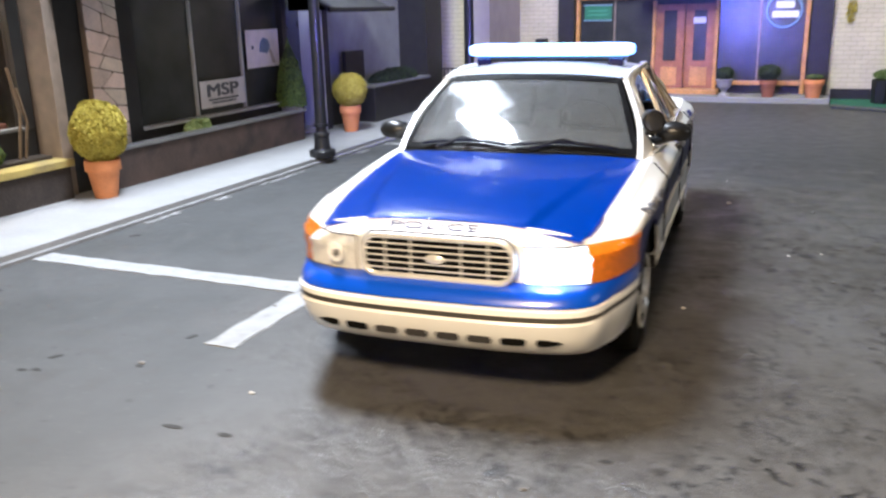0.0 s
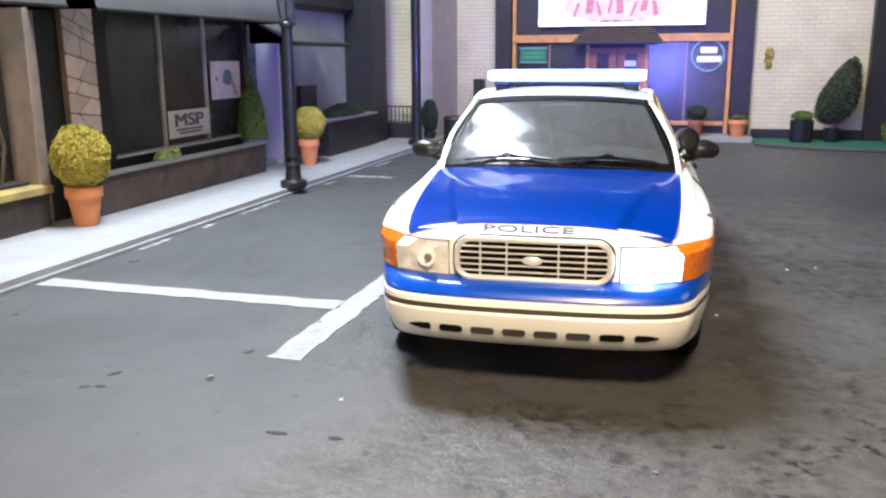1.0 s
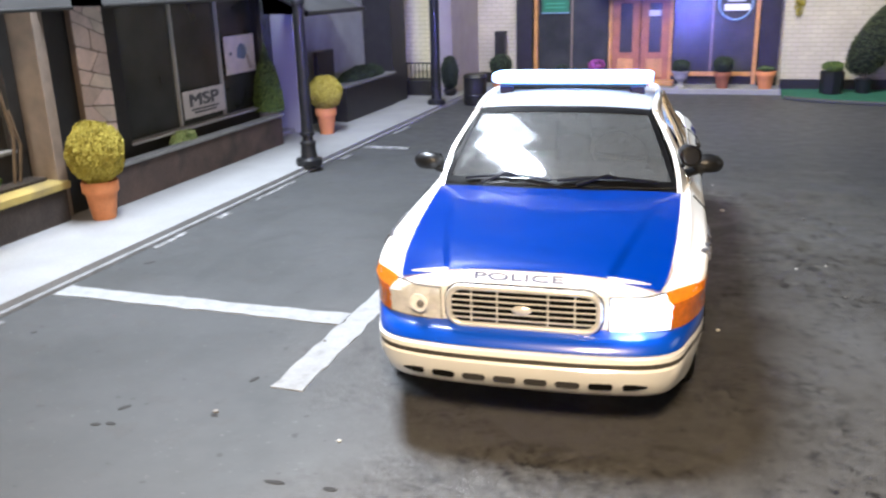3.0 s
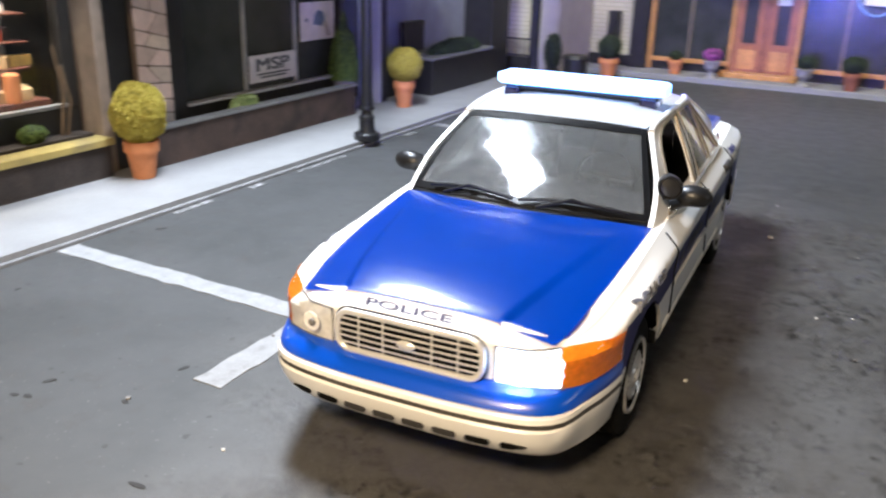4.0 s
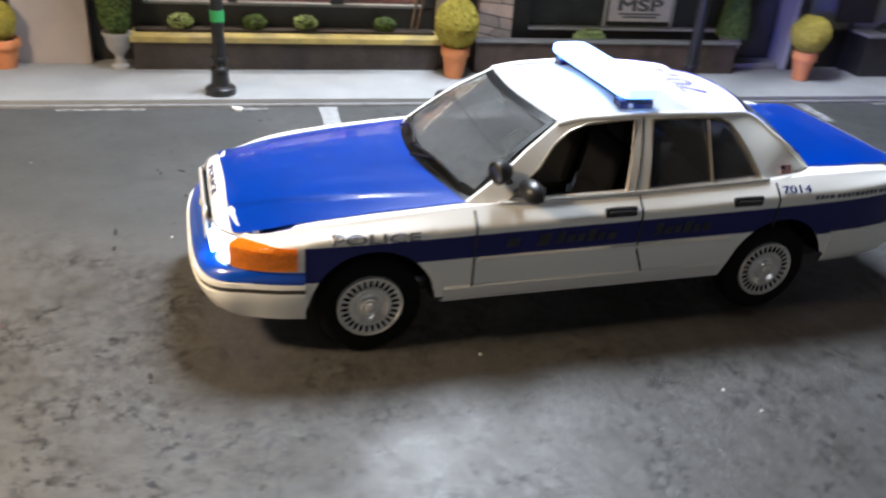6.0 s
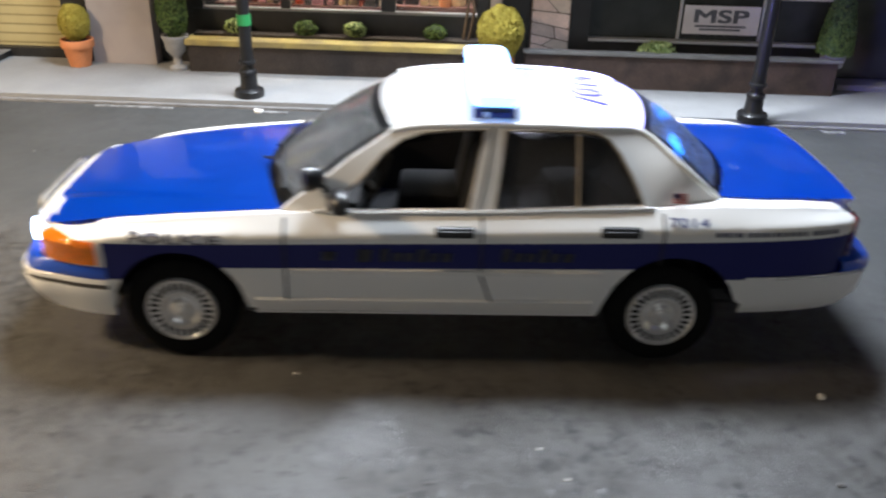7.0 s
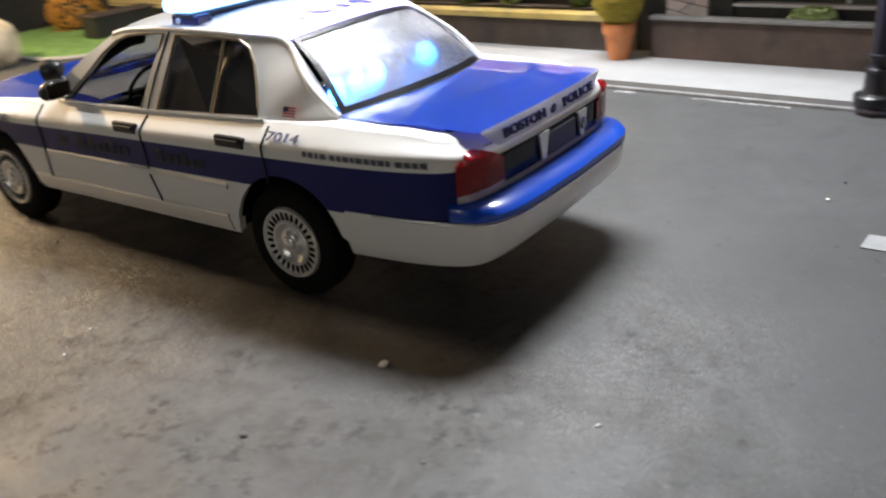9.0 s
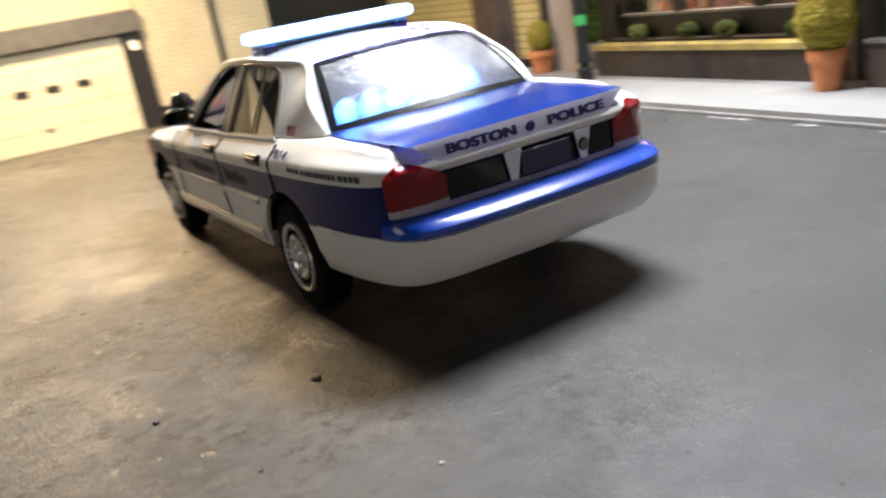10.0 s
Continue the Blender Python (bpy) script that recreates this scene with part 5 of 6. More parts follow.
# goods on shelves in the cafe window
def goods(y0, y1, z, x0, size, tints):
    y = y0
    while y < y1:
        w, h, d = size * (0.5 + rng.random()), size * (0.6 + 0.8 * rng.random()), 0.08 + 0.08 * rng.random()
        x = x0 + 0.10 * rng.random()
        m, word = tints[int(rng.integers(len(tints)))]
        if rng.random() < 0.3:
            bm = lathe([(0, 0), (w * 0.42, 0), (w * 0.45, h * 0.15), (w * 0.45, h * 0.75), (w * 0.25, h * 0.9), (w * 0.25, h), (0, h)], 10)
            tagged(part("jar", bm, m, smooth=True, m=pose(x, y + w / 2, z + 0.001)), word + " jar on the cafe shelf", "jar", "jars in the cafe window")
        else:
            tagged(part("display_box", boxed(x - d / 2, x + d / 2, y, y + w, z + 0.001, z + h, bevel=0.008), m), word + " goods box on the cafe shelf", "box", "goods in the cafe window")
        y += w + 0.008 + 0.03 * rng.random()


PINKISH = ((SHELF_PALE, "pale"), (SHELF_ROSE, "rose pink"), (SHELF_PALE, "pale"), (SHELF_TAN, "tan"), (SHELF_PALE, "pale"), (SHELF_RED, "red"), (SHELF_DARK, "dark"))
TANNISH = ((SHELF_TAN, "tan"), (SHELF_RED, "red"), (SHELF_OCHRE, "ochre yellow"), (SHELF_PALE, "pale"), (SHELF_DARK, "dark"))
for z in (0.80, 0.98, 1.16, 1.34, 1.54, 1.76):
    slab("display_shelf", boxed(-6.60, -6.06, -0.75, 1.57, z - 0.018, z, bevel=0.003), SHELF_BOARD, "brown wooden display shelf in the cafe window", "shelf", kind="object")
    goods(-0.70, 1.46, z, -6.22, 0.105, PINKISH)
slab("shop_counter", boxed(-6.55, -5.90, 1.62, 2.68, 0.40, 0.86, bevel=0.008), SHELF_BOARD, "dark red-brown counter inside the cafe", "counter", kind="object")
for z, x0 in ((0.861, -6.10), (1.16, -6.30), (1.42, -6.34), (1.70, -6.36)):
    if z > 0.9:
        slab("display_shelf", boxed(-6.60, -6.16, 1.62, 2.68, z - 0.018, z, bevel=0.003), SHELF_BOARD, "brown wooden display shelf in the cafe window", "shelf", kind="object")
    goods(1.66, 2.54, z, x0, 0.17, TANNISH)
tagged(part("orange_tin", lathe([(0, 0), (0.075, 0), (0.08, 0.02), (0.08, 0.27), (0.06, 0.29), (0, 0.29)], 18), TERRA, smooth=True, m=pose(-5.96, 2.30, 0.861)), "bright orange tin on the cafe counter", "tin")
tagged(part("menu_board", boxed(-6.617, -6.60, 0.4, 1.4, 1.95, 2.40, bevel=0.005), SHELF_PALE), "pale menu board on the cafe's back wall", "board")

# --- stone pier and the MSP shop
wall("wall_pilaster", -6.0, -5.44, 3.02, 3.37, WALK_H, 2.55, DARKWOOD, "black pilaster beside the stone pier")
PIER = slab("wall_stone_pier", boxed(-5.9, -5.39, 3.38, 3.86, WALK_H, 2.55), MORTAR, "pier faced with pale pink flagstones in dark joints", "wall")
wall("wall_pilaster_right", -6.0, -5.42, 3.87, 4.10, WALK_H, 2.55, DARKWOOD, "black pilaster beside the shop window")

MSP = thing("record_shop_front", pose(0, 0, 0), "black shop front with dark windows and an MSP sign", "shop front")
part("bulkhead", boxed(-5.62, -5.46, 4.10, 7.22, WALK_H, 0.60, bevel=0.004), DARKWOOD, MSP, "black bulkhead")
part("window_sill", boxed(-5.60, -5.42, 4.10, 7.22, 0.60, 0.635, bevel=0.006), ALU, MSP, "pale window sill")
for y0, y1 in ((4.10, 5.19), (5.225, 6.19), (6.225, 7.12)):
    part("pane", boxed(-5.56, -5.54, y0, y1, 0.636, 2.48), SHOPGLASS, MSP, "dark shop pane")
for y in (5.19, 6.19):
    part("mullion", boxed(-5.55, -5.50, y, y + 0.035, 0.636, 2.48, bevel=0.005), ALU, MSP, "thin pale mullion")
part("jamb", boxed(-5.60, -5.44, 7.12, 7.24, 0.636, 2.48, bevel=0.005), DARKWOOD, MSP, "black jamb")
part("head_rail", boxed(-5.60, -5.44, 4.10, 7.24, 2.485, 2.55), DARKWOOD, MSP)
part("door", boxed(-5.78, -5.73, 7.26, 8.02, 0.16, 2.2, bevel=0.006), SHOPGLASS, MSP, "dark glazed door")
part("door_step", boxed(-5.80, -5.45, 7.26, 8.02, WALK_H, 0.15, bevel=0.008), WALKWAY, MSP, "pale door step")
part("door_frame", boxed(-5.80, -5.36, 8.03, 8.10, WALK_H, 2.5, bevel=0.006), ALU, MSP, "pale door frame edge")
part("door_frame", boxed(-5.80, -5.36, 8.105, 8.26, WALK_H, 2.5, bevel=0.006), DARKWOOD, MSP, "black door post")
for k in range(2):
    part("curtain", sheet(lambda u, v: Vector((-5.50 + 0.012 * math.sin(14 * v), lerp((5.25, 6.30)[k], (6.17, 7.05)[k], v), 2.46 - (0.10 + 0.16 * (2 * v - 1) ** 2) * u)), 6, 24, 0.006), AWNING, MSP, "grey gathered valance", True)

SIGN = tagged(part("shop_sign", boxed(-5.495, -5.48, 5.245, 6.165, 0.715, 1.06, bevel=0.004), mat("faded_card", (0.72, 0.68, 0.69), 0.7, vary=0.08, vscale=4)), "white card sign with dark MSP letters", "sign")
lettering("sign_letters", "MSP", 0.66, 0.16, TEXT_GREY, SIGN, pose(-5.477, 5.70, 0.935, 90, 0, 90), bold=0.010, label="black block letters")
for k, (w, z) in enumerate(((0.62, 0.815), (0.50, 0.775))):
    part("sign_bar", boxed(-5.479, -5.475, 5.70 - w / 2, 5.70 + w / 2, z - 0.012, z + 0.012), TEXT_GREY, SIGN, "small lettering bar")
POSTER = tagged(part("poster", boxed(-5.495, -5.484, 6.29, 7.06, 1.15, 1.66, bevel=0.003), mat("poster_paper", (0.72, 0.64, 0.58), 0.7, vary=0.15, vscale=4)), "pale poster with a blue-grey patch in the window", "poster")
part("poster_patch", prism([(0, 0), (0.18, -0.03), (0.26, 0.06), (0.22, 0.16), (0.1, 0.19), (0.02, 0.12)], 0.004, lambda a, b, d: (-5.483 + d, 6.58 + a, 1.36 + b)), mat("blue_grey_ink", (0.16, 0.20, 0.26), 0.7, vary=0.2, vscale=8), POSTER, "blue-grey printed patch")
part("poster_patch", prism([(0, 0), (0.05, 0), (0.05, 0.05), (0, 0.05)], 0.004, lambda a, b, d: (-5.483 + d, 6.40 + a, 1.40 + b)), TEXT_GREY, POSTER)
part("poster_patch", prism([(0, 0), (0.06, 0.02), (0.16, -0.19), (0.08, -0.19)], 0.004, lambda a, b, d: (-5.483 + d, 6.80 + a, 1.38 + b)), mat("ochre_ink", (0.42, 0.34, 0.26), 0.7), POSTER)

PLANTER = thing("window_planter", pose(0, 0, 0), "long brown window planter with a grey wooden rim", "planter")
part("planter_wall", boxed(-5.24, -5.16, 3.32, 7.10, WALK_H, 0.485, bevel=0.006), BROWNWALL, PLANTER, "brown rough front wall")
part("planter_wall", boxed(-5.45, -5.24, 7.02, 7.10, WALK_H, 0.485, bevel=0.006), BROWNWALL, PLANTER)
part("planter_wall", boxed(-5.38, -5.24, 3.32, 3.40, WALK_H, 0.485, bevel=0.006), BROWNWALL, PLANTER)
part("rim", boxed(-5.27, -5.13, 3.30, 7.14, 0.487, 0.527, bevel=0.008), SILL_GREY, PLANTER, "grey wooden rim")
part("soil", boxed(-5.45, -5.24, 3.86, 7.02, 0.36, 0.41), SOIL, PLANTER, "dark soil")

# awnings


def awning(y0, y1, x_in, x_out, z_low, z_high, label, round_front=True):
    a = thing("awning", pose(0, 0, 0), label, "awning")

    def fn(u, v):
        t = u * math.pi / 2
        if round_front:
            return Vector((lerp(x_in, x_out, math.sin(t) ** 0.9), lerp(y0, y1, v), z_low + (z_high - z_low) * math.cos(t) ** 0.8))
        return Vector((lerp(x_in, x_out, u), lerp(y0, y1, v), lerp(z_high, z_low, u)))
    part("canopy", sheet(fn, 14, 30, 0.02), AWNING, a, "grey canvas canopy", True)
    for y in (y0, y1):
        bm = bmesh.new()
        ring = [bm.verts.new(fn(k / 12, 0) * 1) for k in range(13)]
        for q in ring:
            q.co.y = y
        ring.append(bm.verts.new((x_in, y, z_low)))
        bm.faces.new(ring)
        bmesh.ops.solidify(bm, geom=bm.faces[:], thickness=0.015)
        part("awning_end", bm, AWNING, a, "rounded canvas end")
    part("front_bar", tube([(x_out, y0, z_low), (x_out, y1, z_low)], 0.018 if round_front else 0.034, 8), DARKWOOD, a)
    return a


awning(2.95, 7.15, -5.43, -4.62, 2.16, 2.72, "grey rounded canvas awning over the record shop")
awning(-0.9, 2.55, -5.43, -4.62, 2.16, 2.72, "grey rounded canvas awning over the cafe")
awning(7.30, 9.35, -5.43, -4.75, 1.90, 2.22, "small sloping dark awning over the shop door", False)

# --- the grey-windowed shop further along
HALL = thing("end_shop_front", pose(0, 0, 0), "shop front with dusty grey windows in black framing", "shop front")
part("pane", boxed(-5.66, -5.62, 8.28, 11.30, 0.62, 2.48), GREYGLASS, HALL, "dusty grey pane")
part("head_rail", boxed(-5.68, -5.50, 8.28, 11.30, 2.485, 2.55), DARKWOOD, HALL)
part("bulkhead", boxed(-5.70, -5.52, 8.28, 11.30, WALK_H, 0.62), DARKWOOD, HALL, "black bulkhead")
part("corner_post", boxed(-5.70, -5.06, 11.31, 12.05, WALK_H, 4.6, bevel=0.01), DARKWOOD, HALL, "black corner post")
part("planter_box", boxed(-5.50, -5.02, 9.08, 11.29, WALK_H, 0.64, bevel=0.008), DARKWOOD, HALL, "black planter box")
part("planter_rim", boxed(-5.50, -4.98, 9.05, 11.29, 0.645, 0.69, bevel=0.008), SILL_GREY, HALL, "grey planter rim")
tagged(part("notice_board", boxed(-5.42, -5.34, 8.74, 9.36, 0.78, 1.25, bevel=0.01), DARKWOOD), "small black notice board on a post", "notice board")
tagged(part("board_post", boxed(-5.40, -5.36, 9.0, 9.04, WALK_H, 0.78), DARKWOOD), "thin black post under the notice board", "post")

# --- end wall with the bar
wall("wall_end_left", -5.6, -4.72, 12.85, 13.0, 0.0, 4.6, CREAM, "cream painted brick wall")
wall("wall_end_pier", -4.71, -4.35, 12.8, 14.9, 0.0, 4.6, GREYWALL, "grey plaster pier")
wall("wall_end_middle", -4.34, -3.45, 14.7, 14.9, 0.0, 4.6, CREAM, "cream painted brick wall")
wall("wall_end_right", 1.90, 4.05, 14.7, 14.9, 0.0, 4.6, CREAM, "cream painted brick wall")
wall("wall_end_corner", 4.06, 5.2, 14.5, 14.9, 0.0, 4.6, DARKWOOD, "black corner column")
wall("wall_end_far", 5.21, 16.0, 14.7, 14.9, 0.0, 4.6, CREAM, "cream painted brick wall")
slab("baseboard_right", boxed(1.96, 4.05, 14.64, 14.695, 0.0, 0.22, bevel=0.01), DARKWOOD, "black skirting along the cream wall", "skirting")
slab("baseboard_middle", boxed(-4.34, -3.46, 14.64, 14.695, 0.1, 0.32, bevel=0.01), DARKWOOD, "black skirting along the cream wall", "skirting")
BAR = thing("tavern", pose(0, 0, 0), "bar front with orange wood trim, dark windows and wooden doors", "shop front")
part("facade", boxed(-3.08, 1.50, 14.72, 14.9, 0.10, 4.6), DARKWOOD, BAR, "black facade")
part("column", boxed(-3.44, -3.09, 14.55, 14.9, 0.10, 4.6, bevel=0.008), DARKWOOD, BAR, "black column")
part("column", boxed(1.51, 1.89, 14.55, 14.9, 0.10, 4.6, bevel=0.008), DARKWOOD, BAR, "black column")
part("beam", boxed(-3.07, 1.49, 14.60, 14.715, 1.98, 2.14, bevel=0.008), ORANGEWOOD, BAR, "orange wood beam")
part("post", boxed(-3.07, -2.99, 14.62, 14.715, 0.11, 1.975, bevel=0.006), ORANGEWOOD, BAR, "orange wood post")
part("post", boxed(1.41, 1.49, 14.62, 14.715, 0.11, 1.975, bevel=0.006), ORANGEWOOD, BAR, "orange wood post")
part("post", boxed(-3.07, -3.0, 14.62, 14.715, 2.145, 4.0, bevel=0.006), ORANGEWOOD, BAR)
part("post", boxed(1.42, 1.49, 14.62, 14.715, 2.145, 4.0, bevel=0.006), ORANGEWOOD, BAR)
for x0, x1 in ((-2.98, -2.28), (-2.24, -1.45), (-0.18, 0.58), (0.62, 1.40)):
    part("pane", boxed(x0, x1, 14.70, 14.716, 0.36, 1.97), SHOPGLASS, BAR, "dark bar window")
for x in (-2.28, 0.58):
    part("mullion", boxed(x, x + 0.035, 14.68, 14.717, 0.36, 1.97), TAN_POST, BAR, "thin wood mullion")
for x0, x1 in ((-2.98, -1.45), (-0.18, 1.40)):
    part("lower_rail", boxed(x0, x1, 14.64, 14.715, 0.27, 0.355, bevel=0.006), ORANGEWOOD, BAR, "orange wood lower rail")
for x0, x1 in ((-1.40, -0.83), (-0.81, -0.24)):
    leaf = part("door", boxed(x0, x1, 14.64, 14.70, 0.11, 1.86, bevel=0.006), DOORWOOD, BAR, "wooden bar door with a tall dark pane")
    part("pane", boxed(x0 + 0.16, x1 - 0.16, 14.628, 14.642, 0.75, 1.74), SHOPGLASS, leaf)
    part("panel", boxed(x0 + 0.12, x1 - 0.12, 14.628, 14.642, 0.25, 0.62, bevel=0.006), ORANGEWOOD, leaf)
part("notice", boxed(-0.66, -0.42, 14.615, 14.625, 1.48, 1.60), PAPER, BAR, "small white notice")
for x in (-1.45, -0.22):
    part("jamb", boxed(x - 0.02, x + 0.045, 14.60, 14.70, 0.11, 1.93, bevel=0.006), ORANGEWOOD, BAR, "orange wood jamb")
part("door_step", boxed(-1.55, -0.1, 14.30, 14.62, 0.102, 0.2, bevel=0.01), ORANGEWOOD, BAR, "wooden door step")
hood_pts = [(-1.72, 1.95), (0.14, 1.95), (-0.10, 2.27), (-1.48, 2.27)]
hood_bm = bmesh.new()
lo = [hood_bm.verts.new((x, 14.14 if z < 2 else 14.55, z)) for x, z in hood_pts]
hi = [hood_bm.verts.new((x, 14.6, z)) for x, z in hood_pts]
hood_bm.faces.new(lo)
hood_bm.faces.new(hi)
for i in range(4):
    hood_bm.faces.new((lo[i], lo[(i + 1) % 4], hi[(i + 1) % 4], hi[i]))
bmesh.ops.recalc_face_normals(hood_bm, faces=hood_bm.faces)
porch = part("porch_roof", hood_bm, SHINGLE, BAR, "brown-black shingled porch roof")
for r in range(5):
    z = 1.965 + 0.06 * r
    t = (z - 1.95) / 0.32
    part("shingle_course", boxed(lerp(-1.72, -1.48, t) - 0.01, lerp(0.14, -0.10, t) + 0.01, lerp(14.14, 14.55, t) - 0.012, lerp(14.14, 14.55, t) + 0.04, z - 0.012, z + 0.03), SHINGLE, porch)

BOARD = tagged(part("bar_sign", boxed(-2.50, 0.93, 14.56, 14.60, 2.31, 3.5, bevel=0.006), mat("sign_white", (0.85, 0.84, 0.84), 0.5, emit=(1.0, 0.97, 0.98), power=0.35)), "white lit sign board with pink script bars", "sign")
part("sign_tint", prism([(-1.95 + 1.1 * (1 - math.cos(a)), 2.72 + 0.34 * math.sin(a)) for a in np.linspace(0, 2 * math.pi, 28, endpoint=False)], 0.004, lambda a, b, d: (a, 14.557 - d, b)), mat("faint_pink_ink", (0.74, 0.56, 0.60), 0.6, vary=0.2, vscale=5), BOARD, "faint pink cloud behind the script")
INK = mat("faded_red_ink", (0.50, 0.20, 0.23), 0.6, vary=0.25, vscale=9)
for k, (x, w, lean, z0) in enumerate(((-1.78, 0.07, 0.10, 2.47), (-1.50, 0.16, 0.02, 2.55), (-1.22, 0.06, -0.08, 2.50), (-1.05, 0.06, 0.06, 2.56), (-0.86, 0.15, -0.02, 2.54), (-0.60, 0.06, 0.12, 2.48), (-0.38, 0.13, 0.05, 2.58), (-0.10, 0.10, -0.06, 2.50))):
    part("sign_script", prism([(x, z0), (x + w, z0 + 0.03), (x + w + lean, z0 + 0.30), (x + lean, z0 + 0.33)], 0.005, lambda a, b, d: (a, 14.552 - d, b)), INK, BOARD, "faded red script bar")
for k in range(6):
    part("sign_bar", boxed(-1.70 + 0.26 * k, -1.54 + 0.26 * k, 14.553, 14.558, 2.395, 2.425), mat("pale_pink_ink", (0.6, 0.42, 0.42), 0.6) if "pale_pink_ink" not in bpy.data.materials else bpy.data.materials["pale_pink_ink"], BOARD, "small pale pink bar")
GS = tagged(part("green_sign", boxed(-2.90, -2.33, 14.66, 14.69, 1.58, 1.86, bevel=0.006), GREEN_SIGN), "small green sign in the bar window", "sign")
part("sign_edge", boxed(-2.92, -2.31, 14.652, 14.662, 1.86, 1.885), SIGN_BLUE, GS, "pale edge")
part("sign_edge", boxed(-2.92, -2.31, 14.652, 14.662, 1.555, 1.58), SIGN_BLUE, GS, "pale edge")
for z in (1.68, 1.76):
    part("sign_bar", boxed(-2.82, -2.42, 14.655, 14.66, z - 0.015, z + 0.015), mat("mid_green", (0.06, 0.3, 0.15), 0.5) if "mid_green" not in bpy.data.materials else bpy.data.materials["mid_green"], GS)
ring = [(1.02 + 0.315 * math.cos(a), 14.66, 1.70 + 0.315 * math.sin(a)) for a in np.linspace(0, 2 * math.pi, 40, endpoint=False)]
NEON = tagged(part("beer_sign", tube(ring, 0.022, 6, closed=True), SIGN_BLUE, smooth=True), "round steel-blue beer sign with white bars", "sign")
part("sign_word", boxed(0.86, 1.20, 14.65, 14.67, 1.74, 1.87, bevel=0.02), PAPER, NEON, "white word bar", m=pose(0, 0, 0))
part("sign_word", boxed(0.80, 1.29, 14.65, 14.67, 1.56, 1.69, bevel=0.02), PAPER, NEON, "white word bar")

# green mat on the corner
slab("green_mat", prism([(1.97, 14.63), (1.97, 13.36), (2.3, 13.10), (2.9, 12.82), (3.6, 12.66), (4.6, 12.58), (6.5, 12.6), (6.5, 14.49), (4.05, 14.49), (4.05, 14.63)], 0.03, lambda a, b, d: (a, b, 0.0 + d)), FELT, "green felt mat in the street corner", "mat")
slab("mat_kerb", tube([(1.99, 13.30, 0.03), (2.3, 13.06, 0.03), (2.9, 12.78, 0.03), (3.6, 12.62, 0.03), (4.6, 12.54, 0.03), (6.5, 12.56, 0.03)], 0.04, 8), mat("dark_kerb", (0.06, 0.065, 0.065), 0.8), "dark edging round the green mat", "kerb")


# ---- plants and pots ----
def leaves(count, place, size, seed):
    """Many small folded leaves; place(rng) gives a point and an outward way."""
    r = np.random.default_rng(seed)
    vs, fs = [], []
    for _ in range(count):
        p, nrm = place(r)
        nrm = nrm + r.normal(0, 0.55, 3)
        nrm /= np.linalg.norm(nrm) + 1e-9
        a = np.cross(nrm, r.normal(0, 1, 3))
        a /= np.linalg.norm(a) + 1e-9
        b = np.cross(nrm, a)
        s = size * (0.6 + 0.8 * r.random())
        k = len(vs)
        vs += [p - a * s, p + b * s * 0.55 + nrm * s * 0.3, p + a * s, p - b * s * 0.55 + nrm * s * 0.3]
        fs.append((k, k + 1, k + 2, k + 3))
    me = bpy.data.meshes.new("leaves")
    me.from_pydata([tuple(v * S) for v in np.array(vs)], [], fs)
    return me


def crown(name, parent, count, place, size, material, seed, label=""):
    me = leaves(count, place, size, seed)
    me.materials.append(material)
    ob = new(name, me)
    ob.parent = parent
    if label:
        ob["label"] = label
    return ob


def ball_place(cx, cy, cz, rx, ry, rz, rough=0.06):
    def place(r):
        d = r.normal(0, 1, 3)
        d /= np.linalg.norm(d)
        k = 1 - abs(r.normal(0, rough)) + 0.03 * math.sin(7 * d[0] + 5 * d[2]) + 0.03 * math.sin(9 * d[1] + 3)
        return np.array([cx + rx * d[0] * k, cy + ry * d[1] * k, cz + rz * d[2] * k]), d
    return place


def cone_place(cz, h, r0):
    def place(r):
        t = 1 - math.sqrt(r.random())
        a = 2 * math.pi * r.random()
        rad = r0 * math.sin(math.pi * (0.18 + 0.82 * (1 - t)) * 0.55) ** 1.1 * (1 - t * 0.25) * (1 - abs(r.normal(0, 0.08)))
        rad *= min(1, (1 - t) * 2.6 + 0.08)
        return np.array([rad * math.cos(a), rad * math.sin(a), cz + h * t]), np.array([math.cos(a), math.sin(a), 0.3])
    return place


def core(parent, rx, ry, rz, cz, material):
    bm = bmesh.new()
    bmesh.ops.create_icosphere(bm, subdivisions=3, radius=1, matrix=Matrix.Translation((0, 0, cz)) @ Matrix.Diagonal((rx, ry, rz, 1)))
    for q in bm.verts:
        q.co += 0.02 * noise.noise_vector(q.co * 6)
    return part("inner_foliage", bm, material, parent, "", True)


def pot(parent, r, h, material, square=False):
    prof = [(r * 0.62, 0), (r * 0.64, 0.01), (r * 0.86, h * 0.68), (r * 0.87, h * 0.70), (r * 0.98, h * 0.71), (r, h * 0.74), (r, h * 0.97), (r * 0.97, h), (r * 0.86, h), (r * 0.84, h * 0.9), (0.0, h * 0.9)]
    p = part("pot", lathe(prof, 28), material, parent, "", True)
    part("soil", lathe([(0.0, h * 0.88), (r * 0.84, h * 0.88), (r * 0.7, h * 0.93), (0.0, h * 0.95)], 20), SOIL, parent)
    return p


CORE_YELLOW = mat("yellow_moss", (0.27, 0.22, 0.03), 0.9, bump=0.8, bscale=25, vary=0.3, vscale=12)
CORE_GREEN = mat("green_moss", (0.035, 0.055, 0.015), 0.9, bump=0.8, bscale=25, vary=0.3, vscale=12)
CORE_DARK = mat("dark_moss", (0.012, 0.018, 0.01), 0.9, bump=0.8, bscale=25, vary=0.3, vscale=12)


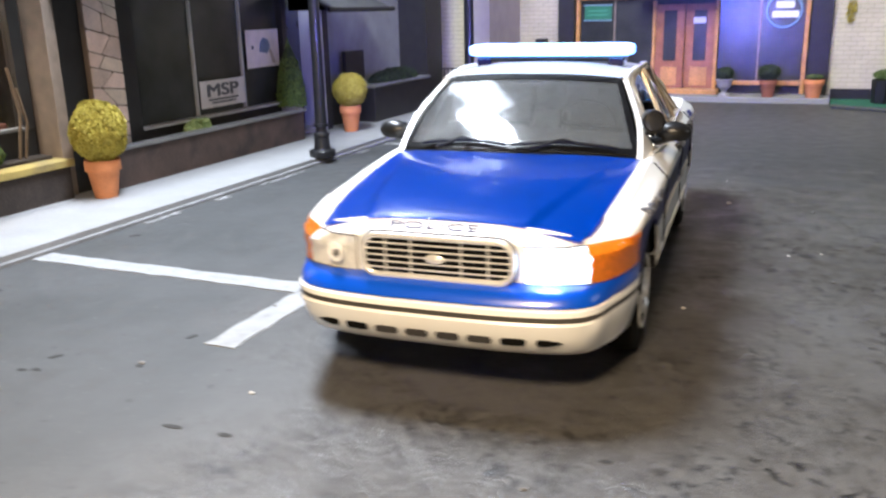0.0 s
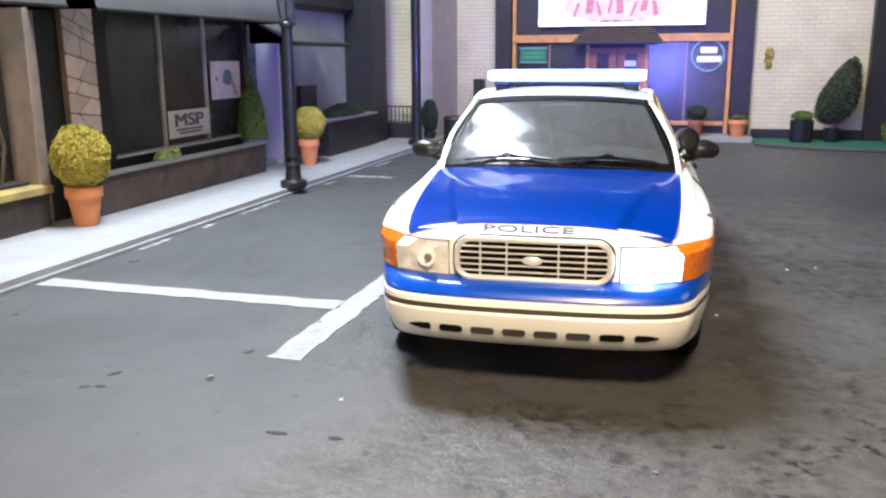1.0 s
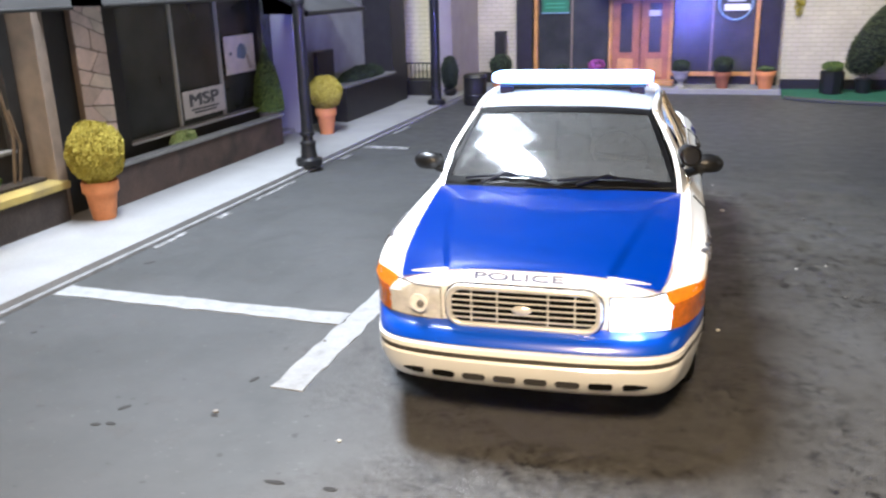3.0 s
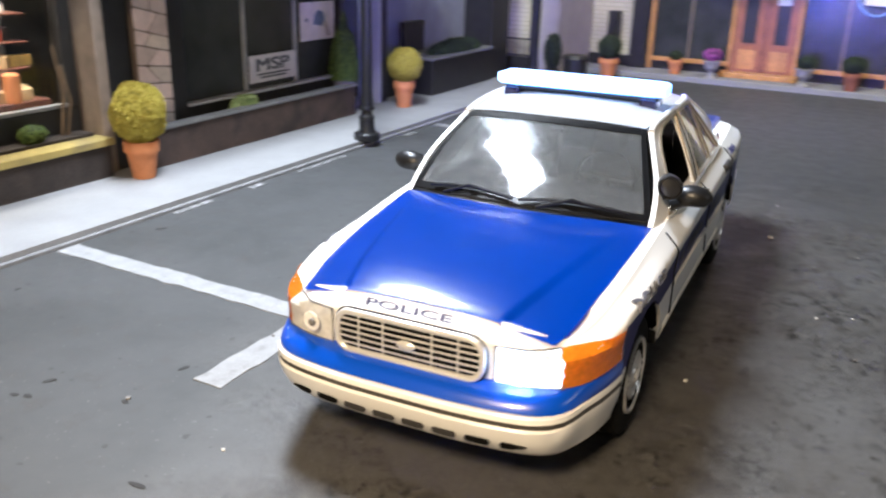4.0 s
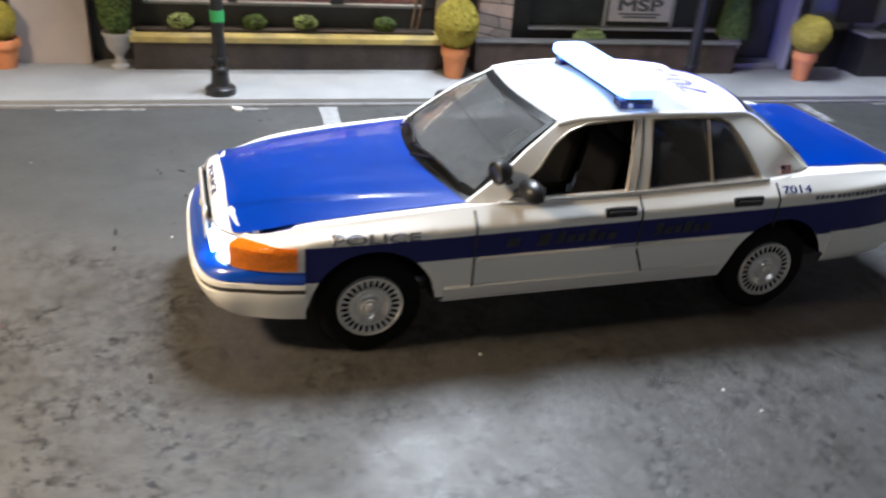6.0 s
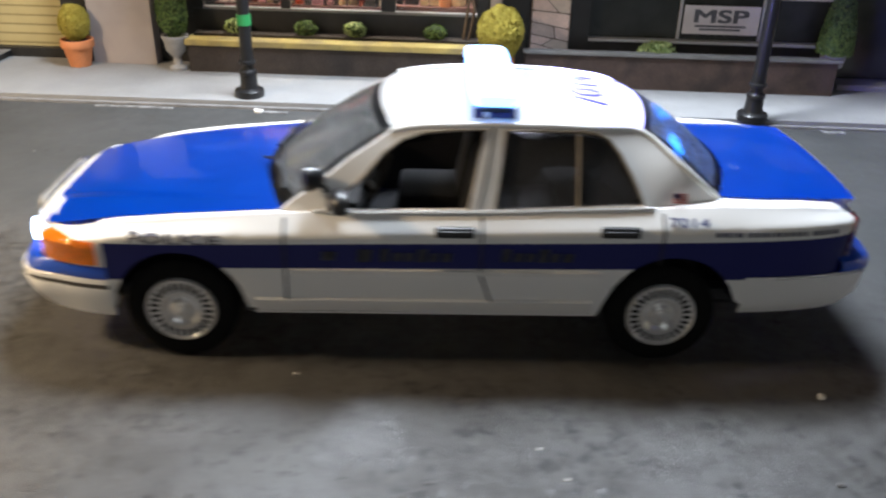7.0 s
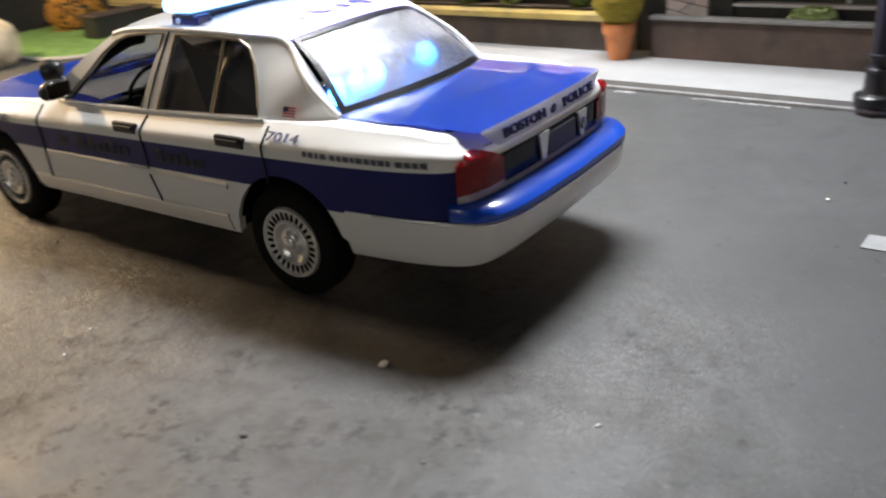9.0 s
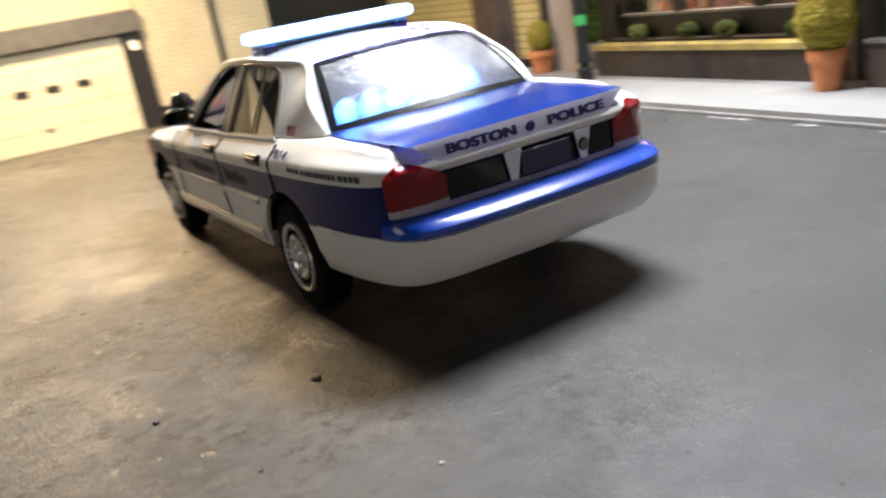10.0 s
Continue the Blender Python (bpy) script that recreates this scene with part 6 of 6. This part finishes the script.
def ball_tree(x, y, z, pr, ph, rx, rz, label, leaf, inner, clay, count, seed, turn=0):
    t = thing("potted_topiary", pose(x, y, z, 0, 0, turn), label, "potted plant", "potted plants of the street")
    pot(t, pr, ph, clay)
    cz = ph + rz * 0.88
    part("stem", tube([(0, 0, ph * 0.85), (0.005, 0, cz)], 0.018, 6), TAN_POST, t)
    core(t, rx * 0.93, rx * 0.93, rz * 0.93, cz, inner)
    crown("crown", t, count, ball_place(0, 0, cz, rx, rx, rz), 0.0165, leaf, seed, "dense clipped leaves")
    return t


ball_tree(-5.01, 3.01, WALK_H, 0.180, 0.395, 0.272, 0.322, "round yellow-green topiary in a terracotta pot", LEAF_YELLOW, CORE_YELLOW, TERRA, 7000, 11)
ball_tree(-4.90, 8.02, WALK_H, 0.165, 0.40, 0.26, 0.26, "round olive topiary in a terracotta pot by the door", LEAF_YELLOW, CORE_YELLOW, TERRA, 5000, 12, 40)
ball_tree(-5.40, -2.36, WALK_H, 0.205, 0.34, 0.185, 0.23, "small olive topiary in a terracotta pot by the pier", LEAF_YELLOW, CORE_YELLOW, TERRA, 4000, 13, 80)
ball_tree(-3.55, 13.6, 0.0, 0.20, 0.36, 0.24, 0.24, "dark round bush in a terracotta pot near the bar", LEAF_DARK, CORE_DARK, TERRA, 1500, 14)
ball_tree(0.86, 14.05, 0.10, 0.16, 0.32, 0.20, 0.16, "low dark plant in a brown clay pot before the bar", LEAF_DARK, CORE_DARK, TERRA_BROWN, 1200, 15)
ball_tree(1.66, 14.05, 0.10, 0.19, 0.34, 0.15, 0.05, "terracotta pot with sparse low growth by the column", LEAF_GREEN, CORE_GREEN, TERRA, 300, 16)
ball_tree(-2.36, 14.15, 0.10, 0.15, 0.28, 0.13, 0.09, "small dark plant in a terracotta pot by the bar window", LEAF_DARK, CORE_DARK, TERRA, 500, 17)
ball_tree(-4.35, 12.6, 0.0, 0.14, 0.20, 0.18, 0.36, "dark upright topiary near the grey pier", LEAF_DARK, CORE_DARK, BLACK, 1200, 18)
tagged(part("dark_box_post", boxed(-3.86, -3.64, 14.28, 14.50, 0.101, 1.22, bevel=0.01), DARKWOOD), "tall black box post before the cream wall", "post")
bin_ = tagged(part("street_bin", lathe([(0.0, 0), (0.20, 0), (0.22, 0.05), (0.22, 0.50), (0.24, 0.52), (0.20, 0.58), (0.0, 0.60)], 20), DARKWOOD, smooth=True, m=pose(-3.62, 11.9, 0)), "black round street bin beside the kerb", "bin")
part("bin_band", lathe([(0.221, 0.16), (0.228, 0.17), (0.228, 0.20), (0.221, 0.21)], 20), BLACK, bin_, "", True)


def urn(x, y, z, h, label, leaf, inner, crown_r, crown_h, seed, count=1500):
    t = thing("planted_urn", pose(x, y, z), label, "urn", "urns of the street")
    prof = [(0.0, 0), (0.11, 0), (0.11, 0.04), (0.06, 0.07), (0.05, h * 0.35), (0.07, h * 0.42), (0.13, h * 0.58), (0.145, h * 0.85), (0.17, h * 0.93), (0.17, h), (0.14, h), (0.13, h * 0.93), (0.0, h * 0.92)]
    part("urn", lathe(prof, 26), URN, t, "grey stone urn", True)
    core(t, crown_r * 0.9, crown_r * 0.9, crown_h * 0.92, h + crown_h * 0.85, inner)
    crown("crown", t, count, ball_place(0, 0, h + crown_h * 0.85, crown_r, crown_r, crown_h), 0.022, leaf, seed)
    return t


urn(-5.36, -1.07, WALK_H, 0.44, "dark green bush in a grey stone urn beside the cafe", LEAF_GREEN, CORE_GREEN, 0.19, 0.36, 21)
urn(0.06, 13.98, 0.10, 0.34, "dark plant in a grey urn before the bar", LEAF_DARK, CORE_DARK, 0.16, 0.12, 22, 700)
urn(-1.62, 14.0, 0.10, 0.34, "purple flowers in a grey urn by the bar door", FLOWER, CORE_DARK, 0.17, 0.12, 23, 900)

# cone tree and small growth in the window planter
t = thing("cone_tree", pose(-5.34, 7.08, 0.41), "green cone-shaped tree in the end of the window planter", "tree")
part("trunk", tube([(0, 0, -0.01), (0, 0, 0.95)], 0.02, 6), TAN_POST, t)
part("inner_foliage", lathe([(0.0, 0.16), (0.14, 0.18), (0.18, 0.32), (0.15, 0.58), (0.07, 0.92), (0.0, 1.06)], 18), CORE_GREEN, t, "", True)
crown("crown", t, 3000, cone_place(0.16, 0.95, 0.215), 0.022, LEAF_GREEN, 31)
part("tub", lathe([(0, 0), (0.13, 0), (0.16, 0.16), (0.14, 0.17), (0, 0.15)], 18), URN, t, "grey tub", True)
t = tagged(thing("low_plant", pose(-5.33, 4.95, 0.41), "", ""), "pale green low plant in the window planter", "plant")
part("stem", tube([(0, 0, 0), (0, 0.02, 0.12)], 0.012, 6), TAN_POST, t)
crown("crown", t, 420, ball_place(0, 0, 0.13, 0.12, 0.24, 0.10, 0.3), 0.035, LEAF_PALE, 32)
for k, y in enumerate((-0.35, 0.55, 1.18, 2.2)):
    t = thing("ledge_bush", pose(-5.60, y, 0.52), "pale small bush on the cafe ledge", "bush", "bushes on the cafe ledge")
    core(t, 0.085, 0.13, 0.09, 0.08, CORE_GREEN)
    crown("crown", t, 420, ball_place(0, 0, 0.08, 0.095, 0.15, 0.10, 0.15), 0.022, LEAF_PALE if k % 2 == 0 else LEAF_GREEN, 33 + k)
t = thing("planter_hedge", pose(-5.25, 10.3, 0.64), "dark low hedge in the black planter box", "hedge")
core(t, 0.20, 0.90, 0.20, 0.03, CORE_DARK)
crown("crown", t, 2200, ball_place(0, 0, 0.03, 0.22, 0.95, 0.23, 0.12), 0.03, LEAF_DARK, 38)
for y, l in ((2.55, 0.9), (2.62, 0.7)):
    tagged(part("branch", tube([(-5.62, y, 0.52), (-5.60, y + 0.06, 0.52 + l * 0.5), (-5.64, y + 0.02, 0.52 + l)], 0.018, 6), BRANCH), "bare brown branch on the cafe ledge", "branch")

# corner plants on the mat
t = thing("leaning_shrub", pose(3.42, 14.15, 0.03), "tall dark green shrub leaning in a black pot", "potted plant")
part("pot", lathe([(0, 0), (0.13, 0), (0.16, 0.26), (0.14, 0.27), (0, 0.24)], 20), BLACK, t, "black pot", True)
part("trunk", tube([(0, 0, 0.2), (0.05, 0, 0.8), (0.22, 0, 1.45)], 0.025, 6), TAN_POST, t)


def lean_place(r):
    d = r.normal(0, 1, 3)
    d /= np.linalg.norm(d)
    k = 1 - abs(r.normal(0, 0.08))
    w = 0.36 * (1 - 0.35 * d[2])
    return np.array([0.10 + 0.30 * d[2] * k * 0.62 + w * d[0] * k, 0.26 * d[1] * k, 0.97 + 0.66 * d[2] * k]), d


bm = bmesh.new()
bmesh.ops.create_icosphere(bm, subdivisions=3, radius=1)
for q in bm.verts:
    d = q.co.copy()
    q.co = Vector((0.10 + 0.186 * d.z + 0.33 * (1 - 0.35 * d.z) * d.x, 0.24 * d.y, 0.97 + 0.61 * d.z))
part("inner_foliage", bm, CORE_DARK, t, "", True)
crown("crown", t, 3400, lean_place, 0.026, LEAF_SHRUB, 41)
t = thing("square_planter", pose(2.85, 14.0, 0.03), "black tub with a flat olive plant on the mat", "potted plant")
part("tub", lathe([(0, 0), (0.20, 0), (0.21, 0.02), (0.22, 0.42), (0.20, 0.43), (0.0, 0.40)], 8), BLACK, t, "black tub")
crown("crown", t, 700, ball_place(0, 0, 0.50, 0.20, 0.20, 0.10, 0.2), 0.03, LEAF_GREEN, 42)
t = thing("low_bush", pose(4.75, 14.1, 0.03), "wide low olive bush on the green mat", "bush")
core(t, 0.42, 0.25, 0.30, 0.20, CORE_YELLOW)
crown("crown", t, 1600, ball_place(0, 0, 0.22, 0.46, 0.28, 0.34), 0.03, LEAF_GREEN, 43)
t = thing("wall_creeper", pose(2.2, 14.66, 1.55), "small yellow creeper on the cream wall", "plant")
crown("crown", t, 160, ball_place(0, 0, 0.1, 0.09, 0.025, 0.22, 0.3), 0.03, LEAF_YELLOW, 44)

# ---- street lamps ----


def street_lamp(x, y):
    t = thing("street_lamp", pose(x, y, WALK_H), "black cast-iron street lamp at the kerb", "street lamp", "street lamps")
    part("base", lathe([(0.0, 0), (0.165, 0), (0.17, 0.02), (0.17, 0.075), (0.155, 0.09), (0.11, 0.10), (0.10, 0.14), (0.095, 0.26), (0.105, 0.27), (0.10, 0.30), (0.07, 0.32), (0.06, 0.38), (0.0, 0.38)], 12), BLACK, t, "stepped black base", True)
    part("post", lathe([(0.080, 0.375), (0.072, 0.6), (0.066, 1.98), (0.085, 2.0), (0.085, 2.04), (0.05, 2.08), (0.0, 2.08)], 14), BLACK, t, "round black post", True)
    part("base_ring", lathe([(0.085, 0.385), (0.095, 0.39), (0.095, 0.42), (0.085, 0.425)], 14), BLACK, t, "moulded black ring", True)
    cage = part("lantern", lathe([(0.0, 2.08), (0.08, 2.09), (0.14, 2.45), (0.135, 2.455), (0.07, 2.10), (0.0, 2.095)], 6), CLEAR, t, "glass lantern")
    part("cap", lathe([(0.16, 2.455), (0.16, 2.475), (0.06, 2.60), (0.02, 2.63), (0.015, 2.70), (0.0, 2.70)], 6), BLACK, cage, "black cap")
    for k in range(6):
        a = 2 * math.pi * k / 6
        part("glazing_bar", tube([(0.08 * math.cos(a), 0.08 * math.sin(a), 2.09), (0.14 * math.cos(a), 0.14 * math.sin(a), 2.455)], 0.010, 5), BLACK, cage)
    return t


street_lamp(-4.11, 5.84)
street_lamp(-4.34, 0.11)
pole = thing("tall_pole", pose(-4.22, 11.35, WALK_H), "tall plain black pole on a stepped base", "pole")
part("base", lathe([(0.0, 0), (0.165, 0), (0.17, 0.02), (0.17, 0.075), (0.155, 0.09), (0.11, 0.10), (0.10, 0.14), (0.095, 0.26), (0.105, 0.27), (0.10, 0.30), (0.0, 0.32)], 12), BLACK, pole, "stepped black base", True)
part("post", lathe([(0.095, 0.31), (0.09, 0.6), (0.088, 3.7), (0.0, 3.72)], 14), BLACK, pole, "round black post", True)
tagged(part("tape_band", lathe([(0.078, 0.0), (0.078, 0.12)], 14), mat("green_tape", (0.04, 0.28, 0.08), 0.5), m=pose(-4.34, 0.11, 0.90)), "bright green tape wound round the lamp post", "tape")
tagged(part("paper_scrap", prism([(0, 0), (0.14, 0.03), (0.17, 0.10), (0.05, 0.12)], 0.02, lambda a, b, d: (-4.06 + a * 0.7, 0.22 + b, 0.002 + d)), PAPER), "scrap of white paper by the kerb", "litter")

# railing at the far corner
rail = thing("railing", pose(0, 0, 0), "black iron railing across the far pavement", "railing")
part("rail_top", boxed(-5.35, -4.72, 12.55, 12.58, 0.70, 0.73), BLACK, rail)
part("rail_low", boxed(-5.35, -4.72, 12.55, 12.58, 0.40, 0.42), BLACK, rail)
bar_me = None
for k in range(8):
    x = -5.33 + 0.085 * k
    if bar_me is None:
        bar_me = part("baluster", boxed(-0.010, 0.010, -0.010, 0.010, 0, 0.32), BLACK, rail, m=pose(x, 12.565, 0.40)).data
    else:
        shared("baluster", bar_me, rail, pose(x, 12.565, 0.40))
part("rail_wall", boxed(-5.40, -4.72, 12.45, 12.72, WALK_H, 0.385, bevel=0.01), DARKWOOD, rail, "low black wall")

# ---- the near end: garage, brick wall, boulder, cone ----
GAR = thing("garage_front", pose(0, 0, 0), "cream sectional garage door in dark framing", "garage door")
for k in range(5):
    part("door_section", boxed(-0.22, 4.4, -8.0, -7.93, 0.01 + 0.342 * k, 0.345 + 0.342 * k, bevel=0.008), GARAGE, GAR, "cream door section")
for x in (0.58, 1.10, 1.62, 2.14, 2.66, 3.18):
    w = part("small_window", boxed(x - 0.115, x + 0.115, -7.932, -7.915, 0.96, 1.09, bevel=0.006), DARKWOOD, GAR, "small dark window")
    part("window_pane", boxed(x - 0.09, x + 0.09, -7.917, -7.911, 0.98, 1.07), SHOPGLASS, w)
part("handle", boxed(1.28, 1.40, -7.935, -7.90, 0.34, 0.37, bevel=0.006), BLACK, GAR, "dark handle")
part("jamb", boxed(-0.58, -0.24, -8.05, -7.86, 0.0, 2.1, bevel=0.01), DARKWOOD, GAR, "black jamb")
part("jamb_mark", boxed(-0.50, -0.34, -7.858, -7.85, 1.42, 1.58), PAPER, GAR, "small pale notice")
part("header", boxed(-0.6, 4.6, -8.05, -7.80, 1.735, 2.12, bevel=0.01), mat("grey_header", (0.10, 0.10, 0.095), 0.7, vary=0.2), GAR, "dark grey header")
part("upper_wall", boxed(-0.6, 12.0, -8.2, -8.06, 0.0, 4.6), CREAM, GAR, "cream brick above")
wall("wall_near_end", -3.0, -0.61, -8.2, -7.95, 0.0, 4.6, CREAM, "cream painted brick wall by the garage")
wall("wall_near_post", -1.98, -1.90, -7.94, -7.88, 0.0, 4.6, DARKWOOD, "thin black post")
slab("baseboard_near", boxed(-1.88, -0.60, -7.945, -7.86, 0.0, 0.33, bevel=0.01), DARKWOOD, "black skirting by the garage", "skirting")
wall("wall_near_corner", -5.9, -3.01, -9.0, -8.6, 0.0, 4.6, DARKWOOD, "dark wall in the near corner")
MAT_EDGE = [(-2.80, -8.4), (-2.72, -6.6), (-2.62, -5.6), (-2.85, -5.0), (-3.35, -4.65), (-3.95, -4.52), (-4.45, -4.95), (-5.0, -5.14)]
slab("grass_mat", prism(MAT_EDGE + [(-5.7, -5.16), (-5.7, -8.5)], 0.05, lambda a, b, d: (a, b, d)), GRASSY, "green grass mat in the near corner", "mat")
slab("mat_border", tube([(a, b, 0.03) for a, b in smooth_line(MAT_EDGE[:7], 30)], 0.035, 8), WALKWAY, "pale edging round the grass mat", "kerb")
slab("porch_step", boxed(-5.84, -5.14, -4.70, -3.45, WALK_H, 0.155, bevel=0.008), DARKWOOD, "low black step below the yellow wall", "step")
slab("porch_step_top", boxed(-5.835, -5.12, -4.72, -3.43, 0.156, 0.172, bevel=0.006), SILL_GREY, "worn pale top of the black step", "step")
wall("wall_porch_column", -5.84, -5.48, -4.42, -3.72, 0.173, 4.0, BROWNWALL, "brown plastered column on the step")
trough = thing("planter_trough", pose(-4.50, -6.05, 0.05), "dark green-black planter trough on the grass mat", "planter")
part("body", boxed(-0.58, 0.58, -0.2, 0.2, 0.0, 0.34, bevel=0.015), DARKWOOD, trough, "dark trough")
part("rim", boxed(-0.61, 0.61, -0.23, 0.23, 0.342, 0.375, bevel=0.01), BROWNWALL, trough, "brown rim")
part("soil", boxed(-0.55, 0.55, -0.17, 0.17, 0.376, 0.385), SOIL, trough, "dark soil")
rock = bmesh.new()
bmesh.ops.create_icosphere(rock, subdivisions=4, radius=1)
for q in rock.verts:
    d = q.co.copy()
    q.co = Vector((d.x * 0.52, d.y * 0.42, d.z * 0.46)) * (1 + 0.16 * noise.noise(d * 1.6) + 0.05 * noise.noise(d * 5))
    if q.co.z < -0.36:
        q.co.z = -0.36
tagged(part("boulder", rock, ROCK, smooth=True, m=pose(-2.02, -5.75, 0.355)), "large pale weathered boulder on the street", "boulder")
cone = thing("traffic_cone", pose(-1.40, -7.0, 0), "orange traffic cone by the skirting", "traffic cone")
part("base", boxed(-0.17, 0.17, -0.17, 0.17, 0.0, 0.04, bevel=0.012), CONE_ORANGE, cone)
part("cone", lathe([(0.125, 0.04), (0.12, 0.05), (0.04, 0.66), (0.025, 0.68), (0.0, 0.68)], 20), CONE_ORANGE, cone, "", True)
t = thing("corner_bush", pose(-4.55, -7.55, 0.05), "orange-brown bush on the grass mat", "bush")
core(t, 0.35, 0.35, 0.32, 0.25, CORE_DARK)
crown("crown", t, 1500, ball_place(0, 0, 0.27, 0.50, 0.42, 0.40, 0.15), 0.035, LEAF_ORANGE, 51)

# small grit on the road
CRUMB = mat("white_crumb", (0.55, 0.54, 0.51), 0.8)
for k, (x, y, r) in enumerate(((0.985, 4.878, 0.022), (-2.03, 6.08, 0.014), (-0.885, -0.265, 0.011), (1.57, 3.18, 0.010), (0.99, 1.746, 0.012), (0.864, 5.994, 0.010), (1.80, 3.31, 0.009))):
    bm = bmesh.new()
    bmesh.ops.create_icosphere(bm, subdivisions=2, radius=r)
    for q in bm.verts:
        q.co = Vector((q.co.x * 1.25, q.co.y, q.co.z * 0.6)) * (1 + 0.3 * noise.noise(q.co * 60 + Vector((k, 0, 0))))
    tagged(part("crumb", bm, CRUMB, m=pose(x, y, r * 0.5)), "white chipped crumb lying on the road", "crumb", "crumbs on the road")
GRIT = mat("pale_grit", (0.16, 0.155, 0.15), 0.8, random_tint=0.3)
for k in range(26):
    x, y = rng.uniform(-3.5, 3.6), rng.uniform(-2.2, 8.0)
    if abs(x) < 1.1 and -0.2 < y < 5.4:
        continue
    s = 0.008 + 0.011 * rng.random()
    bm = bmesh.new()
    bmesh.ops.create_icosphere(bm, subdivisions=1, radius=s)
    for q in bm.verts:
        q.co.z *= 0.5
    tagged(part("grit", bm, GRIT if k % 3 else DARKWOOD, m=pose(x, y, s * 0.4)), "small grey crumb of grit on the road" if k % 3 else "small dark crumb of grit on the road", "grit", "grit on the road")

for k, (x, y, a, turn) in enumerate(((-2.25, -0.25, 0.07, 60), (-2.28, -0.46, 0.05, 20), (-2.20, -0.43, 0.05, 0), (-1.70, 0.27, 0.07, 75), (-3.79, 2.07, 0.08, 50), (-3.62, 0.52, 0.04, 80), (-1.69, -0.19, 0.04, -5), (-1.03, -0.70, 0.09, 5), (-0.74, -0.68, 0.06, 0), (0.95, -0.30, 0.05, 10))):
    bm = blot(0, 0, a * 0.6, 0.016, 0.0, 300 + k, 14)
    r = bmesh.ops.extrude_face_region(bm, geom=bm.faces[:])
    bmesh.ops.translate(bm, verts=[q for q in r["geom"] if isinstance(q, bmesh.types.BMVert)], vec=(0, 0, 0.0025))
    bmesh.ops.recalc_face_normals(bm, faces=bm.faces)
    tagged(part("tar_spot", bm, TAR, m=pose(x, y, 0.001, 0, 0, turn)), "small dark tar mark on the road", "tar spot", "tar marks on the road")

# flagstones of the pier: sloping courses of uneven stones
PALE_STONES = (STONE, STONE, mat("beige_flagstone", (0.68, 0.58, 0.50), 0.85, vary=0.12, vscale=6, grain=0.1, bump=0.2, bscale=30, random_tint=0.1),
               mat("brown_pink_flagstone", (0.62, 0.50, 0.45), 0.85, vary=0.12, vscale=6, grain=0.1, bump=0.2, bscale=30, random_tint=0.1))
LEFT, WIDE = 3.385, 0.47
low = (0.10, 0.10)
while min(low) < 2.46:
    high = [min(q + h, 2.54) for q, h in zip(low, rng.uniform(0.10, 0.25, 2))]
    cuts = [(0.0, 0.0)] + ([tuple(rng.uniform(0.25, 0.75, 2))] if rng.random() < 0.85 else []) + [(1.0, 1.0)]
    for (a0, a1), (b0, b1) in zip(cuts, cuts[1:]):
        ring = [(a0, 0), (b0, 0), (b1, 1), (a1, 1)]
        ring = [(LEFT + WIDE * u, lerp(*(high if v else low), u)) for u, v in ring]
        mx, mz = np.mean([a for a, _ in ring]), np.mean([b for _, b in ring])
        ring = [(mx + (a - mx) * (1 - 0.009 / (abs(a - mx) + 0.02)), mz + (b - mz) * (1 - 0.009 / (abs(b - mz) + 0.02))) for a, b in ring]
        corners = []
        for q in range(4):
            a, b = ring[q], ring[(q + 1) % 4]
            corners += [(lerp(a[0], b[0], t), lerp(a[1], b[1], t)) for t in (0.08, 0.92)]
        part("stone", prism(corners, 0.006 + 0.003 * rng.random(), lambda a, b, e: (-5.389 + e, a, b)), PALE_STONES[int(rng.integers(4))], PIER)
    low = high
